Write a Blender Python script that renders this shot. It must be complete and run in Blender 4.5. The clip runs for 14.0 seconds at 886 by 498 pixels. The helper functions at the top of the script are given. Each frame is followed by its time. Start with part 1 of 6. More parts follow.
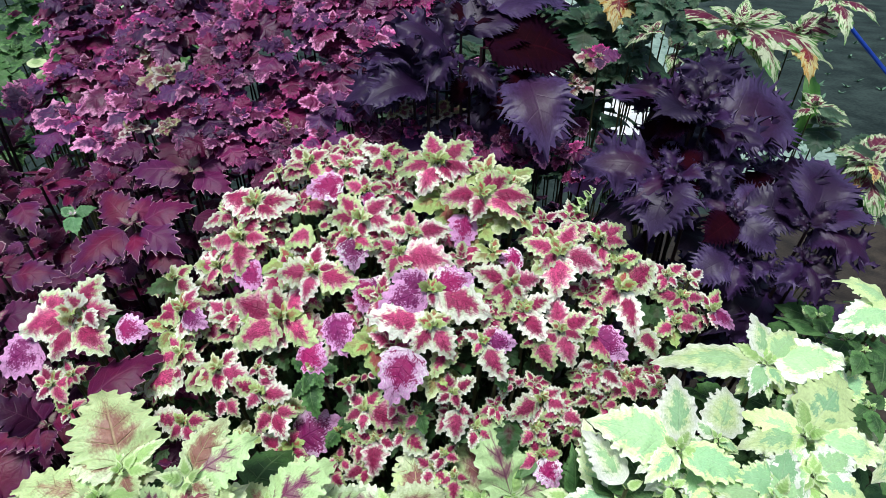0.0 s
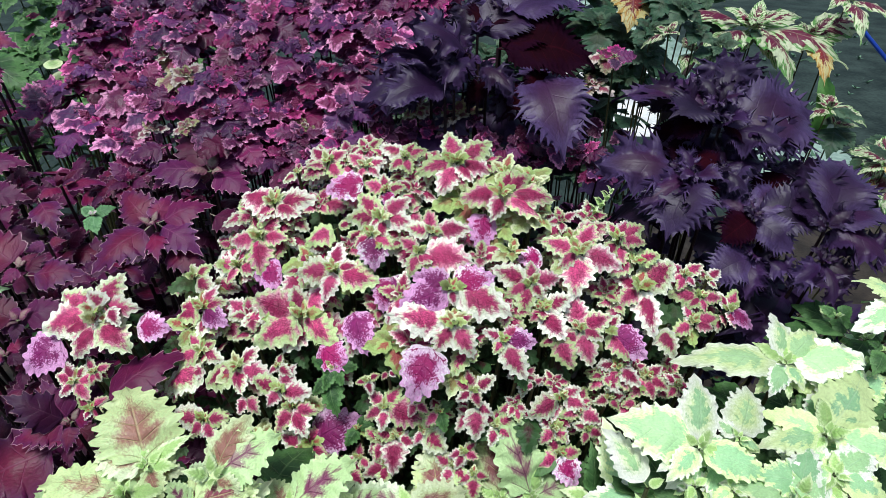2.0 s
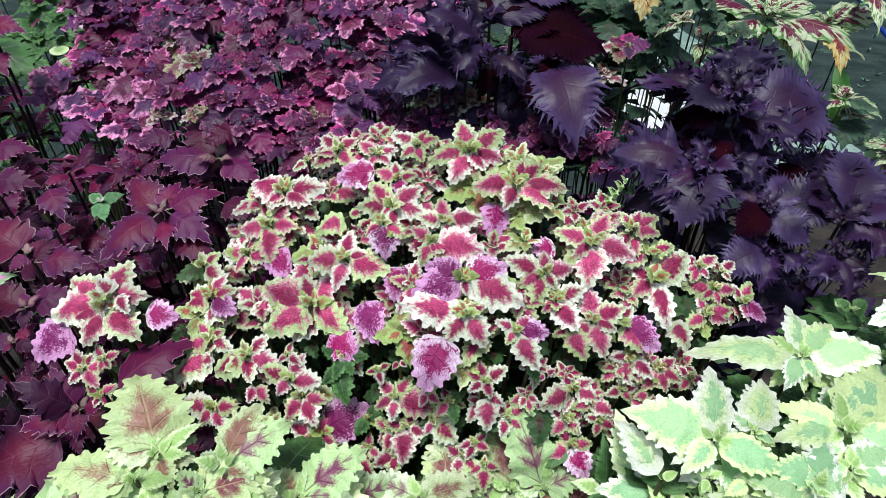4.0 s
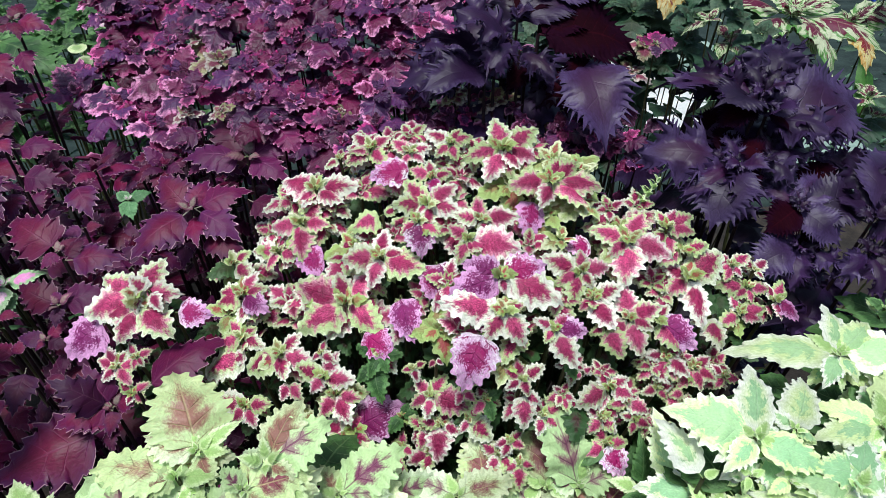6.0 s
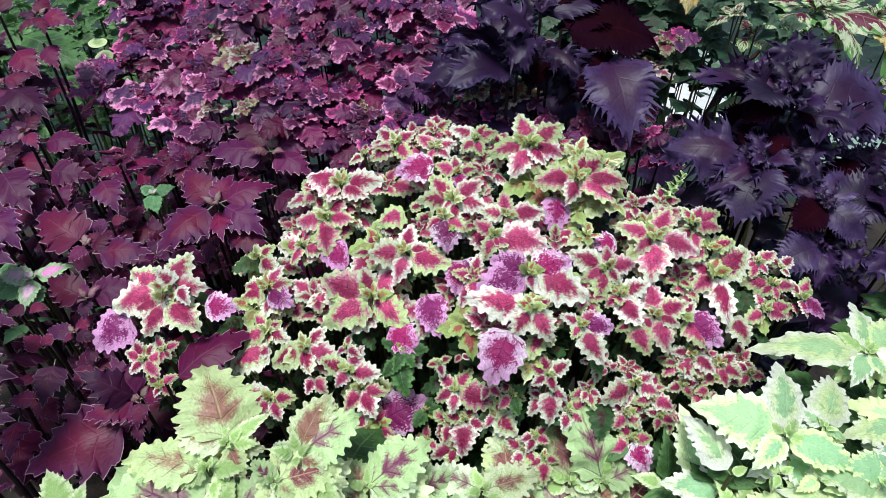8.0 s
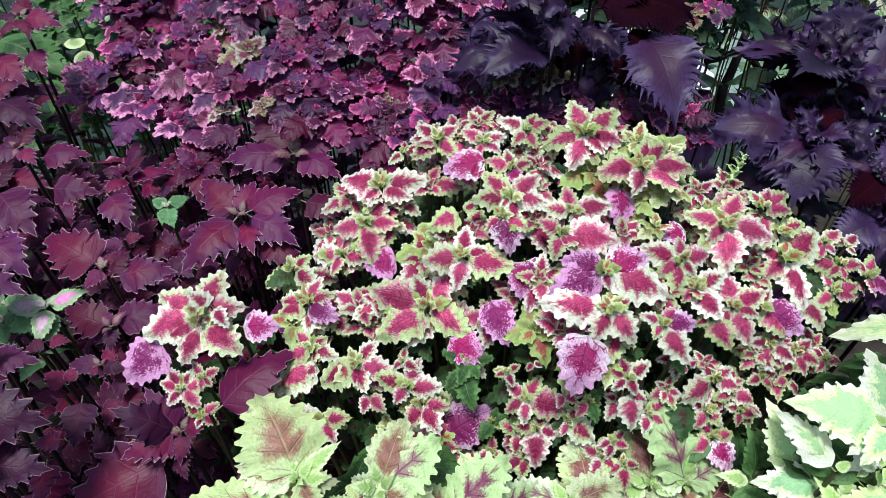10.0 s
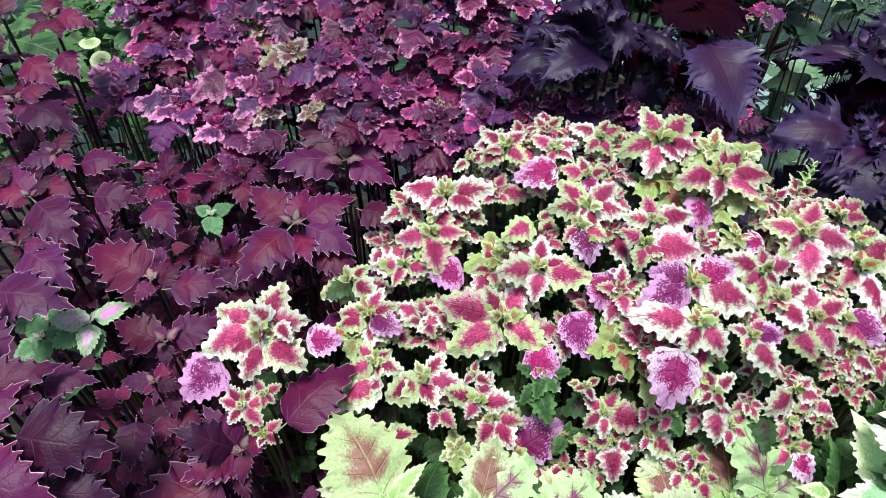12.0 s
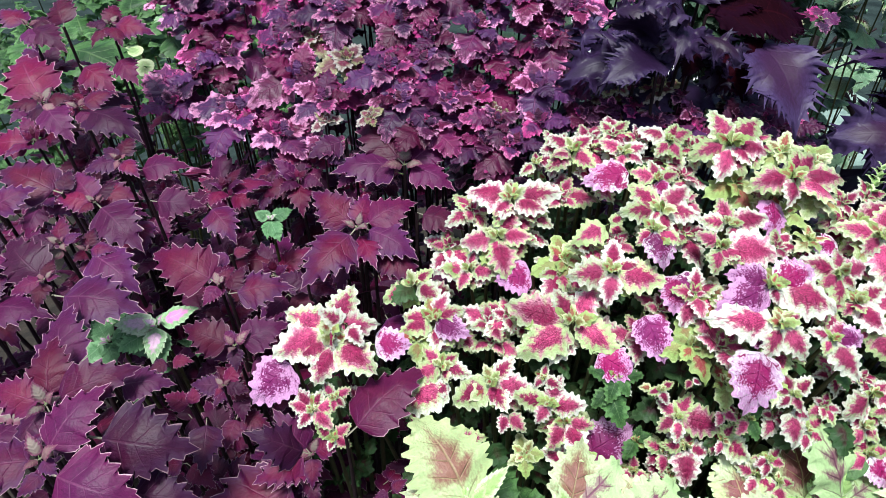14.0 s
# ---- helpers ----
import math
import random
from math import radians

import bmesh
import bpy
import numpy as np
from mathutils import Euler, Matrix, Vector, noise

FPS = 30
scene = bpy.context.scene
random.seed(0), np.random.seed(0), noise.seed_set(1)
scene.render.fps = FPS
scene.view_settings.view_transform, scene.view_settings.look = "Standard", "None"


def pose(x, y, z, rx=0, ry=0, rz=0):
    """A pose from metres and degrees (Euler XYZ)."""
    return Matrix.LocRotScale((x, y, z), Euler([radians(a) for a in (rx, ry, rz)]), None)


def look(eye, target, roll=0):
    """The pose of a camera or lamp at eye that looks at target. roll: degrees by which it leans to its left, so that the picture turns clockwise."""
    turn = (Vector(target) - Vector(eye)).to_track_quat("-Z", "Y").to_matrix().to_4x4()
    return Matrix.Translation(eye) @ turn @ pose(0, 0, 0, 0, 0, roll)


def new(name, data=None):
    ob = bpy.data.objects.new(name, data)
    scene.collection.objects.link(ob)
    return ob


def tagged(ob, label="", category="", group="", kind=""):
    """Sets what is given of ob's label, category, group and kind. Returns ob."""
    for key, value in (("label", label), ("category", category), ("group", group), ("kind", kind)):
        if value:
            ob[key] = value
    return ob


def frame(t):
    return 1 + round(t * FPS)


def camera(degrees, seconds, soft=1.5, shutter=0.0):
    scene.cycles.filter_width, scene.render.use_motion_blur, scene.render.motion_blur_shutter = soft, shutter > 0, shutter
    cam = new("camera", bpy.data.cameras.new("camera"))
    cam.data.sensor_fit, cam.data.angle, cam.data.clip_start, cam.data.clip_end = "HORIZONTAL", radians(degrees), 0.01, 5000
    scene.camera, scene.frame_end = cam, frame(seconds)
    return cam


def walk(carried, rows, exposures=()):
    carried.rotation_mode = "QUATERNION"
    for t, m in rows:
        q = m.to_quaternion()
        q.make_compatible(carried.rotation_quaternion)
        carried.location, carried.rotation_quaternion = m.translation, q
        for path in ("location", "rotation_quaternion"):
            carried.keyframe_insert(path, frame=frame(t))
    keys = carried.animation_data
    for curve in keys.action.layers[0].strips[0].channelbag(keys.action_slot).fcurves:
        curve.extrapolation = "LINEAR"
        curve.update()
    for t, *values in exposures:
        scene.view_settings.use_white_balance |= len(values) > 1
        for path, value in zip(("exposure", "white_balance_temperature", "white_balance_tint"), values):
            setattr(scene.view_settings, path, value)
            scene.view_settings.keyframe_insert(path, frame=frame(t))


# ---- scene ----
cam = camera(73.7, 14.0, soft=0.6)
PATH = [
    (0, (0.0, 0.057, 1.209), (0.003, 1.762, 0.164), 0.2),
    (0.5, (-0.001, 0.053, 1.207), (-0.004, 1.756, 0.159), -0.1),
    (1, (-0.005, 0.052, 1.209), (-0.012, 1.757, 0.163), 0.0),
    (1.5, (-0.01, 0.051, 1.21), (-0.017, 1.761, 0.172), 0.2),
    (2, (-0.019, 0.051, 1.209), (-0.033, 1.758, 0.169), 0.0),
    (4.5, (-0.036, 0.059, 1.202), (-0.06, 1.749, 0.132), 0.3),
    (5, (-0.045, 0.061, 1.203), (-0.062, 1.75, 0.131), 0.3),
    (5.5, (-0.057, 0.06, 1.201), (-0.074, 1.751, 0.132), 0.4),
    (6, (-0.076, 0.055, 1.202), (-0.101, 1.745, 0.133), 0.3),
    (6.5, (-0.094, 0.043, 1.2), (-0.103, 1.733, 0.131), 0.3),
    (7, (-0.121, 0.036, 1.19), (-0.114, 1.717, 0.106), -0.0),
    (7.5, (-0.106, 0.05, 1.195), (-0.08, 1.727, 0.106), 0.2),
    (8, (-0.099, 0.053, 1.204), (-0.151, 1.732, 0.12), 0.1),
    (8.2, (-0.096, 0.059, 1.199), (-0.19, 1.728, 0.102), -0.3),
    (10.3, (-0.23, 0.114, 1.199), (-0.168, 1.758, 0.062), -1.7),
    (10.5, (-0.244, 0.115, 1.197), (-0.17, 1.758, 0.059), -1.5),
    (11, (-0.271, 0.126, 1.197), (-0.187, 1.77, 0.062), -1.2),
    (11.5, (-0.295, 0.137, 1.197), (-0.194, 1.78, 0.061), -0.7),
    (12, (-0.317, 0.144, 1.2), (-0.219, 1.785, 0.061), -0.9),
    (12.5, (-0.341, 0.142, 1.197), (-0.259, 1.79, 0.068), -1.0),
    (13, (-0.364, 0.145, 1.201), (-0.275, 1.792, 0.069), -1.0),
    (13.5, (-0.381, 0.144, 1.198), (-0.274, 1.793, 0.071), -0.8),
    (14, (-0.396, 0.145, 1.199), (-0.319, 1.801, 0.08), -1.4),
]
walk(cam, [(t, look(eye, target, roll)) for t, eye, target, roll in PATH],
     exposures=[(0.0, 0.25, 5800, 3.5), (8.0, 0.26, 5800, 3.5), (11.0, 0.38, 5800, 3.5), (14.0, 0.64, 5800, 3.5)])

# ---- sky and sun: a bright, thinly overcast day ----
SUN_HEIGHT, SUN_TURN = 70.0, 200.0
world = bpy.data.worlds.new("sky")
scene.world = world
world.use_nodes = True
sky = world.node_tree.nodes.new("ShaderNodeTexSky")
sky.sky_type, sky.sun_disc = "NISHITA", False
sky.sun_elevation, sky.sun_rotation = radians(SUN_HEIGHT), radians(SUN_TURN)
sky.air_density, sky.dust_density, sky.ozone_density = 1.0, 4.0, 1.0
back = world.node_tree.nodes["Background"]
back.inputs["Strength"].default_value = 0.088
world.node_tree.links.new(sky.outputs[0], back.inputs["Color"])
lamp = bpy.data.lights.new("sun", "SUN")
lamp.energy, lamp.angle, lamp.color = 3.0, radians(14), (1.0, 0.96, 0.9)
sun = new("sun", lamp)
a, h = radians(SUN_TURN), radians(SUN_HEIGHT)
sun.matrix_world = look((math.sin(a) * math.cos(h) * 9, math.cos(a) * math.cos(h) * 9, math.sin(h) * 9), (0, 0, 0))


# ---- materials ----
class Nodes:
    """Short hand for building a node tree."""

    def __init__(self, name):
        self.mat = bpy.data.materials.new(name)
        self.mat.use_nodes = True
        self.tree = self.mat.node_tree
        self.tree.nodes.clear()

    def add(self, kind, **inputs):
        n = self.tree.nodes.new(kind)
        for key, value in inputs.items():
            self.put(n, key.replace("_", " "), value)
        return n

    def put(self, n, key, value):
        slot = n.inputs[int(key[1:])] if key[0] == "#" else n.inputs[key]
        if isinstance(value, bpy.types.NodeSocket):
            self.tree.links.new(value, slot)
        else:
            slot.default_value = value

    def math(self, op, a, b=0.0, c=0.0, clamp=False):
        n = self.tree.nodes.new("ShaderNodeMath")
        n.operation, n.use_clamp = op, clamp
        for i, value in enumerate((a, b, c)):
            self.put(n, "#%d" % i, value)
        return n.outputs[0]

    def step(self, x, low, high):
        n = self.tree.nodes.new("ShaderNodeMapRange")
        n.interpolation_type = "SMOOTHSTEP"
        for key, value in (("Value", x), ("From Min", low), ("From Max", high)):
            self.put(n, key, value)
        return n.outputs[0]

    def mix(self, f, a, b, blend="MIX"):
        n = self.tree.nodes.new("ShaderNodeMix")
        n.data_type, n.blend_type = "RGBA", blend
        for i, value in ((0, f), (6, a), (7, b)):
            if isinstance(value, tuple):
                value = (*value[:3], 1.0)
            self.put(n, "#%d" % i, value)
        return n.outputs[2]

    def noise(self, vector, scale, w=None, detail=2.0):
        n = self.tree.nodes.new("ShaderNodeTexNoise")
        n.noise_dimensions = "4D" if w is not None else "3D"
        self.put(n, "Vector", vector)
        self.put(n, "Scale", scale)
        self.put(n, "Detail", detail)
        if w is not None:
            self.put(n, "W", w)
        return n.outputs[0]

    def finish(self, shader):
        out = self.tree.nodes.new("ShaderNodeOutputMaterial")
        self.tree.links.new(shader, out.inputs["Surface"])
        return self.mat


def leaf_material(name, core, core_b, rim, rim_b, start=0.5, soft=0.2, ragged=0.5, vein=(0.4, 0.3, 0.3), vein_amount=0.3,
                  vein_count=6.0, speckle=0.0, speckle_colour=(0.8, 0.7, 0.75), line=0.0, line_colour=(0.5, 0.2, 0.25),
                  stalk=(0.3, 0.4, 0.15), rough=0.5, through_light=0.18, relief=0.5, vary=0.25, gloss=0.35, tongues=0.35, flecks=0.0, patchy=False, shift=0.16, spots=48.0, vein_far=(0.3, 1.0), vein_top=(2.0, 3.0), streak=0.0, frays=0.8, mottle=0.9):
    """A leaf with a coloured heart, a margin of another colour, veins and a quilted surface."""
    k = Nodes(name)
    uv = k.add("ShaderNodeUVMap").outputs[0]
    parts = k.add("ShaderNodeSeparateXYZ", Vector=uv)
    across = k.math("ABSOLUTE", k.math("MULTIPLY_ADD", parts.outputs[0], 2.0, -1.0))
    along = parts.outputs[1]
    edge = k.tree.nodes.new("ShaderNodeAttribute")
    edge.attribute_name = "rim"
    edge = edge.outputs["Fac"]
    chance = k.math("FRACT", k.math("ADD", k.add("ShaderNodeObjectInfo").outputs["Random"], k.add("ShaderNodeNewGeometry").outputs["Random Per Island"]))
    w = k.math("MULTIPLY", chance, 73.0)
    flow = uv
    if streak:
        # the marks run along the side veins
        flow = k.add("ShaderNodeCombineXYZ", X=k.math("MULTIPLY", parts.outputs[0], 0.9), Y=k.math("MULTIPLY", k.math("MULTIPLY_ADD", across, -0.32, along), streak)).outputs[0]
    coarse = k.noise(flow, 5.0, w, 3.0)
    fine = k.noise(uv, 26.0, w, 3.0)
    dots = k.noise(uv, spots, w, 2.0)
    # veins sweep forwards from the midrib
    wave = k.math("PINGPONG", k.math("MULTIPLY_ADD", across, -1.1, k.math("MULTIPLY", along, vein_count)), 0.5)
    side = k.math("SUBTRACT", 1.0, k.step(wave, 0.0, 0.055))
    side = k.math("MULTIPLY", side, k.math("SUBTRACT", 1.0, k.step(across, *vein_far)))
    mid = k.math("SUBTRACT", 1.0, k.step(across, 0.01, 0.06))
    veins = k.math("MULTIPLY", k.math("MAXIMUM", side, mid), k.math("SUBTRACT", 1.0, k.step(along, *vein_top)))
    # margin against heart
    border = k.math("MULTIPLY_ADD", k.math("SUBTRACT", coarse, 0.5), ragged, edge)
    border = k.math("MULTIPLY_ADD", k.math("SUBTRACT", fine, 0.5), ragged * frays, border)
    border = k.math("MULTIPLY_ADD", k.math("SUBTRACT", chance, 0.5), shift, border)
    border = k.math("MULTIPLY_ADD", k.math("SUBTRACT", wave, 0.25), tongues, border)
    border = k.step(border, start - soft, start + soft)
    heart = k.mix(k.step(k.math("MULTIPLY_ADD", k.math("FRACT", k.math("MULTIPLY", w, 2.3)), 0.7, k.math("MULTIPLY", coarse, 0.5)), 0.25, 0.85), core, core_b)
    outer = k.math("MULTIPLY_ADD", fine, 0.4, k.math("MULTIPLY_ADD", k.math("FRACT", w), 0.55, k.math("MULTIPLY", edge, 0.5)))
    brim = k.mix(k.step(k.math("MULTIPLY_ADD", fine, 0.4 * frays, coarse), 0.45 + 0.2 * frays, 0.52 + 0.2 * frays) if patchy else k.step(outer, 0.70, 1.12), rim, rim_b)
    if flecks:
        heart = k.mix(k.math("MULTIPLY", k.step(k.math("MULTIPLY_ADD", coarse, 0.5, dots), 0.84, 0.66), flecks), heart, tuple(0.35 * x for x in core_b))
        blush = k.math("MULTIPLY", k.step(k.math("MULTIPLY_ADD", fine, 0.6, k.math("MULTIPLY", edge, 0.5)), 0.42, 0.75), flecks)
        heart = k.mix(blush, heart, (0.84, 0.38, 0.50))
    colour = k.mix(border, heart, brim)
    if speckle:
        colour = k.mix(k.math("MULTIPLY", k.step(k.math("MULTIPLY_ADD", along, 0.24, k.math("MULTIPLY_ADD", edge, 0.22, dots)), 0.76, 0.86), speckle), colour, speckle_colour)
    colour = k.mix(k.math("MULTIPLY", veins, vein_amount), colour, vein)
    if line:
        colour = k.mix(k.math("MULTIPLY", k.step(edge, 0.968, 1.0), line), colour, line_colour)
    tone = k.math("MULTIPLY_ADD", k.math("FRACT", k.math("MULTIPLY", w, 3.7)), 2.0 * vary, 1.0 - vary)
    tone = k.math("MULTIPLY", tone, k.math("MULTIPLY_ADD", fine, mottle, 1.0 - mottle * 0.5))
    grey = k.add("ShaderNodeCombineColor", Red=tone, Green=tone, Blue=tone).outputs[0]
    colour = k.mix(1.0, colour, grey, "MULTIPLY")
    colour = k.mix(k.step(edge, -0.4, -0.6), colour, stalk)
    height = k.math("MULTIPLY_ADD", veins, -0.35, k.math("MULTIPLY_ADD", fine, 0.6, k.math("MULTIPLY", wave, 0.6)))
    bump = k.add("ShaderNodeBump", Strength=relief, Distance=0.0026, Height=height).outputs[0]
    skin = k.add("ShaderNodeBsdfPrincipled", Base_Color=colour, Roughness=rough, Normal=bump, Specular_IOR_Level=gloss)
    glow = k.add("ShaderNodeBsdfTranslucent", Color=colour, Normal=bump)
    both = k.add("ShaderNodeMixShader", Fac=through_light)
    k.tree.links.new(skin.outputs[0], both.inputs[1])
    k.tree.links.new(glow.outputs[0], both.inputs[2])
    return k.finish(both.outputs[0])


PINK = leaf_material("pink_leaf_cream_margin", (0.70, 0.080, 0.24), (0.38, 0.018, 0.105), (0.50, 0.62, 0.27), (0.83, 0.82, 0.69),
                     start=0.61, soft=0.22, ragged=1.1, frays=0.6, vein=(0.30, 0.01, 0.06), vein_amount=0.08, stalk=(0.25, 0.34, 0.12), relief=0.8, flecks=0.8,
                     shift=0.34, tongues=0.5)
YOUNG = leaf_material("lime_young_leaf", (0.36, 0.05, 0.06), (0.28, 0.30, 0.10), (0.36, 0.48, 0.15), (0.72, 0.75, 0.46), start=0.36, soft=0.2,
                      ragged=0.7, vein=(0.4, 0.5, 0.2), vein_amount=0.2)
SPECKLED = leaf_material("speckled_old_leaf", (0.36, 0.008, 0.12), (0.22, 0.016, 0.13), (0.64, 0.30, 0.55), (0.88, 0.83, 0.85),
                         start=0.76, soft=0.16, ragged=1.9, speckle=0.9, speckle_colour=(0.74, 0.36, 0.66), vein=(0.20, 0.01, 0.07),
                         vein_amount=0.10, relief=0.9, spots=24.0, shift=0.4)
GREEN = leaf_material("plain_green_leaf", (0.046, 0.11, 0.030), (0.028, 0.070, 0.020), (0.075, 0.165, 0.045), (0.12, 0.23, 0.075), start=0.6,
                      vein=(0.2, 0.3, 0.12), vein_amount=0.4)
# green lower leaves, coloured extra dark to stand in for shade in the mound's gaps
SHADED_LOWER = leaf_material("green_lower_leaf_with_shade", (0.05, 0.012, 0.016), (0.04, 0.06, 0.02), (0.035, 0.085, 0.025), (0.06, 0.11, 0.04), start=0.35,
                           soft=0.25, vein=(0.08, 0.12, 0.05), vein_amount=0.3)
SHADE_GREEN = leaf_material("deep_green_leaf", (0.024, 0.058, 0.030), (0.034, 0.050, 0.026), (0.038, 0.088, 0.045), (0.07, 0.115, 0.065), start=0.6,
                            vein=(0.08, 0.10, 0.05), vein_amount=0.4)
CRIMSON_SKIN = leaf_material("crimson_leaf", (0.120, 0.0048, 0.033), (0.068, 0.007, 0.046), (0.094, 0.006, 0.050), (0.064, 0.013, 0.072),
                             start=0.8, soft=0.5, ragged=0.5, vein=(0.26, 0.09, 0.17), vein_amount=0.22, line=0.85, line_colour=(0.60, 0.36, 0.41),
                             stalk=(0.30, 0.27, 0.20), tongues=0.0, rough=0.46, relief=0.45, vary=0.5, through_light=0.08, gloss=0.24,
                             vein_far=(0.3, 1.0), vein_top=(0.25, 0.9), vein_count=5.0)
TIP = leaf_material("pale_young_leaf", (0.24, 0.09, 0.12), (0.30, 0.24, 0.20), (0.24, 0.07, 0.12), (0.16, 0.03, 0.09), start=0.7, vein_amount=0.6,
                    vein=(0.36, 0.26, 0.2), line=0.8, line_colour=(0.5, 0.32, 0.3))
MAGENTA_SKIN = leaf_material("magenta_leaf", (0.122, 0.006, 0.048), (0.070, 0.018, 0.085), (0.42, 0.022, 0.18), (0.74, 0.30, 0.52), start=0.94, tongues=0.3,
                             soft=0.24, ragged=1.1, vein=(0.26, 0.05, 0.13), vein_amount=0.3, rough=0.42, relief=0.7, vary=0.5, gloss=0.42, shift=0.75,
                             stalk=(0.12, 0.04, 0.05))
CREAM_SKIN = leaf_material("cream_sport_leaf", (0.14, 0.05, 0.06), (0.20, 0.03, 0.07), (0.28, 0.27, 0.13), (0.58, 0.50, 0.46), start=0.55, soft=0.25,
                           ragged=0.8)
DARK_SKIN = leaf_material("blackish_purple_leaf", (0.024, 0.004, 0.025), (0.014, 0.0037, 0.026), (0.028, 0.011, 0.046), (0.044, 0.026, 0.076),
                          start=0.6, soft=0.4, vein=(0.034, 0.012, 0.044), vein_amount=0.08, vein_count=5.0, rough=0.48, relief=0.24, vary=0.6, tongues=0.1,
                          through_light=0.04, gloss=0.30, stalk=(0.03, 0.01, 0.02), vein_far=(0.5, 1.1))
RED_UNDER = leaf_material("dark_red_leaf_underside", (0.020, 0.0006, 0.004), (0.013, 0.0006, 0.004), (0.013, 0.0010, 0.008), (0.010, 0.0020, 0.012),
                          start=0.7, rough=0.8, gloss=0.05, relief=0.3, through_light=0.2, stalk=(0.04, 0.01, 0.02), vein=(0.05, 0.004, 0.01), vein_count=8.0)
STRIPE_SKIN = leaf_material("green_cream_maroon_leaf", (0.085, 0.006, 0.030), (0.13, 0.01, 0.04), (0.10, 0.25, 0.05), (0.52, 0.56, 0.36), start=0.46,
                            soft=0.05, ragged=2.4, vein=(0.5, 0.5, 0.3), vein_amount=0.3, streak=2.6, patchy=True, tongues=0.2, shift=0.3, frays=0.2)
ORANGE_SKIN = leaf_material("orange_yellow_leaf", (0.16, 0.012, 0.018), (0.26, 0.03, 0.02), (0.46, 0.26, 0.05), (0.52, 0.46, 0.20), start=0.52, soft=0.10,
                            ragged=1.6, streak=2.4, patchy=True)
WHITE_SKIN = leaf_material("white_green_leaf", (0.34, 0.59, 0.30), (0.48, 0.71, 0.34), (0.70, 0.83, 0.38), (0.92, 0.93, 0.80), start=0.50, soft=0.09,
                           ragged=1.1, vein=(0.60, 0.78, 0.50), vein_amount=0.25, relief=0.5, through_light=0.25, shift=0.5, tongues=0.4, vein_far=(0.5, 0.9), streak=1.4, frays=0.6, mottle=0.65)
LEMON_SKIN = leaf_material("lemon_young_leaf", (0.42, 0.62, 0.20), (0.38, 0.57, 0.18), (0.60, 0.75, 0.34), (0.74, 0.84, 0.50), start=0.6, soft=0.2,
                           vein=(0.5, 0.58, 0.24), vein_amount=0.4, through_light=0.25)
LIME_SKIN = leaf_material("lime_leaf_maroon_heart", (0.23, 0.050, 0.075), (0.36, 0.17, 0.12), (0.58, 0.72, 0.33), (0.80, 0.88, 0.57), start=0.42,
                          soft=0.3, ragged=0.9, vein=(0.56, 0.46, 0.24), vein_amount=0.6, vein_count=5.0, stalk=(0.4, 0.5, 0.2), relief=0.9, streak=1.3, speckle=0.3, speckle_colour=(0.62, 0.60, 0.28),
                          vein_far=(0.4, 0.9), vein_top=(0.6, 0.9), shift=0.6, tongues=0.3, through_light=0.25, mottle=0.6, rough=0.42, gloss=0.5)
VEINED_SKIN = leaf_material("lime_leaf_purple_veins", (0.20, 0.04, 0.10), (0.34, 0.24, 0.20), (0.52, 0.70, 0.32), (0.80, 0.88, 0.62), start=0.30,
                            soft=0.26, ragged=0.9, vein=(0.21, 0.045, 0.12), vein_amount=0.75, vein_count=4.0, stalk=(0.4, 0.5, 0.2), relief=0.9,
                            vein_far=(0.4, 0.85), vein_top=(0.55, 0.85), shift=0.3, tongues=0.8, through_light=0.25, mottle=0.6, rough=0.42, gloss=0.5, streak=1.6)
NETTLE_SKIN = leaf_material("pink_heart_green_leaf", (0.66, 0.22, 0.50), (0.80, 0.56, 0.70), (0.26, 0.44, 0.20), (0.56, 0.66, 0.44), start=0.48, soft=0.14,
                            ragged=0.6, vein=(0.5, 0.55, 0.35), vein_amount=0.3)
FRESH_SKIN = leaf_material("fresh_green_leaf", (0.10, 0.22, 0.09), (0.08, 0.18, 0.07), (0.13, 0.27, 0.11), (0.20, 0.35, 0.17), start=0.6,
                           vein=(0.26, 0.40, 0.22), vein_amount=0.4)
VINE_SKIN = leaf_material("pale_vine_leaf", (0.13, 0.24, 0.13), (0.20, 0.32, 0.18), (0.18, 0.32, 0.17), (0.34, 0.44, 0.30), start=0.6, vein=(0.3, 0.42, 0.28),
                          vein_amount=0.4)
ROUND_SKIN = leaf_material("cream_rimmed_round_leaf", (0.36, 0.28, 0.20), (0.26, 0.38, 0.14), (0.46, 0.56, 0.26), (0.56, 0.62, 0.36), start=0.5, soft=0.2,
                           ragged=0.3)


def plain(name, colour, colour_b, scale, rough=0.8, relief=0.4, size=0.01, gloss=0.3):
    """A mottled solid: earth, stone, bark."""
    k = Nodes(name)
    where = k.add("ShaderNodeTexCoord").outputs["Object"]
    big = k.noise(where, scale, None, 6.0)
    small = k.noise(where, scale * 11.0, None, 4.0)
    both = k.math("MULTIPLY_ADD", small, 0.4, k.math("MULTIPLY", big, 0.7))
    colour = k.mix(k.step(both, 0.35, 0.75), colour, colour_b)
    bump = k.add("ShaderNodeBump", Strength=relief, Distance=size, Height=both).outputs[0]
    return k.finish(k.add("ShaderNodeBsdfPrincipled", Base_Color=colour, Roughness=rough, Normal=bump, Specular_IOR_Level=gloss).outputs[0])


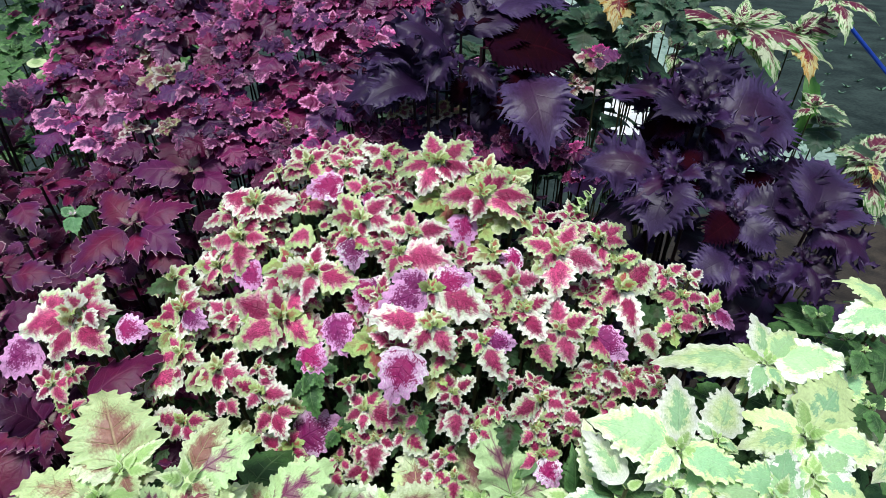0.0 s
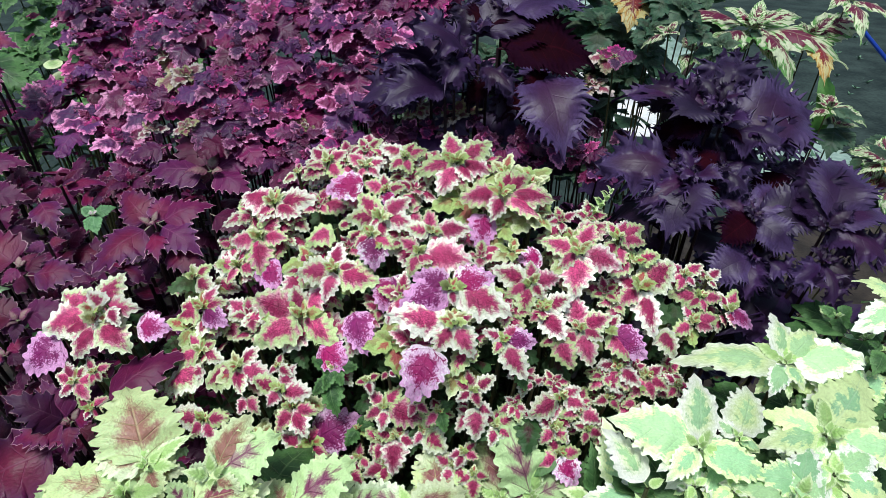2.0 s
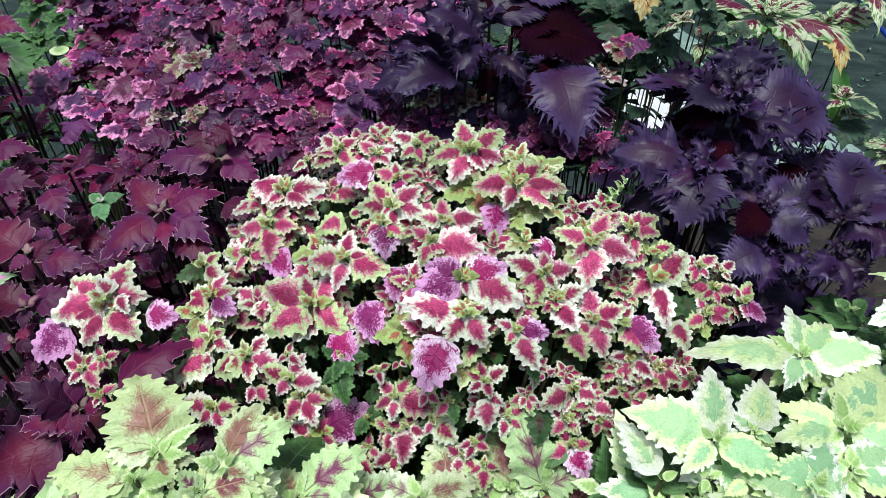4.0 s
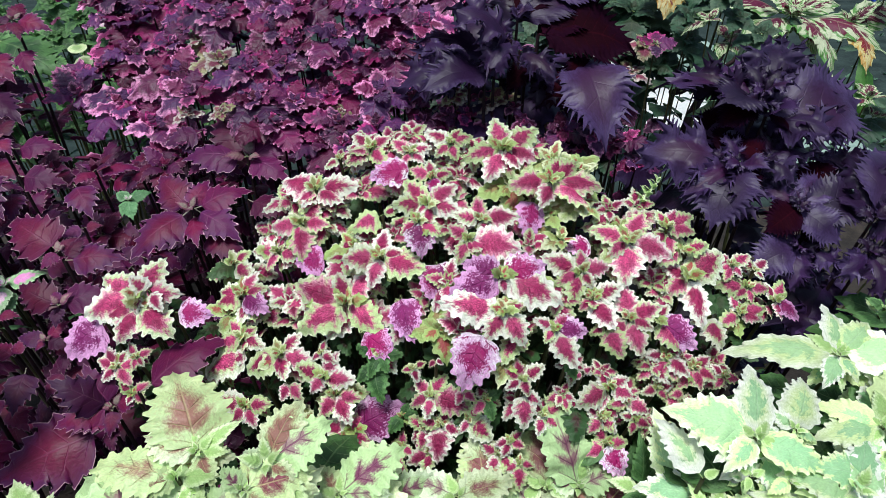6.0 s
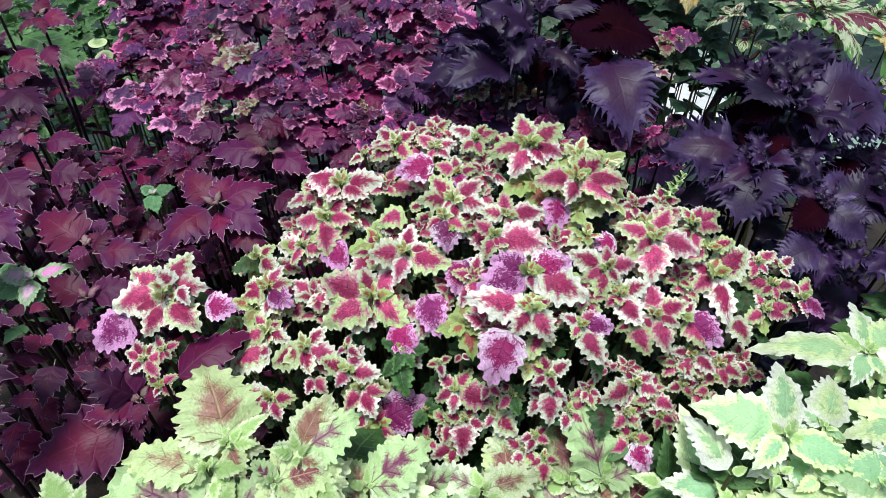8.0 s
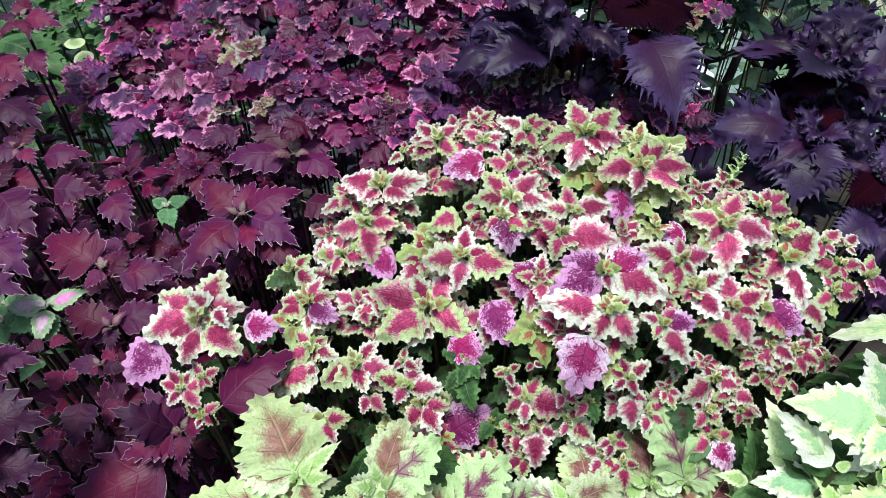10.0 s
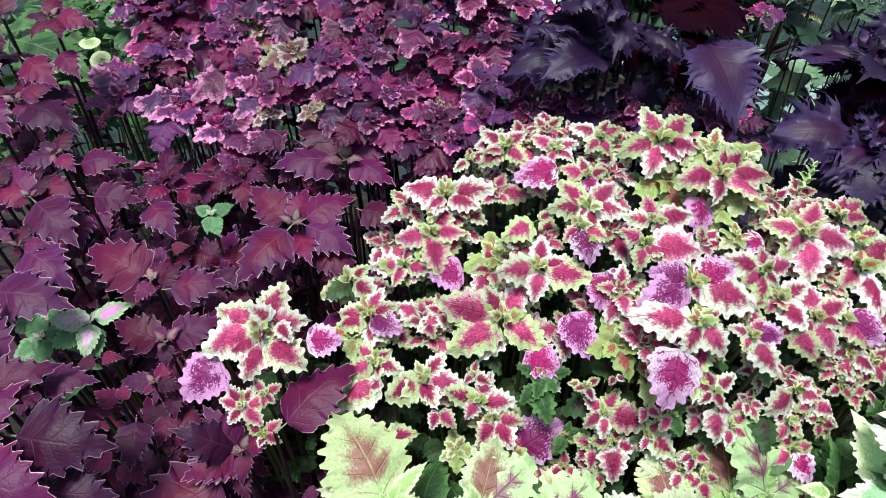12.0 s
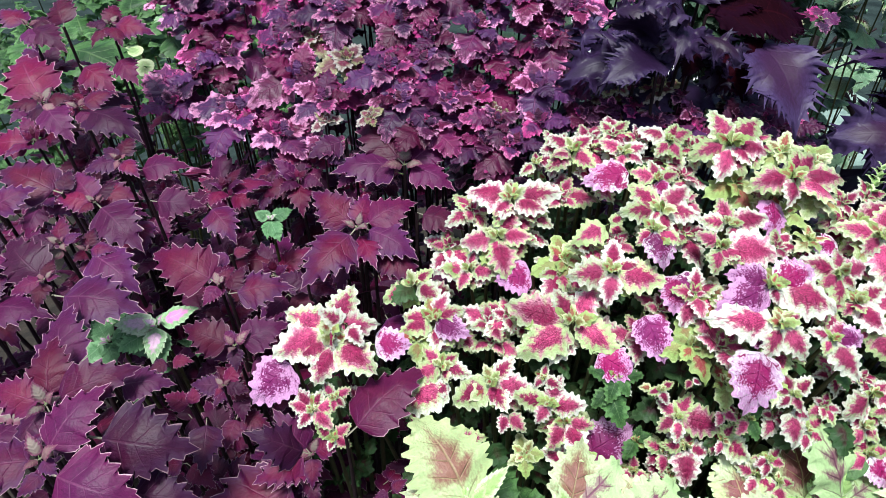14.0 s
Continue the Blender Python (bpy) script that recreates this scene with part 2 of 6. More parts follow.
SOIL = plain("dark_soil", (0.012, 0.009, 0.007), (0.05, 0.038, 0.028), 14.0)
TURF = plain("mossy_grey_paving", (0.13, 0.19, 0.155), (0.34, 0.44, 0.36), 3.0, 0.6)
SLATE = plain("grey_green_paving", (0.009, 0.015, 0.014), (0.042, 0.060, 0.052), 4.0, 0.8, 0.4, 0.01, 0.12)
PALE = plain("pale_concrete", (0.5, 0.5, 0.48), (0.7, 0.7, 0.67), 5.0, 0.7)
STEM = plain("green_stem", (0.035, 0.045, 0.015), (0.08, 0.07, 0.03), 60.0, 0.5, 0.2, 0.002)
DARK_STEM = plain("dark_purple_stem", (0.012, 0.005, 0.008), (0.034, 0.014, 0.018), 60.0, 0.7, 0.2, 0.002)
STRAP = plain("strap_leaf_green", (0.05, 0.16, 0.02), (0.11, 0.28, 0.04), 40.0, 0.45, 0.2, 0.002)
WEED = plain("weed_green", (0.06, 0.13, 0.07), (0.15, 0.26, 0.16), 9.0, 0.6)
BLUE = plain("blue_plastic", (0.01, 0.03, 0.22), (0.015, 0.05, 0.32), 30.0, 0.35, 0.1, 0.001)


# ---- leaves ----
ROUND_TOOTH = ((0.0, -0.7), (0.14, 0.3), (0.36, 0.95), (0.62, 1.0), (0.86, 0.35))
SHARP_TOOTH = ((0.0, -0.6), (0.34, -0.1), (0.66, 0.45), (0.9, 1.0))
POINT_TOOTH = ((0.0, -0.6), (0.26, 0.1), (0.52, 0.6), (0.74, 1.0), (0.9, 0.55))
BLUNT_TOOTH = ((0.0, -0.6), (0.3, 0.3), (0.6, 0.95), (0.86, 0.75))
FRINGE_TOOTH = ((0.0, -0.8), (0.3, 0.1), (0.62, 1.0), (0.84, 0.0))


def leaf_mesh(name, skin, width, teeth, deep, tooth=ROUND_TOOTH, arch=0.06, fold=0.10, frill=0.0, waist=(0.62, 0.85), start=0.13, ripple=0.010, seed=0,
              lean=0.5, blade=0.3, apex=1.04, waves=2.1, pleat=0.0, cols=(0.36, 0.72), end=0.97, uneven=0.25):
    """One leaf, a unit long along +Y with its stalk at the origin, upper side +Z. teeth: a side; deep: how far they stand out;
    tooth: the outline of one; frill: waves of the margin; pleat: ridges that fan out from the stalk."""
    rng = random.Random(seed)
    a, b = waist
    peak = a / (a + b)
    top = peak ** a * (1 - peak) ** b

    def half(v):
        v = min(max(v, 1e-4), 1 - 1e-4)
        return width * 0.5 * (v ** a * (1 - v) ** b) / top

    size = [1 + rng.uniform(-uneven, uneven) for _ in range(teeth + 1)]
    marks = [(0.0, 0.0, 0)]
    for i in range(teeth):
        marks += [((i + x) / teeth * end + 0.015, out, i) for x, out in tooth]
    marks += [(apex, 0.0, teeth)]
    cols = [-1.0, *[-c for c in reversed(cols)], 0.0, *cols, 1.0]
    kink, twist, tip = rng.uniform(-0.06, 0.06), rng.uniform(-0.12, 0.12), rng.uniform(0.0, 0.05)
    verts, uvs, outline = [], [], []
    for v, out, which in marks:
        w = half(v)
        slope = (half(v + 0.01) - half(v - 0.01)) / 0.02
        n = Vector((1.0, -slope)).normalized()
        bite = deep * out * size[which] * (0.25 + 0.75 * math.sin(math.pi * min(max(v, 0.0), 0.97)) ** 0.7)
        for u in cols:
            x, y = u * w, start + (1 - start) * v
            if abs(u) > 0.7:
                s = (1.0 if abs(u) == 1.0 else blade) * bite
                x += math.copysign(n.x * s, u)
                y += (n.y * s + lean * max(s, 0.0)) * (1 - start)
            x += kink * v * v
            z = arch * 4 * v * (1 - v) - fold * abs(u) * w * 2 * (1 - v * 0.5) + twist * u * w * v - tip * max(0.0, v - 0.6) * 2
            z += ripple * math.cos(v * teeth * 3.2 - abs(u) * 2.0) * (1 - abs(abs(u) - 0.5))
            z += pleat * math.cos(u * 19.0) * math.sin(math.pi * min(v, 1.0)) ** 0.5
            if abs(u) > 0.5:
                z += frill * math.sin(v * teeth * waves + (1.3 if u > 0 else 0) + seed) * (abs(u) - 0.4) * 1.6
                z -= fold * 0.6 * max(bite, 0)
            verts.append((x, y, z))
            uvs.append(((u + 1) / 2, v))
            if abs(u) == 1.0:
                outline.append((x, y))
    faces = []
    c = len(cols)
    for j in range(len(marks) - 1):
        for i in range(c - 1):
            faces.append((j * c + i, j * c + i + 1, (j + 1) * c + i + 1, (j + 1) * c + i))
    line = np.array(outline)
    flat = np.array([p[:2] for p in verts])
    far = np.sqrt(((flat[:, None, :] - line[None, :, :]) ** 2).sum(-1)).min(1)
    rim = [float(x) for x in np.clip(1 - far / (0.48 * width), 0, 1)]
    for i, (u, v) in enumerate(uvs):
        if abs(u * 2 - 1) > 0.99:
            rim[i] = 1.0
    # stalk
    first = len(verts)
    for y, r in ((0.0, 0.013), (start + 0.03, 0.010)):
        for i in range(3):
            t = i * math.tau / 3 + 0.5
            verts.append((r * math.cos(t), y, r * math.sin(t) - 0.012))
            uvs.append((0.5, 0.0))
            rim.append(-1.0)
    for i in range(3):
        k = (i + 1) % 3
        faces.append((first + i, first + k, first + 3 + k, first + 3 + i))
    mesh = bpy.data.meshes.new(name)
    mesh.from_pydata(verts, [], faces)
    layer = mesh.uv_layers.new(name="UVMap")
    for loop in mesh.loops:
        layer.data[loop.index].uv = uvs[loop.vertex_index]
    mesh.attributes.new("rim", "FLOAT", "POINT").data.foreach_set("value", rim)
    mesh.polygons.foreach_set("use_smooth", [True] * len(mesh.polygons))
    mesh.materials.append(skin)
    return mesh


COARSE = {}


def leaves(skin, count=3, **shape):
    """Leaves of one kind, each a little different, and simpler ones for the crowded growth below."""
    COARSE[skin] = [leaf_mesh("leaf", skin, seed=i + 1, **dict(shape, teeth=5, cols=(0.6,))) for i in range(2)]
    return [leaf_mesh("leaf", skin, seed=i + 1, **shape) for i in range(count)]


CRENATE = dict(width=0.50, teeth=5, deep=0.115, fold=0.28, arch=0.13, frill=0.045, waist=(0.52, 1.05), start=0.10, lean=0.15, blade=0.25, apex=1.07)
BUDLEAF = dict(CRENATE, teeth=3, cols=(0.55,), deep=0.10)
OVAL = dict(width=0.62, teeth=6, deep=0.078, fold=0.16, arch=0.13, frill=0.02, waist=(0.46, 1.0), start=0.08, lean=0.5, blade=0.2, apex=1.08)
SERRATE = dict(width=0.56, teeth=6, deep=0.086, tooth=POINT_TOOTH, fold=0.15, arch=0.11, frill=0.018, ripple=0.006, waist=(0.46, 1.25), lean=0.5, start=0.14,
               apex=1.09, end=0.93)
FRILLED = dict(width=0.64, teeth=8, deep=0.080, tooth=BLUNT_TOOTH, fold=0.12, arch=0.09, frill=0.06, ripple=0.012, waist=(0.52, 0.95), start=0.1, lean=0.4)
FRINGED = dict(width=0.78, teeth=15, deep=0.112, tooth=FRINGE_TOOTH, fold=-0.06, arch=0.14, frill=0.05, ripple=0.0, waist=(0.55, 0.72), lean=0.7, start=0.08,
               apex=1.12, blade=0.1, waves=0.8, pleat=0.003, cols=(0.17, 0.34, 0.5, 0.68, 0.84), end=0.98, uneven=0.5)
RUFFLED = dict(FRINGED, width=0.60, deep=0.14, fold=0.14, frill=0.16, waves=1.1, pleat=0.004)
LANCE = dict(width=0.46, teeth=8, deep=0.035, tooth=SHARP_TOOTH, fold=0.16, arch=0.13, frill=0.02, ripple=0.006, waist=(0.55, 1.2), lean=0.5)
BROAD = dict(width=0.66, teeth=7, deep=0.045, tooth=SHARP_TOOTH, fold=0.12, arch=0.09, frill=0.03, ripple=0.012, waist=(0.52, 1.1), lean=0.5, start=0.1)
NARROW = dict(width=0.50, teeth=7, deep=0.062, tooth=BLUNT_TOOTH, fold=0.16, arch=0.13, frill=0.035, ripple=0.010, waist=(0.52, 1.05), lean=0.35, start=0.08, apex=1.06,
              end=0.94)
ROUND = dict(width=0.72, teeth=6, deep=0.012, fold=0.06, arch=0.04, waist=(0.55, 0.55))
SCALLOP = dict(width=0.54, teeth=7, deep=0.105, fold=0.14, arch=0.12, frill=0.035, ripple=0.014, waist=(0.50, 1.0), start=0.06, apex=1.08, lean=0.15, blade=0.25,
               cols=(0.28, 0.56, 0.82))

VARIEGATED = {"": leaves(PINK, 4, **CRENATE), "o": leaves(SPECKLED, 3, **OVAL), "n": leaves(GREEN, 2, **CRENATE), "d": leaves(SHADED_LOWER, 2, **CRENATE), "y": leaves(YOUNG, 2, **BUDLEAF)}
CRIMSON = {"": leaves(CRIMSON_SKIN, 4, **SERRATE), "y": leaves(TIP, 2, **LANCE)}
MAGENTA = {"": leaves(MAGENTA_SKIN, 4, **FRILLED), "h": leaves(CREAM_SKIN, 2, **FRILLED)}
PERILLA = {"": leaves(DARK_SKIN, 3, **FRINGED) + leaves(DARK_SKIN, 4, **RUFFLED), "r": leaves(RED_UNDER, 2, **FRINGED)}
STRIPED = {"": leaves(STRIPE_SKIN, 3, **LANCE), "h": leaves(ORANGE_SKIN, 2, **LANCE), "m": MAGENTA[""], "n": leaves(SHADE_GREEN, 2, **BROAD)}
WHITE = {"": leaves(WHITE_SKIN, 4, **NARROW), "y": leaves(LEMON_SKIN, 2, **LANCE), "n": leaves(GREEN, 2, **BROAD)}
LIME = {"": leaves(LIME_SKIN, 3, **SCALLOP) + leaves(VEINED_SKIN, 2, **SCALLOP), "y": leaves(LEMON_SKIN, 2, **LANCE), "n": leaves(GREEN, 2, **LANCE)}
SHRUB = {"": leaves(SHADE_GREEN, 3, **BROAD)}
NETTLE = {"": leaves(NETTLE_SKIN, 2, **dict(BROAD, width=0.52)), "n": leaves(FRESH_SKIN, 2, **BROAD)}
MEADOW = {"": leaves(GREEN, 2, **BROAD), "n": leaves(GREEN, 2, **BROAD), "e": leaves(ROUND_SKIN, 2, **ROUND), "k": leaves(NETTLE_SKIN, 2, **BROAD)}
VINE = {"": leaves(VINE_SKIN, 3, **BROAD)}

rng = random.Random(11)
KINDS = {}


def plant(name, label, x, y, style, stem=STEM, tips="", tip_count=4, under=9, group="", fill=0, toss=0.0, thick=0.006, low=(0.055, 0.03, 0.2, 0.045, "")):
    """A plant: an Empty at its foot; shoots and leaves come under it."""
    ob = new(name)
    ob.empty_display_size = 0.05
    ob.location = (x, y, 0.0)
    tagged(ob, label, "plant", group)
    KINDS[ob] = dict(style=style, stem=stem, tips=tips, tip_count=tip_count, under=under, fill=fill, toss=toss, thick=thick, low=low, shoots=[])
    return ob


def tube(points, radii, sides=6):
    """Vertices and faces of a bent, tapering stem."""
    verts, faces = [], []
    for i, p in enumerate(points):
        d = (points[min(i + 1, len(points) - 1)] - points[max(i - 1, 0)]).normalized()
        e = d.orthogonal().normalized()
        f = d.cross(e)
        for s in range(sides):
            t = s * math.tau / sides
            verts.append(p + (e * math.cos(t) + f * math.sin(t)) * radii[i])
    for i in range(len(points) - 1):
        for s in range(sides):
            k = (s + 1) % sides
            faces.append((i * sides + s, i * sides + k, (i + 1) * sides + k, (i + 1) * sides + s))
    return verts, faces


def stem_part(owner, tip, lean):
    """The stem of a shoot, from near the plant's foot up to its tip."""
    foot = owner.location
    kind = KINDS[owner]
    c = Vector(tip)
    low = Vector((foot.x + (c.x - foot.x) * 0.35, foot.y + (c.y - foot.y) * 0.35, 0.0))
    drop = Vector((lean[0] * 0.3, lean[1] * 0.3, 1.0)).normalized()
    points = []
    for i in range(8):
        t = i / 7
        points.append(low * (1 - t) ** 2 + (c - drop * c.z * 0.5) * 2 * t * (1 - t) + c * t * t)
    verts, faces = tube([p - c for p in points], [kind["thick"] * (1 - 0.6 * i / 7) for i in range(8)])
    mesh = bpy.data.meshes.new("stem")
    mesh.from_pydata(verts, [], faces)
    mesh.polygons.foreach_set("use_smooth", [True] * len(faces))
    mesh.materials.append(kind["stem"])
    ob = new("stem", mesh)
    ob.parent = owner
    ob.matrix_basis = Matrix.Translation(c - foot)
    return ob


def set_leaf(stem, mesh, length, turn, rise, lean, width=1.0):
    """A leaf on a stem's tip: length in metres, its compass turn and its rise in degrees; lean: the way that the blade faces."""
    t, r = radians(turn), radians(rise)
    d = Vector((math.cos(t) * math.cos(r), math.sin(t) * math.cos(r), math.sin(r)))
    n = Vector((lean[0], lean[1], 1.0))
    n = n - d * n.dot(d)
    n.normalize()
    s = d.cross(n)
    ob = new("leaf", mesh)
    ob.parent = stem
    ob.matrix_basis = Matrix((s, d, n)).transposed().to_4x4() @ Matrix.Diagonal((length * width, length, length, 1.0))
    return ob


def shoot(owner, tip, lean, *blades):
    """A shoot: its stem, its full-grown leaves (cm, turn, rise[, kind, width]) and the young leaves at its tip."""
    kind = KINDS[owner]
    stem = stem_part(owner, tip, lean)
    kind["shoots"].append((Vector(tip), lean))
    for length, turn, rise, *more in blades:
        mesh = rng.choice(kind["style"][more[0] if more else ""])
        side = (lean[0] + rng.uniform(-0.3, 0.3), lean[1] + rng.uniform(-0.3, 0.3))
        toss = kind["toss"]
        if toss:
            side = (side[0] + rng.uniform(-toss, toss), side[1] + rng.uniform(-toss, toss))
        set_leaf(stem, mesh, length / 100, turn, rise, side, more[1] if len(more) > 1 else 1.0)
    size = sorted(b[0] for b in blades)[len(blades) // 2] / 100
    if len(blades) > 2:
        spin = rng.uniform(0, 90)
        for i in range(kind["tip_count"]):
            up = rng.uniform(10, 50)
            mesh = rng.choice(kind["style"][kind["tips"]])
            set_leaf(stem, mesh, size * rng.uniform(0.22, 0.46), spin + i * 360 / kind["tip_count"], up, lean)
        for i in range(kind["fill"]):
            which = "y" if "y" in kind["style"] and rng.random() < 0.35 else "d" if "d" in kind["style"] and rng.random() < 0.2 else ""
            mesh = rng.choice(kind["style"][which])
            side = (lean[0] + rng.uniform(-0.4, 0.4), lean[1] + rng.uniform(-0.4, 0.4))
            low = set_leaf(stem, mesh, size * rng.uniform(0.6, 1.0), rng.uniform(0, 360), rng.uniform(-40, 12), side)
            low.location += Vector((lean[0], lean[1], 1.0)).normalized() * -rng.uniform(0.010, 0.035)
    return stem


def whorl(owner, tip, size, spin, kind=""):
    """A shoot with crossed pairs of leaves, the larger ones below."""
    style = KINDS[owner]["style"][kind]
    lean = (rng.uniform(-0.25, 0.25), -0.45 + rng.uniform(-0.25, 0.25))
    stem = stem_part(owner, tip, lean)
    KINDS[owner]["shoots"].append((Vector(tip), lean))
    face = Vector((lean[0], lean[1], 1.0)).normalized()
    for ring, (scale, up, step) in enumerate(((1.0, -12, 0), (0.66, 12, 45), (0.3, 40, 90))):
        for i in range(4):
            if ring == 0 and rng.random() < 0.3:
                continue
            turn = spin + step + i * 90 + rng.uniform(-14, 14)
            d = Vector((math.cos(radians(turn)), math.sin(radians(turn)), 0))
            d = d - face * d.dot(face)
            rise = math.degrees(math.asin(max(-1, min(1, d.normalized().z)))) + up + rng.uniform(-10, 10)
            side = (lean[0] + rng.uniform(-0.25, 0.25), lean[1] + rng.uniform(-0.25, 0.25))
            set_leaf(stem, rng.choice(style), size / 100 * scale * rng.uniform(0.85, 1.15), turn, rise, side)
    return stem


def lower_foliage(owner):
    """The crowded lower leaves of a plant, one joined mesh."""
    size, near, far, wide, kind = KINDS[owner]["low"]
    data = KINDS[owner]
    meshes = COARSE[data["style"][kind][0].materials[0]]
    verts, faces, uvs, rims, total = [], [], [], [], 0
    stored = []
    for mesh in meshes:
        co = np.empty(len(mesh.vertices) * 3)
        mesh.vertices.foreach_get("co", co)
        polys = [tuple(p.vertices) for p in mesh.polygons]
        uv = np.empty(len(mesh.loops) * 2)
        mesh.uv_layers[0].data.foreach_get("uv", uv)
        rim = np.empty(len(mesh.vertices))
        mesh.attributes["rim"].data.foreach_get("value", rim)
        stored.append((co.reshape(-1, 3), polys, uv, rim))
    for tip, lean in data["shoots"]:
        for _ in range(data["under"]):
            co, polys, uv, rim = rng.choice(stored)
            down = rng.uniform(near, far)
            p = tip + Vector((rng.gauss(0, wide), 0.45 * down + rng.gauss(0, 0.03), -down))
            if p.z < 0.05:
                continue
            m = Euler((radians(rng.uniform(-45, 15)), radians(rng.uniform(-30, 30)), rng.uniform(0, math.tau))).to_matrix()
            s = size * rng.uniform(0.6, 1.2)
            verts.append(co @ np.array(m).T * s + np.array(p - owner.location))
            faces.extend([tuple(v + total for v in p) for p in polys])
            total += len(co)
            uvs.append(uv)
            rims.append(rim)
    mesh = bpy.data.meshes.new("lower_leaves")
    mesh.from_pydata(np.concatenate(verts).tolist(), [], faces)
    mesh.uv_layers.new(name="UVMap").data.foreach_set("uv", np.concatenate(uvs))
    mesh.attributes.new("rim", "FLOAT", "POINT").data.foreach_set("value", np.concatenate(rims))
    mesh.polygons.foreach_set("use_smooth", [True] * len(mesh.polygons))
    mesh.materials.append(meshes[0].materials[0])
    ob = new("lower_leaves", mesh)
    ob.parent = owner
    return tagged(ob, kind="stuff")


# ---- ground ----
def sheet(name, x0, x1, y0, y1, z, step, rough, skin, label, thick=0.0, edge=0.0):
    """A piece of uneven ground."""
    bm = bmesh.new()
    nx, ny = max(1, round((x1 - x0) / step)), max(1, round((y1 - y0) / step))
    grid = []
    for j in range(ny + 1):
        row = []
        for i in range(nx + 1):
            x, y = x0 + (x1 - x0) * i / nx, y0 + (y1 - y0) * j / ny
            rim = i in (0, nx) or j in (0, ny)
            up = 0.0 if rim else rough * noise.fractal((x * 3, y * 3, 0), 1.0, 2.0, 4)
            row.append(bm.verts.new((x, y, z + up - (thick if rim else 0.0))))
        grid.append(row)
    for j in range(ny):
        for i in range(nx):
            bm.faces.new((grid[j][i], grid[j][i + 1], grid[j + 1][i + 1], grid[j + 1][i]))
    mesh = bpy.data.meshes.new(name)
    bm.to_mesh(mesh)
    bm.free()
    mesh.materials.append(skin)
    return tagged(new(name, mesh), label, "ground", kind="structure")


sheet("ground", -200, 200, -200, 200, 0.0, 400, 0.0, SLATE, "grey-green weathered paving round the flower bed")
sheet("bed_soil", -3.2, 3.0, 0.1, 2.3, 0.05, 0.06, 0.03, SOIL, "dark bare soil of the flower bed", thick=0.06)
sheet("path", 0.62, 1.75, 3.15, 12.0, 0.02, 0.4, 0.004, PALE, "pale concrete path behind the flower bed", thick=0.03)

sheet("pavement", 1.25, 2.25, 2.3, 12.0, 0.012, 0.3, 0.004, TURF, "lighter mossy grey-green paving behind the flower bed", thick=0.02)

# ---- plants ----
shrub_a = plant("green_shrub", "dark green bushy foliage behind the flower bed", 0.15, 1.75, SHRUB, under=8, thick=0.003, low=(0.08, 0.02, 0.09, 0.045, ""), group="background shrubs")
whorl(shrub_a, (0.234, 1.649, 0.967), 8.4, 112)
whorl(shrub_a, (0.192, 1.699, 1.056), 8.1, 133)
whorl(shrub_a, (0.135, 1.826, 0.985), 8.9, 158)
whorl(shrub_a, (0.198, 1.823, 1.074), 9.6, 102)
whorl(shrub_a, (0.150, 1.820, 1.078), 6.4, 144)
whorl(shrub_a, (0.141, 1.688, 0.908), 8.9, 59)
whorl(shrub_a, (0.157, 1.680, 0.906), 6.8, 73)
whorl(shrub_a, (0.133, 1.637, 0.745), 7.1, 127)
whorl(shrub_a, (-0.012, 1.792, 0.561), 7.0, 117)
whorl(shrub_a, (0.272, 1.707, 0.790), 7.0, 23)
whorl(shrub_a, (0.050, 1.566, 0.623), 6.7, 12)
whorl(shrub_a, (0.103, 1.565, 0.792), 6.1, 162)
whorl(shrub_a, (0.184, 1.820, 0.823), 8.7, 103)
whorl(shrub_a, (0.054, 1.616, 0.838), 7.8, 61)
whorl(shrub_a, (0.148, 1.685, 0.630), 6.6, 59)
whorl(shrub_a, (0.267, 1.699, 0.655), 7.1, 89)
whorl(shrub_a, (0.191, 1.618, 0.750), 7.4, 44)

shrub_b = plant("green_shrub", "dark green bushy foliage behind the flower bed", -0.18, 1.72, SHRUB, under=8, thick=0.003, low=(0.08, 0.02, 0.09, 0.045, ""), group="background shrubs")
whorl(shrub_b, (-0.157, 1.633, 0.713), 7.0, 65)
whorl(shrub_b, (-0.109, 1.598, 0.714), 6.9, 67)
whorl(shrub_b, (-0.179, 1.772, 0.586), 6.6, 78)
whorl(shrub_b, (-0.203, 1.773, 0.802), 6.6, 50)
whorl(shrub_b, (-0.125, 1.768, 0.598), 7.0, 75)
whorl(shrub_b, (-0.027, 1.614, 0.831), 6.5, 0)
whorl(shrub_b, (-0.340, 1.748, 0.562), 6.9, 119)
whorl(shrub_b, (-0.156, 1.795, 0.672), 8.3, 63)
whorl(shrub_b, (-0.198, 1.664, 0.794), 6.5, 142)
whorl(shrub_b, (-0.024, 1.639, 0.780), 6.0, 9)
whorl(shrub_b, (-0.252, 1.500, 0.525), 8.9, 153)
whorl(shrub_b, (-0.284, 1.651, 0.614), 6.9, 63)
whorl(shrub_b, (-0.255, 1.672, 0.758), 7.1, 14)
whorl(shrub_b, (-0.213, 1.599, 0.718), 8.3, 68)

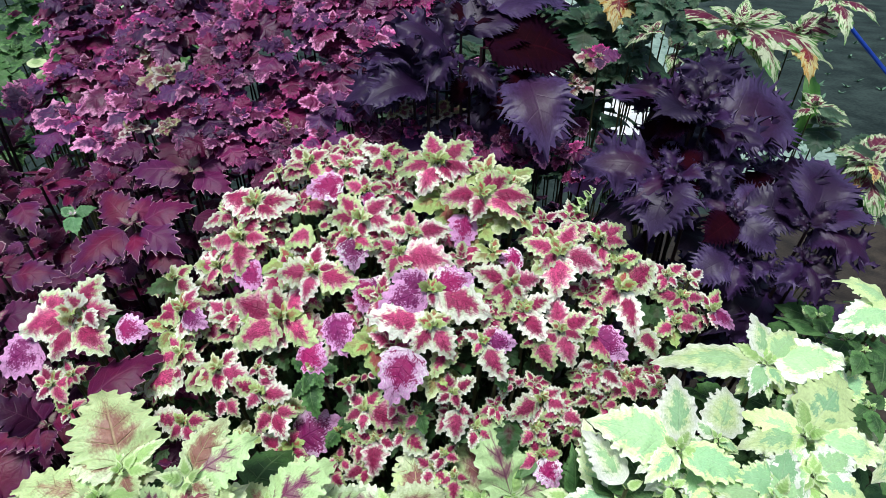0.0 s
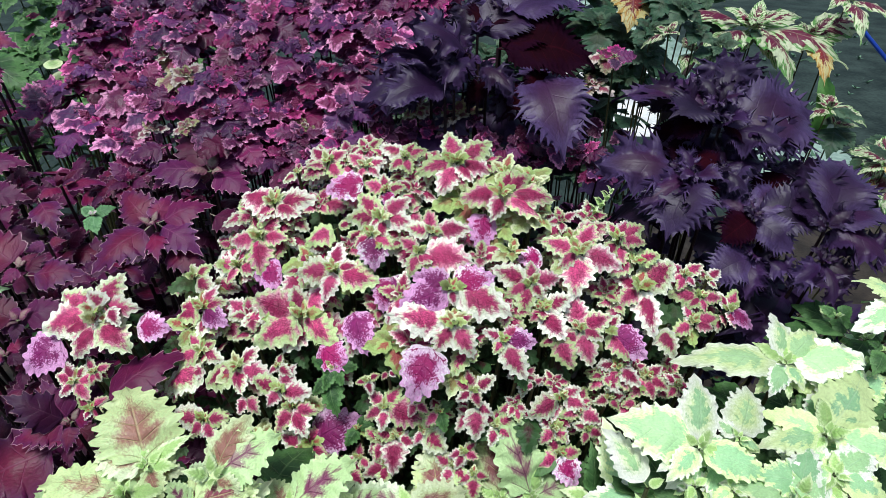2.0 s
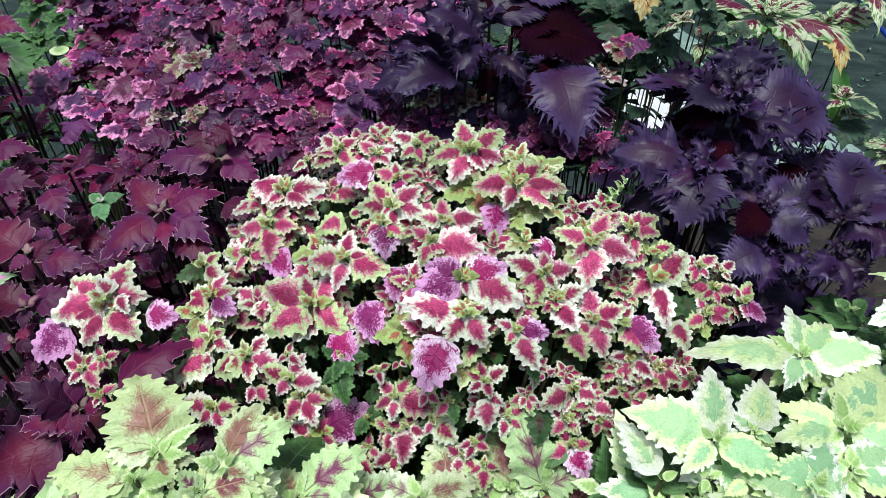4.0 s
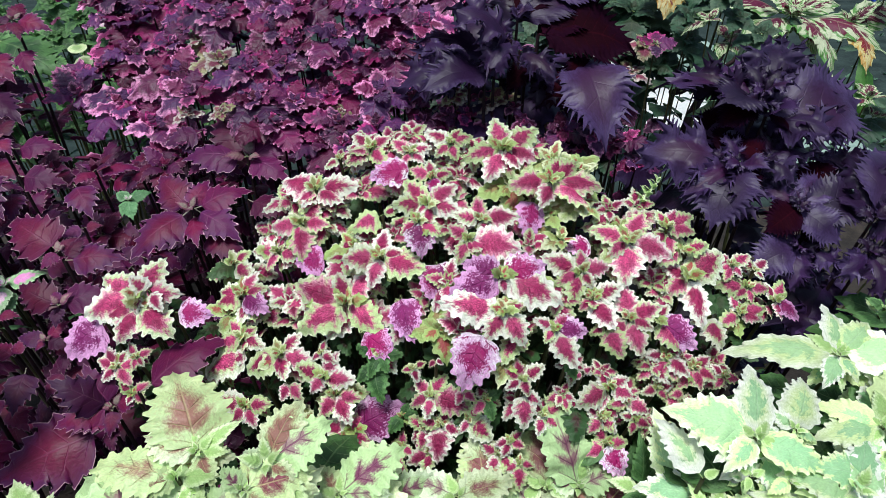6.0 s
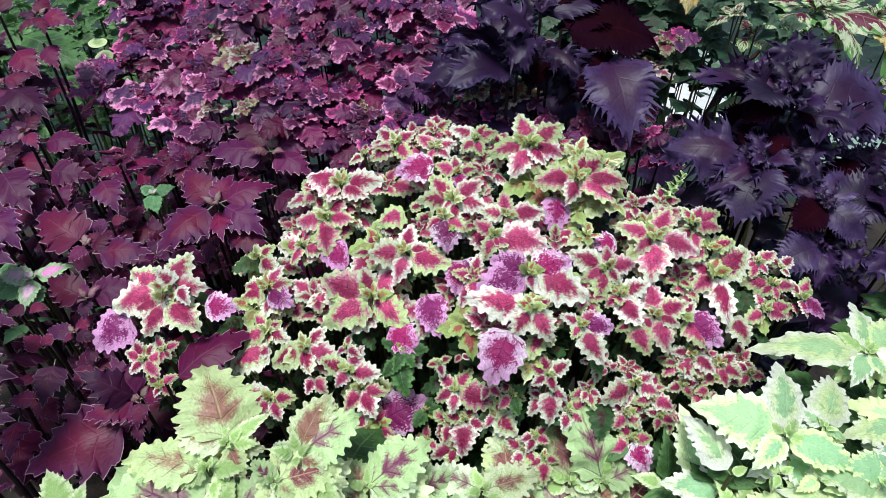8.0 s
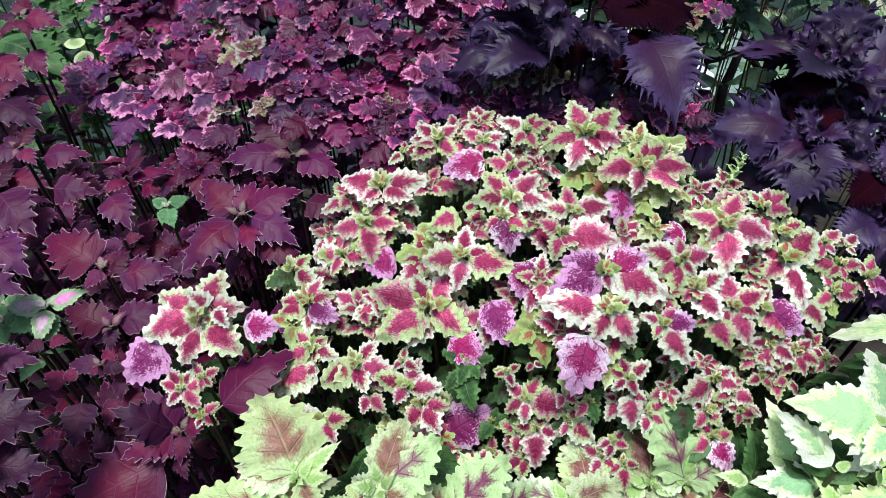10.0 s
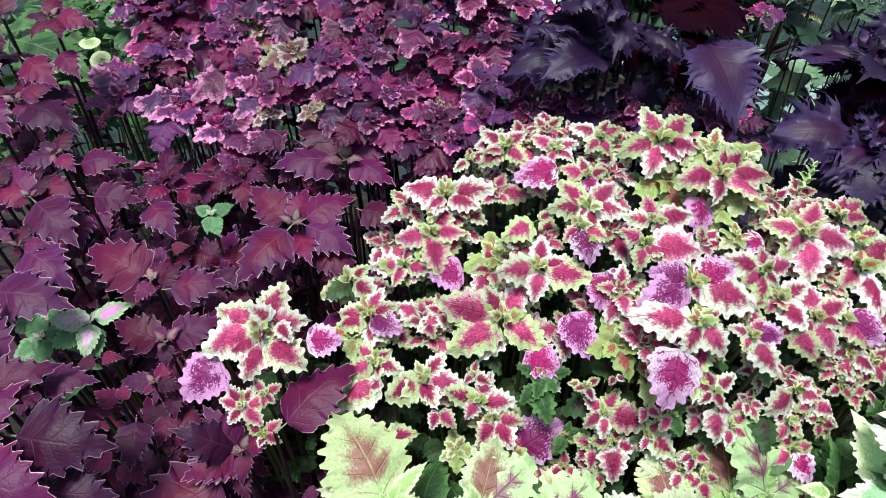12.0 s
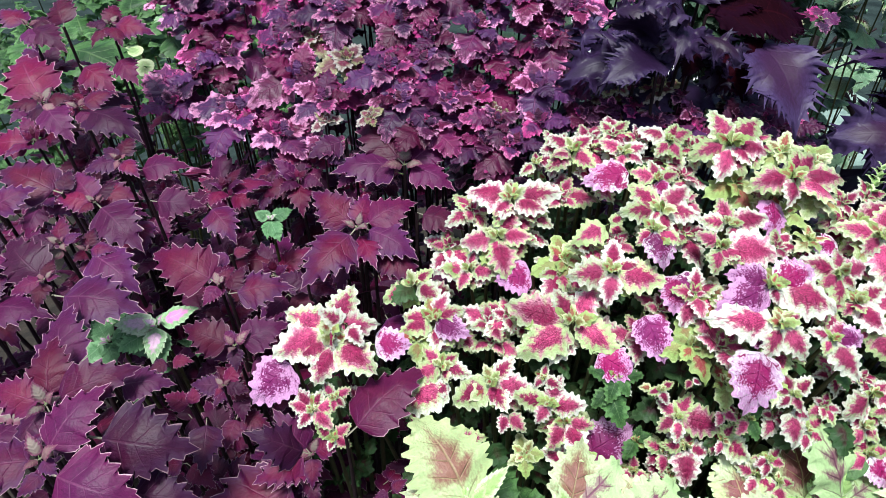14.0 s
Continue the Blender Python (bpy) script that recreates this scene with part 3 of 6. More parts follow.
shrub_c = plant("green_shrub", "dark green bushy foliage behind the flower bed", 0.30, 1.53, SHRUB, under=8, thick=0.003, low=(0.08, 0.02, 0.09, 0.045, ""), group="background shrubs")
whorl(shrub_c, (0.151, 1.357, 1.051), 7.0, 42)
whorl(shrub_c, (0.442, 1.385, 1.036), 8.4, 54)
whorl(shrub_c, (0.305, 1.543, 1.005), 8.3, 162)
whorl(shrub_c, (0.463, 1.466, 1.050), 8.3, 51)
whorl(shrub_c, (0.317, 1.433, 0.953), 9.1, 157)
whorl(shrub_c, (0.413, 1.436, 0.908), 9.5, 56)
whorl(shrub_c, (0.363, 1.587, 1.030), 7.0, 54)
whorl(shrub_c, (0.097, 1.458, 0.722), 7.9, 10)
whorl(shrub_c, (0.218, 1.459, 0.522), 8.0, 173)
whorl(shrub_c, (0.245, 1.461, 0.705), 8.2, 55)
whorl(shrub_c, (0.188, 1.491, 0.616), 7.0, 150)
whorl(shrub_c, (0.331, 1.630, 0.581), 6.4, 95)
whorl(shrub_c, (0.364, 1.539, 0.768), 8.5, 119)
whorl(shrub_c, (0.314, 1.470, 0.598), 6.8, 94)
whorl(shrub_c, (0.229, 1.500, 0.935), 7.9, 95)
whorl(shrub_c, (0.273, 1.500, 0.884), 7.5, 47)
whorl(shrub_c, (0.221, 1.500, 0.865), 8.7, 1)
whorl(shrub_c, (0.262, 1.520, 0.962), 7.7, 118)
whorl(shrub_c, (0.293, 1.480, 0.850), 8.8, 20)
whorl(shrub_c, (0.358, 1.450, 0.870), 7.7, 157)
whorl(shrub_c, (0.340, 1.450, 0.804), 8.4, 97)
whorl(shrub_c, (0.073, 1.500, 0.871), 7.3, 115)
whorl(shrub_c, (0.369, 1.400, 0.844), 8.9, 108)

shrub_d = plant("green_shrub", "dark green bushy foliage behind the flower bed", 0.49, 1.81, SHRUB, under=5, thick=0.003, low=(0.08, 0.02, 0.09, 0.045, ""), group="background shrubs")
whorl(shrub_d, (0.598, 1.609, 1.051), 7.9, 115)
whorl(shrub_d, (0.463, 1.857, 0.971), 9.2, 80)
whorl(shrub_d, (0.569, 1.833, 0.918), 6.5, 39)
whorl(shrub_d, (0.583, 1.590, 1.013), 7.2, 91)
whorl(shrub_d, (0.447, 1.861, 1.054), 10.0, 120)
whorl(shrub_d, (0.543, 1.889, 0.991), 10.0, 55)
whorl(shrub_d, (0.580, 1.843, 0.968), 7.8, 93)
whorl(shrub_d, (0.429, 1.678, 1.001), 8.5, 169)
whorl(shrub_d, (0.403, 1.658, 0.697), 6.0, 74)
whorl(shrub_d, (0.376, 1.802, 0.855), 7.3, 171)
whorl(shrub_d, (0.360, 1.772, 0.796), 6.0, 113)

hedge_a = plant("green_shrub", "leafy green plant behind the crimson coleus", -1.46, 1.92, MEADOW, under=8, thick=0.004, low=(0.07, 0.03, 0.2, 0.05, ""), group="background shrubs")
whorl(hedge_a, (-1.451, 1.959, 0.464), 8.4, 119)
whorl(hedge_a, (-1.658, 1.791, 0.452), 8.6, 32)
whorl(hedge_a, (-1.470, 1.831, 0.530), 7.8, 135)
whorl(hedge_a, (-1.326, 1.915, 0.606), 7.1, 75)
whorl(hedge_a, (-1.621, 1.975, 0.906), 7.2, 134)
whorl(hedge_a, (-1.523, 1.870, 0.504), 7.8, 56)
whorl(hedge_a, (-1.678, 1.966, 0.599), 6.5, 64)
whorl(hedge_a, (-1.454, 1.834, 0.766), 8.6, 161)
whorl(hedge_a, (-1.618, 1.792, 0.834), 6.9, 64)
whorl(hedge_a, (-1.238, 1.845, 0.704), 8.9, 70)
whorl(hedge_a, (-1.183, 1.804, 0.543), 8.0, 20)
whorl(hedge_a, (-1.191, 1.801, 0.657), 7.1, 129)
whorl(hedge_a, (-1.566, 1.899, 0.775), 7.8, 99)
whorl(hedge_a, (-1.447, 1.923, 0.854), 6.1, 90)
whorl(hedge_a, (-1.443, 1.795, 0.459), 8.3, 130)

hedge_b = plant("green_shrub", "leafy green plant behind the crimson coleus", -1.02, 2.13, MEADOW, under=8, thick=0.004, low=(0.07, 0.03, 0.2, 0.05, ""), group="background shrubs")
whorl(hedge_b, (-1.191, 2.063, 0.437), 7.3, 76)
whorl(hedge_b, (-0.864, 2.171, 0.595), 8.7, 142)
whorl(hedge_b, (-0.857, 2.107, 0.747), 8.2, 101)
whorl(hedge_b, (-0.906, 2.179, 0.701), 8.4, 6)
whorl(hedge_b, (-0.971, 1.980, 0.772), 6.3, 134)
whorl(hedge_b, (-0.989, 2.162, 0.669), 7.3, 129)
whorl(hedge_b, (-1.131, 1.961, 0.834), 8.5, 100)
whorl(hedge_b, (-1.058, 2.181, 0.844), 6.7, 34)
whorl(hedge_b, (-1.149, 2.054, 0.404), 7.0, 78)
whorl(hedge_b, (-0.857, 2.159, 0.450), 8.8, 67)
whorl(hedge_b, (-0.966, 2.091, 0.554), 8.0, 117)
whorl(hedge_b, (-1.055, 2.005, 0.495), 7.9, 113)
whorl(hedge_b, (-1.085, 1.956, 0.562), 6.5, 12)
whorl(hedge_b, (-1.020, 2.090, 0.682), 8.2, 64)
whorl(hedge_b, (-1.186, 2.097, 0.583), 8.5, 20)

hedge_c = plant("green_shrub", "leafy green plant behind the crimson coleus", -1.45, 2.14, MEADOW, under=8, thick=0.004, low=(0.07, 0.03, 0.2, 0.05, ""), group="background shrubs")
whorl(hedge_c, (-1.602, 2.014, 0.403), 6.4, 139)
whorl(hedge_c, (-1.678, 2.129, 0.463), 8.5, 121)
whorl(hedge_c, (-1.547, 2.061, 0.793), 8.0, 93)
whorl(hedge_c, (-1.240, 2.039, 0.867), 6.4, 17)
whorl(hedge_c, (-1.479, 2.061, 0.896), 6.9, 126)
whorl(hedge_c, (-1.307, 2.134, 0.704), 6.8, 39)
whorl(hedge_c, (-1.394, 2.098, 0.475), 9.0, 86)
whorl(hedge_c, (-1.243, 2.074, 0.845), 7.2, 132)
whorl(hedge_c, (-1.458, 2.139, 0.563), 7.3, 131)
whorl(hedge_c, (-1.530, 2.150, 0.741), 6.4, 167)
whorl(hedge_c, (-1.465, 2.096, 0.584), 7.0, 72)

hedge_d = plant("green_shrub", "leafy green plant behind the crimson coleus", -0.84, 1.92, MEADOW, under=8, thick=0.004, low=(0.07, 0.03, 0.2, 0.05, ""), group="background shrubs")
whorl(hedge_d, (-0.812, 1.778, 0.569), 7.7, 149)
whorl(hedge_d, (-0.788, 1.960, 0.519), 6.7, 129)
whorl(hedge_d, (-0.934, 1.870, 0.792), 8.9, 121)

hedge_e = plant("green_shrub", "bright green leafy plant with some pink-hearted leaves behind the magenta coleus", -1.11, 1.80, MEADOW, under=5, thick=0.004, low=(0.07, 0.03, 0.2, 0.05, ""), group="background shrubs")
whorl(hedge_e, (-1.168, 1.750, 0.905), 7.5, 139)
whorl(hedge_e, (-1.140, 1.800, 0.851), 7.3, 154)
whorl(hedge_e, (-1.072, 1.850, 0.896), 7.9, 148, "k")
whorl(hedge_e, (-1.009, 1.850, 0.865), 7.1, 3, "k")
whorl(hedge_e, (-0.965, 1.900, 0.903), 8.8, 120, "k")
whorl(hedge_e, (-1.151, 1.700, 0.828), 7.5, 59)
whorl(hedge_e, (-1.097, 1.750, 0.801), 7.4, 120)
whorl(hedge_e, (-1.027, 1.800, 0.805), 8.1, 140)
whorl(hedge_e, (-1.139, 1.600, 0.794), 8.0, 163)
whorl(hedge_e, (-1.191, 1.900, 0.918), 8.7, 59)
whorl(hedge_e, (-1.059, 1.900, 0.971), 8.3, 133)
whorl(hedge_e, (-1.206, 1.800, 0.969), 7.8, 3)

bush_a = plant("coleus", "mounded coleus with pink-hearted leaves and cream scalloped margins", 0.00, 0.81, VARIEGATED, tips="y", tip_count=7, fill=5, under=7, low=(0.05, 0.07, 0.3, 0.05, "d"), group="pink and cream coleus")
shoot(bush_a, (-0.006, 0.802, 0.892), (0.03, -0.76), (5.1, 109, 30), (5.9, 31, 13), (5.8, -168, -14), (5.5, -124, -38), (3.7, -50, -37), (5.0, -9, -15))
shoot(bush_a, (0.053, 0.752, 0.869), (0.12, -0.83), (7.2, 5, -10, "", 0.8), (6.1, -22, -30, "", 0.8), (4.2, -115, -41), (5.8, -175, -5), (3.9, 67, 30), (5.0, 38, 16))
shoot(bush_a, (0.032, 0.749, 0.843), (0.09, -0.84), (5.3, -108, -44, "o", 1.1))
shoot(bush_a, (-0.078, 0.816, 0.893), (-0.07, -0.74), (4.1, 150, 11), (3.3, 20, 11), (3.0, -144, -32), (2.9, -69, -40), (2.8, 55, 27))
shoot(bush_a, (-0.102, 0.774, 0.861), (-0.10, -0.80), (3.5, 154, 7), (2.8, 13, 8), (2.8, 104, 31), (2.6, -68, -41, "o"))
shoot(bush_a, (0.087, 0.667, 0.786), (0.16, -0.95), (5.2, 169, 12), (4.0, 17, -1), (3.9, -155, -22), (2.7, -38, -42), (4.5, -120, -43), (2.8, 89, 38))
shoot(bush_a, (0.109, 0.711, 0.796), (0.20, -0.89), (3.6, -170, -5, "o", 1.2))
whorl(bush_a, (-0.075, 0.816, 0.862), 4.2, 144)
whorl(bush_a, (-0.064, 0.790, 0.855), 4.5, 160)
whorl(bush_a, (-0.076, 0.765, 0.833), 3.7, 48)
whorl(bush_a, (0.004, 0.787, 0.845), 5.2, 99, "y")
whorl(bush_a, (-0.006, 0.739, 0.816), 3.5, 73)
whorl(bush_a, (0.034, 0.745, 0.814), 4.1, 0)
whorl(bush_a, (0.025, 0.701, 0.802), 3.8, 40)
whorl(bush_a, (0.052, 0.746, 0.823), 4.6, 60, "y")
whorl(bush_a, (0.065, 0.705, 0.809), 3.5, 125, "y")
whorl(bush_a, (0.057, 0.698, 0.781), 3.4, 130)
whorl(bush_a, (0.094, 0.779, 0.869), 4.5, 152, "y")
whorl(bush_a, (0.095, 0.758, 0.834), 4.1, 136, "y")
whorl(bush_a, (-0.107, 0.842, 0.883), 3.8, 53)
whorl(bush_a, (-0.073, 0.831, 0.880), 3.9, 12)
whorl(bush_a, (-0.043, 0.823, 0.877), 3.8, 73)

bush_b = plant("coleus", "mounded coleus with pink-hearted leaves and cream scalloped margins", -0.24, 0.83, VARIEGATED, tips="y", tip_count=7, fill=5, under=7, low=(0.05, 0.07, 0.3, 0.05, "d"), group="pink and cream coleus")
shoot(bush_b, (-0.192, 0.844, 0.874), (-0.23, -0.70), (4.0, 139, 9), (3.3, 24, 20), (4.5, -155, -33), (3.9, -49, -27))
shoot(bush_b, (-0.238, 0.846, 0.855), (-0.29, -0.70), (2.7, -165, -31), (2.7, -1, 9), (1.7, 86, 30))
shoot(bush_b, (-0.134, 0.816, 0.880), (-0.15, -0.74), (3.5, 145, 10), (3.2, 6, 5), (2.4, -116, -42), (2.9, -34, -24))
shoot(bush_b, (-0.129, 0.789, 0.864), (-0.14, -0.78), (6.1, 175, -12, "o"))
shoot(bush_b, (-0.272, 0.821, 0.818), (-0.34, -0.74), (6.5, 152, -5, "", 1.1), (6.5, -5, 8), (3.5, -155, -38), (5.0, -32, -13), (2.8, 86, 31))
shoot(bush_b, (-0.293, 0.797, 0.775), (-0.37, -0.77), (5.4, 170, -21), (5.1, 39, 32), (4.7, -12, 4), (3.3, -106, -46), (6.0, -79, -41))
shoot(bush_b, (-0.332, 0.790, 0.730), (-0.43, -0.78), (4.9, 161, -16), (2.9, 55, 36), (3.4, -127, -47), (4.2, -24, -3))
shoot(bush_b, (-0.407, 0.802, 0.700), (-0.53, -0.76), (5.5, -178, -36), (3.0, 120, 14), (5.2, -37, -10), (3.3, 17, 30))
shoot(bush_b, (-0.383, 0.752, 0.677), (-0.50, -0.83), (5.2, 175, -30), (4.8, 155, -14), (4.2, 50, 38), (4.4, -1, 19), (5.4, -33, -10, "o"), (3.8, 100, 20, "y"))
shoot(bush_b, (-0.251, 0.754, 0.744), (-0.31, -0.83), (5.0, 174, -20, "o", 1.3))
shoot(bush_b, (-0.168, 0.702, 0.781), (-0.19, -0.91), (3.9, 82, 37, "", 1.1), (5.4, 174, -13, "", 1.1), (6.3, -17, -13, "", 1.1), (4.5, -108, -48), (3.5, 4, 7))
shoot(bush_b, (-0.213, 0.685, 0.718), (-0.26, -0.93), (8.6, 157, -1), (5.5, 42, 33), (8.1, -168, -31), (6.6, -31, -22), (4.6, 118, 29), (3.5, -35, -25))
shoot(bush_b, (-0.167, 0.742, 0.820), (-0.19, -0.85), (4.8, -170, -26, "", 1.1), (2.5, 19, 18))
whorl(bush_b, (-0.407, 0.750, 0.644), 5.2, 132, "y")
whorl(bush_b, (-0.353, 0.759, 0.653), 4.4, 131)
whorl(bush_b, (-0.320, 0.857, 0.781), 4.5, 32)
whorl(bush_b, (-0.355, 0.853, 0.726), 4.5, 55)
whorl(bush_b, (-0.308, 0.740, 0.674), 4.6, 161)
whorl(bush_b, (-0.304, 0.735, 0.645), 4.5, 158)
whorl(bush_b, (-0.260, 0.806, 0.769), 3.9, 172)
whorl(bush_b, (-0.306, 0.801, 0.713), 5.0, 108)
whorl(bush_b, (-0.282, 0.749, 0.678), 4.4, 49)
whorl(bush_b, (-0.263, 0.726, 0.674), 3.4, 106)
whorl(bush_b, (-0.248, 0.819, 0.792), 3.5, 127)
whorl(bush_b, (-0.212, 0.758, 0.760), 4.2, 11, "y")
whorl(bush_b, (-0.217, 0.748, 0.748), 4.7, 56)
whorl(bush_b, (-0.250, 0.726, 0.704), 3.9, 90)
whorl(bush_b, (-0.207, 0.821, 0.816), 4.5, 3)
whorl(bush_b, (-0.183, 0.744, 0.786), 3.5, 78)
whorl(bush_b, (-0.196, 0.729, 0.734), 4.2, 42)
whorl(bush_b, (-0.189, 0.705, 0.714), 3.6, 86)
whorl(bush_b, (-0.165, 0.851, 0.870), 3.7, 99)
whorl(bush_b, (-0.162, 0.830, 0.836), 4.2, 19)
whorl(bush_b, (-0.154, 0.744, 0.789), 3.9, 171)
whorl(bush_b, (-0.204, 0.878, 0.860), 4.7, 173)
whorl(bush_b, (-0.166, 0.866, 0.873), 4.3, 65)
whorl(bush_b, (-0.136, 0.858, 0.885), 4.1, 79)

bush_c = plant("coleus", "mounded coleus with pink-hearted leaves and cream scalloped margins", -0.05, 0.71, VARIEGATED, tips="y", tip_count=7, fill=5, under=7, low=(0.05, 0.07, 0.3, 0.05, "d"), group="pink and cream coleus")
shoot(bush_c, (-0.106, 0.740, 0.839), (-0.11, -0.85), (5.0, 173, -8), (4.8, -9, -9), (4.9, 139, 19), (4.7, 32, 22), (3.4, -82, -45), (2.1, -154, -32))
shoot(bush_c, (-0.119, 0.723, 0.823), (-0.13, -0.88), (4.9, -75, -45, "o", 1.2), (2.9, -153, -34), (3.7, -25, -22))
shoot(bush_c, (-0.094, 0.694, 0.778), (-0.09, -0.92), (4.9, -106, -48, "o", 1.1), (4.8, -44, -37, "o"))
shoot(bush_c, (-0.139, 0.662, 0.747), (-0.15, -0.96), (6.1, -67, -46, "o"))
shoot(bush_c, (-0.038, 0.707, 0.835), (-0.01, -0.90), (3.3, 107, 35, "", 1.1), (5.0, 10, 2), (2.6, -61, -44), (3.7, 170, 1))
shoot(bush_c, (-0.055, 0.684, 0.820), (-0.03, -0.93), (3.1, 145, 20), (2.3, -60, -44), (3.5, -117, -46), (3.7, -23, -26), (7.0, -4, -10, "", 1.1))
shoot(bush_c, (-0.014, 0.636, 0.798), (0.02, -1.00), (4.9, 163, 10, "o", 1.1), (5.5, 18, 8, "o", 1.1), (6.7, -169, -17, "o"), (7.9, -10, -19, "", 1.05), (2.3, -69, -49))
shoot(bush_c, (-0.011, 0.606, 0.770), (0.03, -1.04), (7.9, 173, 1, "", 0.9), (4.8, -45, -44, "", 1.05), (4.5, -134, -43), (2.5, 18, 9))
shoot(bush_c, (0.049, 0.601, 0.748), (0.11, -1.05), (2.7, 164, 14), (2.7, 38, 22), (2.2, -139, -38), (4.2, 6, -9, "o"), (5.4, -50, -47, "", 0.95))
shoot(bush_c, (-0.035, 0.590, 0.751), (-0.01, -1.06), (7.2, -123, -48, "o", 1.12))
shoot(bush_c, (-0.040, 0.606, 0.755), (-0.01, -1.04), (2.1, -44, -42, "o"), (1.6, -167, -22))
whorl(bush_c, (-0.134, 0.673, 0.703), 4.1, 169)
whorl(bush_c, (-0.108, 0.685, 0.729), 3.6, 142)
whorl(bush_c, (-0.088, 0.630, 0.720), 4.1, 99, "y")
whorl(bush_c, (-0.078, 0.729, 0.810), 4.6, 28)
whorl(bush_c, (-0.078, 0.670, 0.763), 4.6, 131)
whorl(bush_c, (-0.060, 0.667, 0.759), 3.5, 63, "y")
whorl(bush_c, (-0.062, 0.619, 0.725), 4.3, 29)
whorl(bush_c, (-0.040, 0.649, 0.774), 3.4, 119)
whorl(bush_c, (-0.007, 0.605, 0.695), 3.8, 76, "y")
whorl(bush_c, (0.023, 0.655, 0.778), 4.1, 148, "y")
whorl(bush_c, (0.009, 0.616, 0.726), 5.0, 135)
whorl(bush_c, (0.057, 0.645, 0.758), 4.1, 114)

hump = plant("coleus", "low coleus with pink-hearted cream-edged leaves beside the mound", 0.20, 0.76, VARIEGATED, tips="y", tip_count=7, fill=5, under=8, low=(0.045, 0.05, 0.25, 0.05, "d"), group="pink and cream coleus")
shoot(hump, (0.152, 0.704, 0.810), (-0.12, -0.82), (5.2, 160, 2, "", 0.9), (5.8, -16, -14), (6.2, -101, -45, "", 1.1), (4.5, 55, 30), (3.6, -155, -31))
shoot(hump, (0.150, 0.740, 0.805), (-0.13, -0.77), (4.9, 167, -4), (3.5, 145, 12), (5.9, 21, 15))
shoot(hump, (0.209, 0.732, 0.814), (-0.04, -0.78), (4.0, 24, 13), (3.7, -7, -10), (2.7, 126, 25), (2.9, 58, 28))
shoot(hump, (0.232, 0.721, 0.784), (-0.01, -0.79), (4.1, -163, -21), (3.8, 16, 6), (2.5, 131, 24))
shoot(hump, (0.240, 0.704, 0.754), (-0.00, -0.82), (6.2, 29, 14, "", 1.3), (4.1, -150, -29, "", 1.1), (7.0, -73, -44, "", 0.8), (3.5, 162, 7))
shoot(hump, (0.314, 0.742, 0.748), (0.10, -0.76), (2.7, 148, 20), (3.5, 31, 10), (2.7, -125, -36), (2.2, -40, -36), (2.1, -161, -16))
shoot(hump, (0.350, 0.745, 0.738), (0.16, -0.76), (2.8, 38, 12), (1.8, -40, -37), (2.0, 142, 24))
shoot(hump, (0.339, 0.730, 0.720), (0.14, -0.78), (4.8, 179, 1), (2.5, -85, -44), (3.2, 2, -13), (2.9, -146, -25))
shoot(hump, (0.324, 0.704, 0.695), (0.12, -0.82), (3.8, -155, -20), (3.2, -7, -20), (2.9, 119, 32), (4.2, 17, 0))
shoot(hump, (0.379, 0.723, 0.702), (0.20, -0.79), (4.3, -24, -33, "o"), (2.8, -76, -45), (3.7, 58, 23), (2.9, 124, 32))
shoot(hump, (0.101, 0.646, 0.760), (-0.20, -0.90), (4.6, -52, -37, "", 1.2), (2.4, -149, -39), (4.2, 13, 14))
shoot(hump, (0.148, 0.638, 0.736), (-0.13, -0.91), (4.5, 17, 14, "", 1.1), (5.0, -65, -44), (4.3, -147, -38), (4.4, 92, 36, "", 1.1), (3.4, -19, -17))
shoot(hump, (0.187, 0.645, 0.728), (-0.07, -0.90), (4.7, -46, -37), (5.9, -26, -25, "o"), (2.6, 45, 28))
shoot(hump, (0.118, 0.627, 0.730), (-0.17, -0.93), (4.4, -53, -39, "", 1.1), (2.3, -167, -28))
shoot(hump, (0.266, 0.681, 0.705), (0.04, -0.85), (4.7, -54, -41, "", 1.1), (2.3, -161, -21))
shoot(hump, (0.201, 0.624, 0.685), (-0.05, -0.93), (2.6, 172, -3), (2.5, 23, 15), (3.7, -125, -45), (3.8, -33, -32))
shoot(hump, (0.244, 0.629, 0.662), (0.01, -0.92), (2.7, 29, 17), (3.3, -19, -24), (3.7, -140, -37), (3.1, -74, -48))
shoot(hump, (0.289, 0.634, 0.643), (0.07, -0.92), (2.4, -6, -17), (2.3, -140, -35), (2.2, 145, 24))
whorl(hump, (0.137, 0.761, 0.823), 3.3, 144)
whorl(hump, (0.128, 0.706, 0.767), 3.0, 55)
whorl(hump, (0.178, 0.776, 0.820), 3.7, 41)
whorl(hump, (0.201, 0.741, 0.784), 3.3, 50)
whorl(hump, (0.194, 0.702, 0.745), 3.3, 160)
whorl(hump, (0.206, 0.698, 0.734), 3.7, 173)
whorl(hump, (0.032, 0.815, 0.885), 3.9, 63)
whorl(hump, (0.059, 0.795, 0.880), 3.7, 95, "y")
whorl(hump, (0.091, 0.781, 0.869), 3.7, 36, "y")
whorl(hump, (0.007, 0.809, 0.875), 4.0, 52)

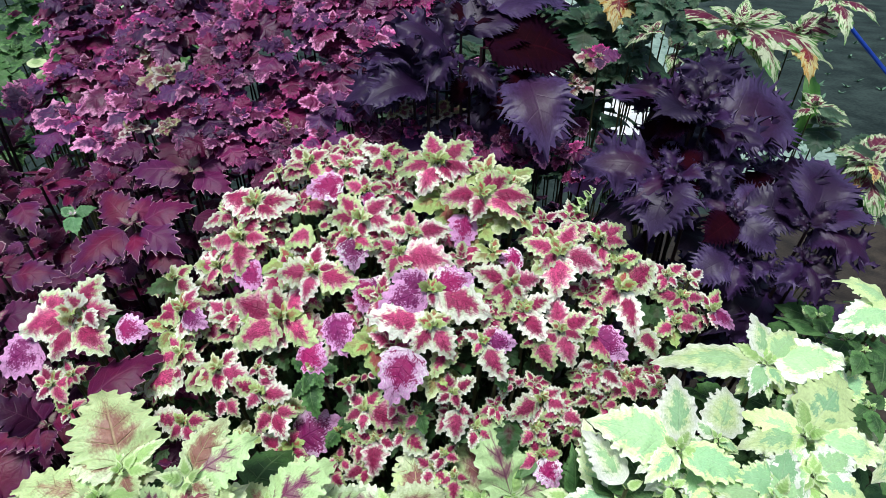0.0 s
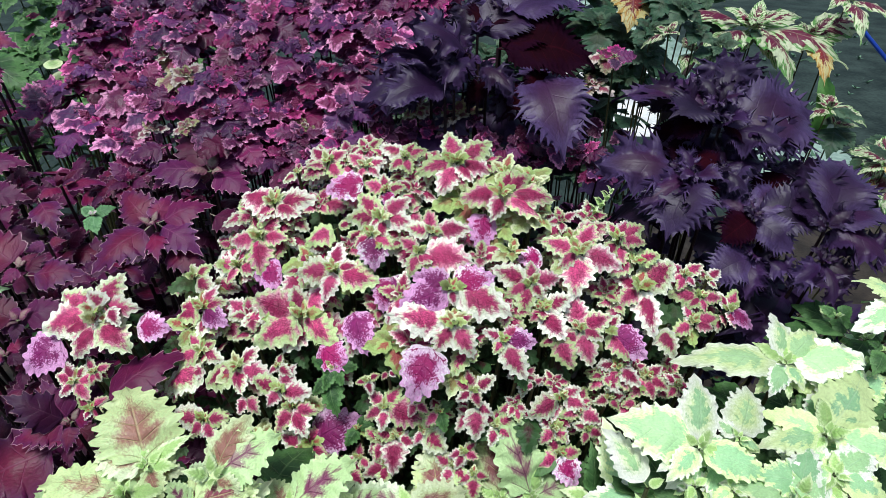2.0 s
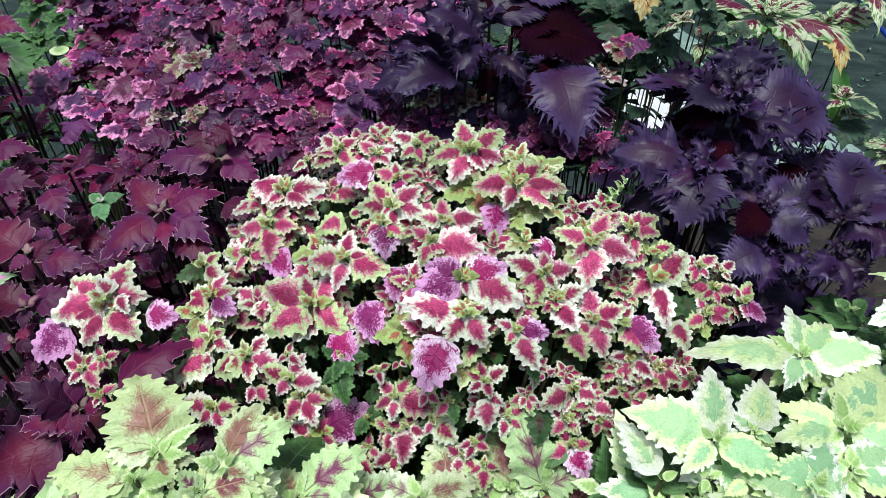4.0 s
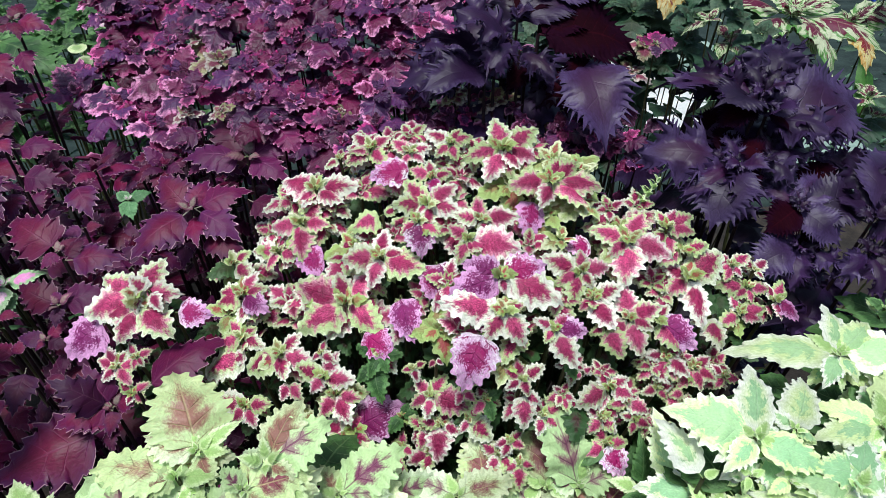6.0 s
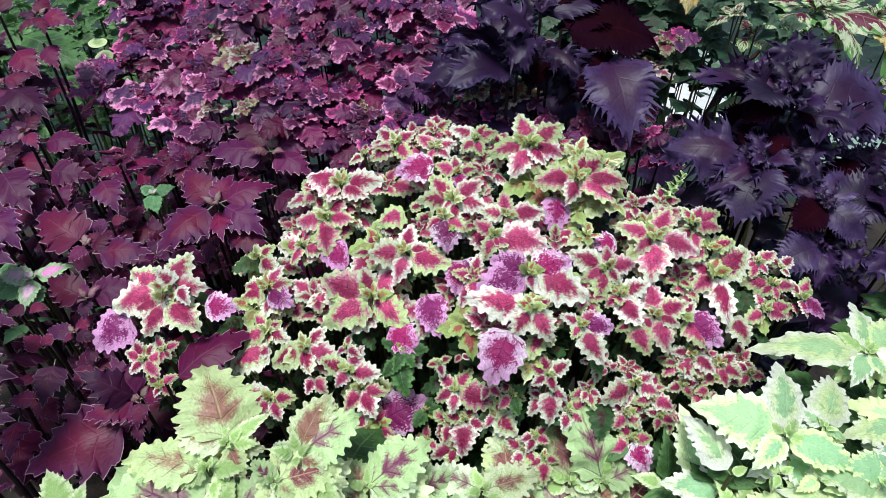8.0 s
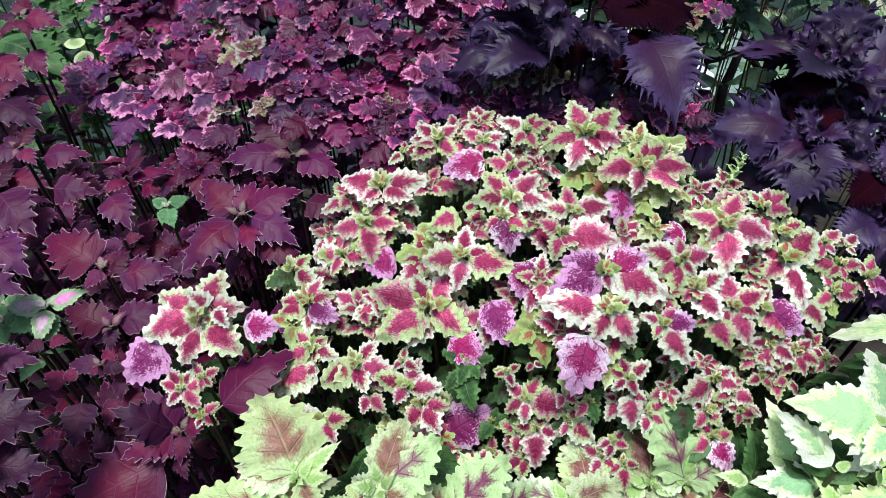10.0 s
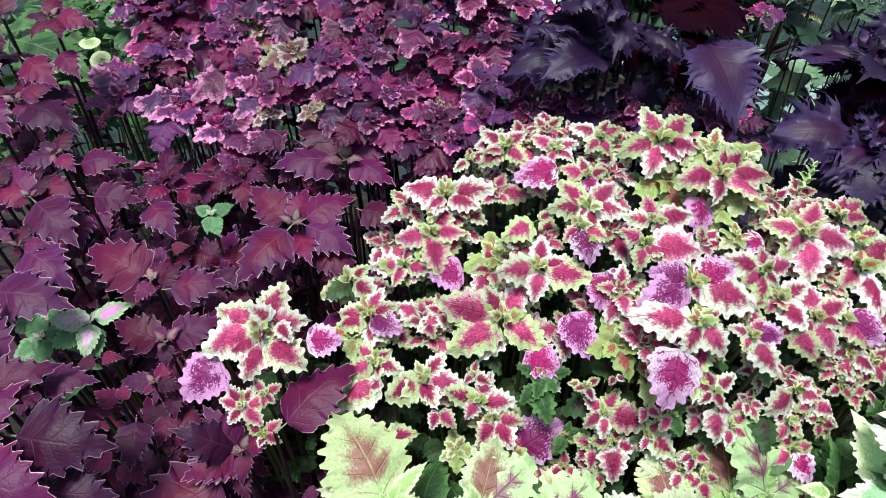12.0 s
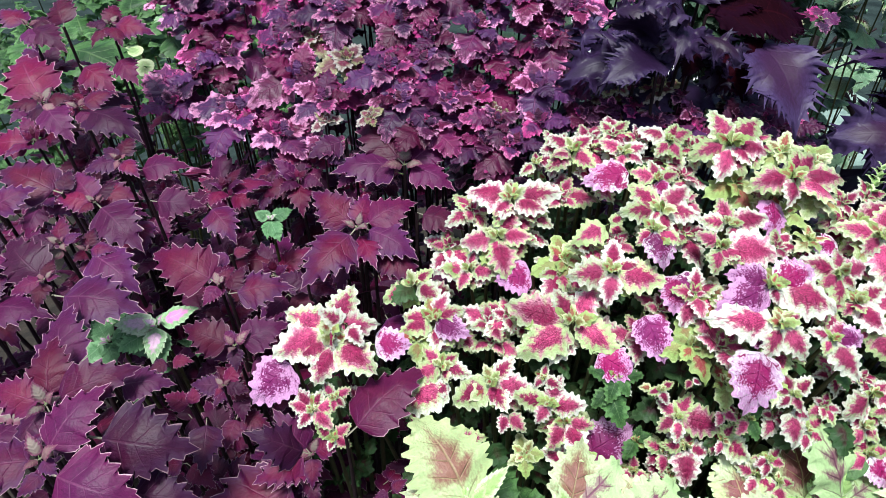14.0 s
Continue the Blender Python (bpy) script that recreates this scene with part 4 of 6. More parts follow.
skirt_a = plant("coleus", "small-leaved pink and cream coleus under the mound", 0.14, 0.64, VARIEGATED, tips="y", tip_count=7, fill=5, under=6, low=(0.045, 0.08, 0.28, 0.06, "d"), group="pink and cream coleus")
shoot(skirt_a, (0.127, 0.596, 0.658), (0.25, -1.05), (5.1, -159, -17), (3.0, 27, 6), (2.7, 144, 33), (3.7, -4, -26))
shoot(skirt_a, (0.150, 0.591, 0.640), (0.28, -1.06), (3.6, -7, -30), (2.7, -163, -11), (2.0, 32, 10))
shoot(skirt_a, (0.125, 0.562, 0.592), (0.25, -1.10), (3.3, -156, -21, "", 1.1), (3.2, 15, -6), (2.8, 130, 39), (4.8, -43, -49, "o", 1.1))
shoot(skirt_a, (0.162, 0.581, 0.616), (0.30, -1.08), (2.1, 168, 20), (2.5, -1, -26), (2.1, -113, -48), (2.0, 56, 29))
shoot(skirt_a, (0.090, 0.595, 0.682), (0.20, -1.06), (1.4, -156, -22), (1.4, 28, 10))
shoot(skirt_a, (0.191, 0.603, 0.650), (0.34, -1.04), (2.4, -162, -9), (2.0, -33, -47), (2.5, 20, -6))
shoot(skirt_a, (0.230, 0.608, 0.638), (0.40, -1.04), (2.4, -163, -4), (2.6, -45, -51))
shoot(skirt_a, (0.068, 0.593, 0.703), (0.17, -1.06), (1.8, 27, 10, "n"), (2.5, -49, -48, "n"))
shoot(skirt_a, (0.285, 0.626, 0.590), (0.47, -1.01), (3.6, -153, -11, "n"), (3.3, 0, -33, "n"))
shoot(skirt_a, (0.044, 0.573, 0.630), (0.13, -1.09), (2.7, 148, 27), (2.9, 28, 13), (2.7, -24, -37), (2.7, -121, -47))
shoot(skirt_a, (0.119, 0.578, 0.623), (0.24, -1.08), (3.1, 156, 26), (3.2, 29, 9), (2.9, -25, -41), (2.9, -142, -34))
whorl(skirt_a, (0.093, 0.595, 0.616), 2.8, 89)
whorl(skirt_a, (0.118, 0.610, 0.671), 2.5, 1)
whorl(skirt_a, (0.150, 0.600, 0.642), 2.7, 55)
whorl(skirt_a, (0.185, 0.620, 0.673), 3.3, 42)
whorl(skirt_a, (0.215, 0.620, 0.634), 3.2, 74)
whorl(skirt_a, (0.259, 0.640, 0.636), 2.8, 50)
whorl(skirt_a, (0.179, 0.600, 0.601), 2.9, 173)
whorl(skirt_a, (0.115, 0.590, 0.621), 3.0, 46)
whorl(skirt_a, (0.288, 0.660, 0.639), 3.3, 176)
whorl(skirt_a, (0.068, 0.590, 0.650), 2.7, 98)
whorl(skirt_a, (0.081, 0.610, 0.680), 2.7, 92)
whorl(skirt_a, (0.012, 0.590, 0.638), 2.8, 37)
whorl(skirt_a, (0.042, 0.580, 0.608), 2.7, 84)
whorl(skirt_a, (0.235, 0.650, 0.657), 2.7, 154)

skirt_b = plant("coleus", "small-leaved pink and cream coleus under the mound", -0.30, 0.70, VARIEGATED, tips="y", tip_count=7, fill=5, under=6, low=(0.045, 0.08, 0.28, 0.06, "d"), group="pink and cream coleus")
shoot(skirt_b, (-0.313, 0.673, 0.636), (-0.37, -0.95), (6.1, -170, -35, "", 1.2), (4.1, 26, 30), (5.3, -19, -6), (3.3, -91, -49))
shoot(skirt_b, (-0.246, 0.638, 0.628), (-0.28, -1.00), (3.8, 53, 38), (3.1, -143, -46), (4.6, -11, -4, "", 1.1), (4.8, 158, -2), (3.4, -17, -10))
shoot(skirt_b, (-0.228, 0.624, 0.610), (-0.25, -1.01), (4.6, -52, -40, "", 1.1), (4.2, -137, -47), (3.7, -14, -9))
shoot(skirt_b, (-0.207, 0.608, 0.555), (-0.22, -1.04), (5.1, -155, -40, "", 1.1), (7.9, 20, 22, "o", 1.1), (3.8, -55, -43))
shoot(skirt_b, (-0.363, 0.639, 0.566), (-0.44, -0.99), (6.0, 159, -12), (4.1, -4, 12), (3.4, -155, -46), (3.6, -49, -33))
shoot(skirt_b, (-0.375, 0.704, 0.639), (-0.46, -0.90), (4.8, 179, -32), (3.7, 135, 9), (2.6, 14, 27), (4.2, -26, -7))
shoot(skirt_b, (-0.365, 0.685, 0.624), (-0.44, -0.93), (7.9, -179, -32), (3.3, -173, -36))
shoot(skirt_b, (-0.413, 0.684, 0.584), (-0.51, -0.93), (3.1, 177, -32), (2.9, -16, 5), (2.4, -118, -52))
shoot(skirt_b, (-0.480, 0.703, 0.575), (-0.61, -0.90), (3.7, 134, 4), (3.8, -23, 3), (3.3, -176, -41))
shoot(skirt_b, (-0.297, 0.643, 0.609), (-0.35, -0.99), (2.8, -128, -51), (3.3, -41, -29))
shoot(skirt_b, (-0.251, 0.658, 0.652), (-0.28, -0.97), (1.8, 67, 39), (1.8, -154, -41), (2.7, -28, -20))
shoot(skirt_b, (-0.192, 0.656, 0.691), (-0.20, -0.97), (5.6, -25, -21, "o", 1.1))
shoot(skirt_b, (-0.216, 0.606, 0.551), (-0.23, -1.04), (4.2, 155, 5), (3.7, 33, 31), (3.8, -13, -9), (3.5, -111, -52), (3.7, -155, -40, "y"))
whorl(skirt_b, (-0.276, 0.619, 0.556), 2.9, 4, "y")

skirt_c = plant("coleus", "small-leaved pink and cream coleus under the mound", -0.08, 0.64, VARIEGATED, tips="y", tip_count=7, fill=5, under=6, low=(0.045, 0.08, 0.28, 0.06, "d"), group="pink and cream coleus")
shoot(skirt_c, (0.013, 0.580, 0.686), (0.09, -1.08), (2.6, 164, 13), (3.3, 24, 12), (2.4, -55, -49), (2.5, -155, -28), (2.5, 114, 40))
shoot(skirt_c, (0.016, 0.578, 0.663), (0.09, -1.08), (4.5, -83, -53, "", 1.1), (2.7, -14, -27))
shoot(skirt_c, (-0.100, 0.601, 0.634), (-0.07, -1.05), (3.0, 145, 21), (5.8, -9, -13, "", 1.1), (3.3, -98, -52), (3.1, -164, -28), (3.4, 42, 30))
shoot(skirt_c, (-0.086, 0.589, 0.592), (-0.05, -1.06), (3.1, 172, -2), (3.3, -12, -18), (5.0, -95, -53, "", 1.1), (2.4, 51, 34))
shoot(skirt_c, (-0.050, 0.579, 0.614), (-0.00, -1.08), (4.1, -23, -31, "", 1.3), (2.6, 39, 27), (2.1, -130, -46))
shoot(skirt_c, (-0.099, 0.580, 0.551), (-0.07, -1.08), (3.8, -162, -30), (3.3, -111, -52), (2.5, -8, -13))
shoot(skirt_c, (-0.140, 0.594, 0.541), (-0.13, -1.06), (2.5, -172, -24), (2.1, 76, 41), (2.3, -21, -23))
shoot(skirt_c, (0.003, 0.562, 0.595), (0.08, -1.10), (2.1, -168, -18), (2.1, 28, 17), (2.5, -125, -47), (2.2, -13, -26))
shoot(skirt_c, (0.016, 0.550, 0.568), (0.09, -1.12), (3.7, -97, -54), (2.6, -160, -24), (2.1, -5, -19))
shoot(skirt_c, (-0.167, 0.635, 0.671), (-0.17, -1.00), (3.5, 160, 3, "n"), (3.1, -1, 1, "n"), (3.4, -126, -48, "n"), (2.7, -54, -42, "n"), (2.1, 124, 30, "n"))
shoot(skirt_c, (-0.176, 0.633, 0.653), (-0.18, -1.00), (5.0, -67, -47, "n", 0.9), (3.1, -150, -40, "n"))
shoot(skirt_c, (-0.121, 0.614, 0.668), (-0.10, -1.03), (1.7, -177, -17), (1.8, 20, 17), (2.0, -68, -49))
shoot(skirt_c, (-0.093, 0.606, 0.691), (-0.06, -1.04), (1.4, -138, -43), (1.3, -21, -25))
shoot(skirt_c, (-0.029, 0.578, 0.651), (0.03, -1.08), (2.5, -144, -39), (2.8, -59, -49, "n"), (2.3, 26, 17, "n"))
shoot(skirt_c, (-0.058, 0.586, 0.658), (-0.01, -1.07), (2.2, -29, -34), (2.1, -123, -48))
shoot(skirt_c, (-0.139, 0.610, 0.584), (-0.12, -1.03), (3.0, -139, -44, "n"), (2.2, 8, 7, "n"), (1.8, 56, 37, "n"))
shoot(skirt_c, (-0.106, 0.595, 0.575), (-0.08, -1.06), (3.1, 150, 17), (3.0, 27, 22), (3.7, -12, -16), (2.8, -118, -50))
shoot(skirt_c, (-0.011, 0.555, 0.576), (0.05, -1.11), (2.8, 159, 16), (2.8, 27, 17), (2.9, -28, -37), (2.7, -133, -45))
shoot(skirt_c, (-0.154, 0.591, 0.522), (-0.15, -1.06), (3.0, 150, 14), (3.0, 19, 18), (3.1, -31, -31), (2.9, -132, -48))
whorl(skirt_c, (-0.047, 0.613, 0.674), 3.9, 162, "y")

satellite = plant("coleus", "lone pink and white coleus shoot among crimson leaves", -0.51, 0.74, VARIEGATED, tips="y", tip_count=5, fill=1, under=5, low=(0.045, 0.08, 0.25, 0.05, "d"), group="pink and cream coleus")
shoot(satellite, (-0.513, 0.713, 0.705), (-0.02, -0.84), (6.0, 53, 28, "", 1.05), (6.3, 159, 8, "", 1.05), (3.0, -86, -46, "", 1.1), (6.0, 7, -1), (8.0, -169, -18))
shoot(satellite, (-0.511, 0.703, 0.693), (-0.02, -0.86), (6.8, -28, -28, "", 1.1), (5.8, -121, -43, "", 1.1), (5.6, -164, -21))
shoot(satellite, (-0.564, 0.701, 0.662), (-0.09, -0.86), (7.2, -153, -32, "o", 1.2))
shoot(satellite, (-0.464, 0.707, 0.678), (0.05, -0.85), (5.0, 6, -6, "o", 1.2))
shoot(satellite, (-0.493, 0.710, 0.712), (0.01, -0.85), (3.4, -42, -36), (4.1, 153, 14))
shoot(satellite, (-0.542, 0.659, 0.619), (-0.06, -0.92), (3.2, 165, 3), (3.3, 132, 26), (2.7, 51, 31), (3.6, 6, 1), (3.7, -32, -30), (2.9, -139, -39), (2.0, 94, 37, "y"))
shoot(satellite, (-0.513, 0.665, 0.632), (-0.02, -0.91), (2.5, 134, 26), (2.3, 20, 10), (1.9, -32, -32), (1.9, -97, -48))
shoot(satellite, (-0.517, 0.637, 0.589), (-0.02, -0.95), (2.8, 152, 16), (2.7, 31, 20), (2.5, -17, -22), (1.8, -119, -46))

crimson_a = plant("crimson_coleus", "dark crimson coleus with large toothed pink-edged leaves", -0.86, 1.00, CRIMSON, stem=DARK_STEM, fill=1, tips="y", tip_count=3, under=7, low=(0.08, 0.12, 0.45, 0.075, ""), group="crimson coleus")
shoot(crimson_a, (-0.909, 1.054, 0.882), (0.06, -0.58), (5.8, 37, 11, "", 1.03), (10.8, -20, -21, "", 1.03), (4.7, -47, -31))
shoot(crimson_a, (-0.835, 0.976, 0.828), (0.06, -0.58), (5.2, -161, -14, "", 1.03), (4.7, 74, 23), (3.6, 147, 14), (4.2, -35, -27), (1.9, -114, -33, "y"))
shoot(crimson_a, (-0.823, 0.984, 0.805), (0.06, -0.58), (7.6, 13, -2, "", 1.06))
shoot(crimson_a, (-0.906, 0.927, 0.801), (0.06, -0.58), (11.3, 158, 9, "", 1.06), (4.1, 91, 25))
shoot(crimson_a, (-0.864, 0.924, 0.786), (0.06, -0.58), (6.8, 130, 20), (4.4, 59, 19), (6.0, 171, 2), (2.7, -143, -23), (10.2, -36, -27, "", 1.1), (1.9, 38, 11, "y"))
shoot(crimson_a, (-0.787, 0.927, 0.782), (0.06, -0.58), (7.2, -1, -10, "", 1.1))
shoot(crimson_a, (-0.715, 0.948, 0.760), (0.06, -0.58), (7.5, -44, -30, "", 1.09))
shoot(crimson_a, (-0.820, 0.942, 0.749), (0.06, -0.58), (6.1, -68, -35, "", 1.06))
shoot(crimson_a, (-0.887, 0.850, 0.765), (0.06, -0.58), (4.3, 103, 24), (4.6, 173, 1), (2.8, 33, 8), (1.6, -48, -31, "y"))
shoot(crimson_a, (-0.859, 0.854, 0.749), (0.06, -0.58), (3.6, 85, 24), (9.6, -29, -25, "", 1.06), (4.0, 5, -7))
whorl(crimson_a, (-1.001, 0.947, 0.698), 6.8, 141)
whorl(crimson_a, (-0.940, 1.036, 0.744), 8.3, 173)
whorl(crimson_a, (-0.912, 0.955, 0.684), 6.9, 15)
whorl(crimson_a, (-0.824, 1.055, 0.729), 6.8, 140)
whorl(crimson_a, (-0.810, 0.939, 0.697), 7.9, 100)

crimson_b = plant("crimson_coleus", "dark crimson coleus with large toothed pink-edged leaves", -0.81, 0.65, CRIMSON, stem=DARK_STEM, fill=1, tips="y", tip_count=3, under=7, low=(0.08, 0.12, 0.45, 0.075, ""), group="crimson coleus")
shoot(crimson_b, (-0.802, 0.599, 0.719), (0.06, -0.58), (7.6, 97, 25, "", 1.06), (6.6, 162, 7, "", 1.06), (9.2, 27, 6), (5.6, -114, -33), (7.0, -52, -30), (1.8, 30, 7, "y"), (1.2, 139, 17, "y"))
shoot(crimson_b, (-0.786, 0.541, 0.703), (0.06, -0.58), (8.6, 58, 19, "", 1.03), (7.4, -176, -6, "", 1.06), (2.5, -32, -26))
shoot(crimson_b, (-0.820, 0.652, 0.699), (0.06, -0.58), (9.6, 100, 25, "", 1.2))
shoot(crimson_b, (-0.751, 0.567, 0.702), (0.06, -0.58), (10.6, -5, -13, "", 1.25))
shoot(crimson_b, (-0.754, 0.640, 0.700), (0.06, -0.58), (6.4, 6, -6, "", 1.03))
shoot(crimson_b, (-0.779, 0.530, 0.697), (0.06, -0.58), (9.6, -14, -17, "", 1.2), (3.0, -138, -25))
shoot(crimson_b, (-0.722, 0.538, 0.644), (0.06, -0.58), (7.3, -3, -12, "", 1.15))

crimson_c = plant("crimson_coleus", "dark crimson coleus with large toothed pink-edged leaves", -1.05, 1.19, CRIMSON, stem=DARK_STEM, fill=1, tips="y", tip_count=3, under=7, low=(0.08, 0.12, 0.45, 0.075, ""), group="crimson coleus")
shoot(crimson_c, (-0.971, 1.072, 0.887), (0.06, -0.58), (12.1, 125, 21, "", 1.06), (5.4, -172, -8), (8.5, -46, -31), (3.4, 81, 24, "y"), (2.9, 131, 20, "y"), (3.4, -34, -27, "y"), (4.5, 16, 0))
shoot(crimson_c, (-1.019, 1.190, 0.975), (0.06, -0.58), (7.9, -26, -23, "", 1.06), (7.0, 149, 13, "", 1.03), (5.4, -61, -34))
shoot(crimson_c, (-0.959, 1.184, 0.972), (0.06, -0.58), (7.9, 109, 24))
shoot(crimson_c, (-0.882, 1.180, 0.975), (0.06, -0.58), (4.2, 179, -3), (6.7, -3, -12, "", 1.03), (4.9, -120, -31), (4.9, -53, -32), (4.8, 95, 25))
shoot(crimson_c, (-0.947, 1.168, 0.917), (0.06, -0.58), (8.4, -31, -26, "", 1.06))
shoot(crimson_c, (-0.885, 1.171, 0.925), (0.06, -0.58), (6.6, -44, -30))
whorl(crimson_c, (-1.259, 1.202, 0.889), 9.1, 1)
whorl(crimson_c, (-1.198, 1.056, 0.813), 8.2, 110)
whorl(crimson_c, (-1.228, 1.024, 0.756), 7.9, 130)
whorl(crimson_c, (-1.222, 1.260, 0.866), 6.8, 107)
whorl(crimson_c, (-1.178, 1.138, 0.793), 7.1, 1)
whorl(crimson_c, (-1.085, 0.965, 0.772), 6.8, 89)
whorl(crimson_c, (-1.046, 1.233, 0.887), 9.1, 105)
whorl(crimson_c, (-1.066, 1.160, 0.789), 8.2, 3)
whorl(crimson_c, (-0.996, 1.023, 0.747), 7.1, 79)
whorl(crimson_c, (-0.952, 1.173, 0.861), 6.7, 175)
whorl(crimson_c, (-0.966, 1.127, 0.766), 8.3, 2)

crimson_d = plant("crimson_coleus", "dark crimson coleus with large toothed pink-edged leaves", -1.00, 0.83, CRIMSON, stem=DARK_STEM, fill=1, tips="y", tip_count=3, under=7, low=(0.08, 0.12, 0.45, 0.075, ""), group="crimson coleus")
shoot(crimson_d, (-0.985, 0.878, 0.803), (0.06, -0.58), (6.5, 37, 11, "", 1.06))
shoot(crimson_d, (-0.885, 0.789, 0.748), (0.06, -0.58), (8.9, 140, 16, "", 1.09), (3.0, 83, 24), (1.8, 18, 1), (4.3, -162, -14), (3.9, -95, -36))
shoot(crimson_d, (-0.869, 0.768, 0.738), (0.06, -0.58), (11.1, -4, -12, "", 1.06))
whorl(crimson_d, (-1.135, 0.884, 0.741), 8.0, 166)
whorl(crimson_d, (-1.078, 0.782, 0.684), 8.7, 18)
whorl(crimson_d, (-1.037, 0.902, 0.712), 8.4, 16)
whorl(crimson_d, (-1.031, 0.833, 0.672), 9.4, 9)

crimson_e = plant("crimson_coleus", "dark crimson coleus with large toothed pink-edged leaves", -0.68, 0.78, CRIMSON, stem=DARK_STEM, fill=1, tips="y", tip_count=3, under=7, low=(0.08, 0.12, 0.45, 0.075, ""), group="crimson coleus")
shoot(crimson_e, (-0.671, 0.802, 0.717), (0.06, -0.58), (11.1, 151, 12, "", 1.04), (3.0, 54, 17), (2.1, 119, 22, "y"), (1.8, 65, 21, "y"), (3.5, -125, -30))
shoot(crimson_e, (-0.657, 0.789, 0.709), (0.06, -0.58), (8.2, 12, -3, "", 1.04), (4.4, 69, 22))
shoot(crimson_e, (-0.672, 0.875, 0.715), (0.06, -0.58), (2.7, 20, 2, "", 1.06), (3.5, -156, -17))
shoot(crimson_e, (-0.642, 0.724, 0.674), (0.06, -0.58), (7.5, 159, 8, "", 1.02), (7.1, 27, 6, "", 1.09), (3.3, -77, -36), (3.0, 126, 21))
shoot(crimson_e, (-0.630, 0.725, 0.643), (0.06, -0.58), (4.1, -17, -19, "", 1.06))
shoot(crimson_e, (-0.658, 0.695, 0.633), (0.06, -0.58), (4.2, 176, -1), (1.9, -130, -28), (3.8, 52, 17), (3.4, -7, -14))
shoot(crimson_e, (-0.645, 0.707, 0.605), (0.06, -0.58), (3.8, -75, -36, "", 1.06))
shoot(crimson_e, (-0.678, 0.666, 0.606), (0.06, -0.58), (6.4, -89, -36, "", 1.06))
shoot(crimson_e, (-0.697, 0.676, 0.617), (0.06, -0.58), (4.1, 158, 9, "", 1.06), (2.9, 90, 24))
shoot(crimson_e, (-0.653, 0.696, 0.574), (0.06, -0.58), (4.5, -107, -34, "", 1.06), (4.6, -15, -18, "", 1.06))
shoot(crimson_e, (-0.720, 0.706, 0.670), (0.06, -0.58), (2.8, 2, -9, "", 1.06), (2.9, -157, -16, "", 1.03))
shoot(crimson_e, (-0.709, 0.640, 0.553), (0.06, -0.58), (4.2, -176, -6), (4.8, -30, -25, "", 1.06))

crimson_f = plant("crimson_coleus", "dark crimson coleus with large toothed pink-edged leaves", -1.18, 0.86, CRIMSON, stem=DARK_STEM, fill=1, tips="y", tip_count=3, under=5, low=(0.08, 0.12, 0.45, 0.075, ""), group="crimson coleus")
whorl(crimson_f, (-1.100, 0.720, 0.550), 8.0, 96)
whorl(crimson_f, (-1.180, 0.850, 0.620), 7.8, 11)
whorl(crimson_f, (-1.220, 0.980, 0.680), 7.7, 63)
whorl(crimson_f, (-1.120, 0.960, 0.600), 9.1, 129)
whorl(crimson_f, (-1.280, 1.100, 0.720), 7.9, 164)
whorl(crimson_f, (-1.160, 0.700, 0.450), 8.4, 126)
whorl(crimson_f, (-1.300, 0.920, 0.560), 8.6, 103)
whorl(crimson_f, (-1.220, 0.800, 0.480), 7.7, 59)
whorl(crimson_f, (-1.080, 0.860, 0.520), 9.0, 179)

crimsonb_a = plant("crimson_coleus", "crimson coleus with toothed leaves beside the pink mound", -0.58, 0.71, CRIMSON, stem=DARK_STEM, fill=1, tips="y", tip_count=3, under=7, low=(0.08, 0.12, 0.45, 0.075, ""), group="crimson coleus")
shoot(crimsonb_a, (-0.499, 0.626, 0.603), (0.06, -0.58), (13.0, 41, 12, "", 0.9))
shoot(crimsonb_a, (-0.556, 0.620, 0.541), (0.06, -0.58), (16.1, -157, -20), (3.9, -58, -26))
shoot(crimsonb_a, (-0.547, 0.630, 0.568), (0.06, -0.58), (8.7, -172, 38), (7.1, 146, 41), (4.4, 14, 17), (4.0, -84, -42), (7.2, -155, -4))
shoot(crimsonb_a, (-0.449, 0.591, 0.537), (0.06, -0.58), (2.5, 30, 7), (2.4, -156, -17))
whorl(crimsonb_a, (-0.695, 0.807, 0.522), 6.6, 107)
whorl(crimsonb_a, (-0.689, 0.722, 0.486), 6.7, 34)
whorl(crimsonb_a, (-0.670, 0.647, 0.490), 7.6, 84)

crimsonb_b = plant("crimson_coleus", "crimson coleus with toothed leaves beside the pink mound", -0.53, 0.97, CRIMSON, stem=DARK_STEM, fill=1, tips="y", tip_count=3, under=7, low=(0.08, 0.12, 0.45, 0.075, ""), group="crimson coleus")
shoot(crimsonb_b, (-0.413, 0.955, 0.808), (0.06, -0.58), (11.5, 127, 21, "", 1.06), (8.0, -20, -20, "", 1.07), (10.6, -179, -4), (9.3, 35, 10))
shoot(crimsonb_b, (-0.484, 0.863, 0.759), (0.06, -0.58), (9.0, 140, 17, "", 1.04), (10.9, -135, -26, "", 1.04), (5.9, 77, 23))
shoot(crimsonb_b, (-0.477, 0.863, 0.760), (0.06, -0.58), (8.8, -22, -22, "", 1.06), (8.7, 31, 8))
shoot(crimsonb_b, (-0.398, 0.884, 0.766), (0.06, -0.58), (6.9, -15, -18, "", 1.09))
shoot(crimsonb_b, (-0.463, 0.850, 0.728), (0.06, -0.58), (8.1, -26, -24, "", 1.06), (5.3, -159, -15))
shoot(crimsonb_b, (-0.502, 1.005, 0.832), (0.06, -0.58), (6.2, -156, -17, "", 1.09))
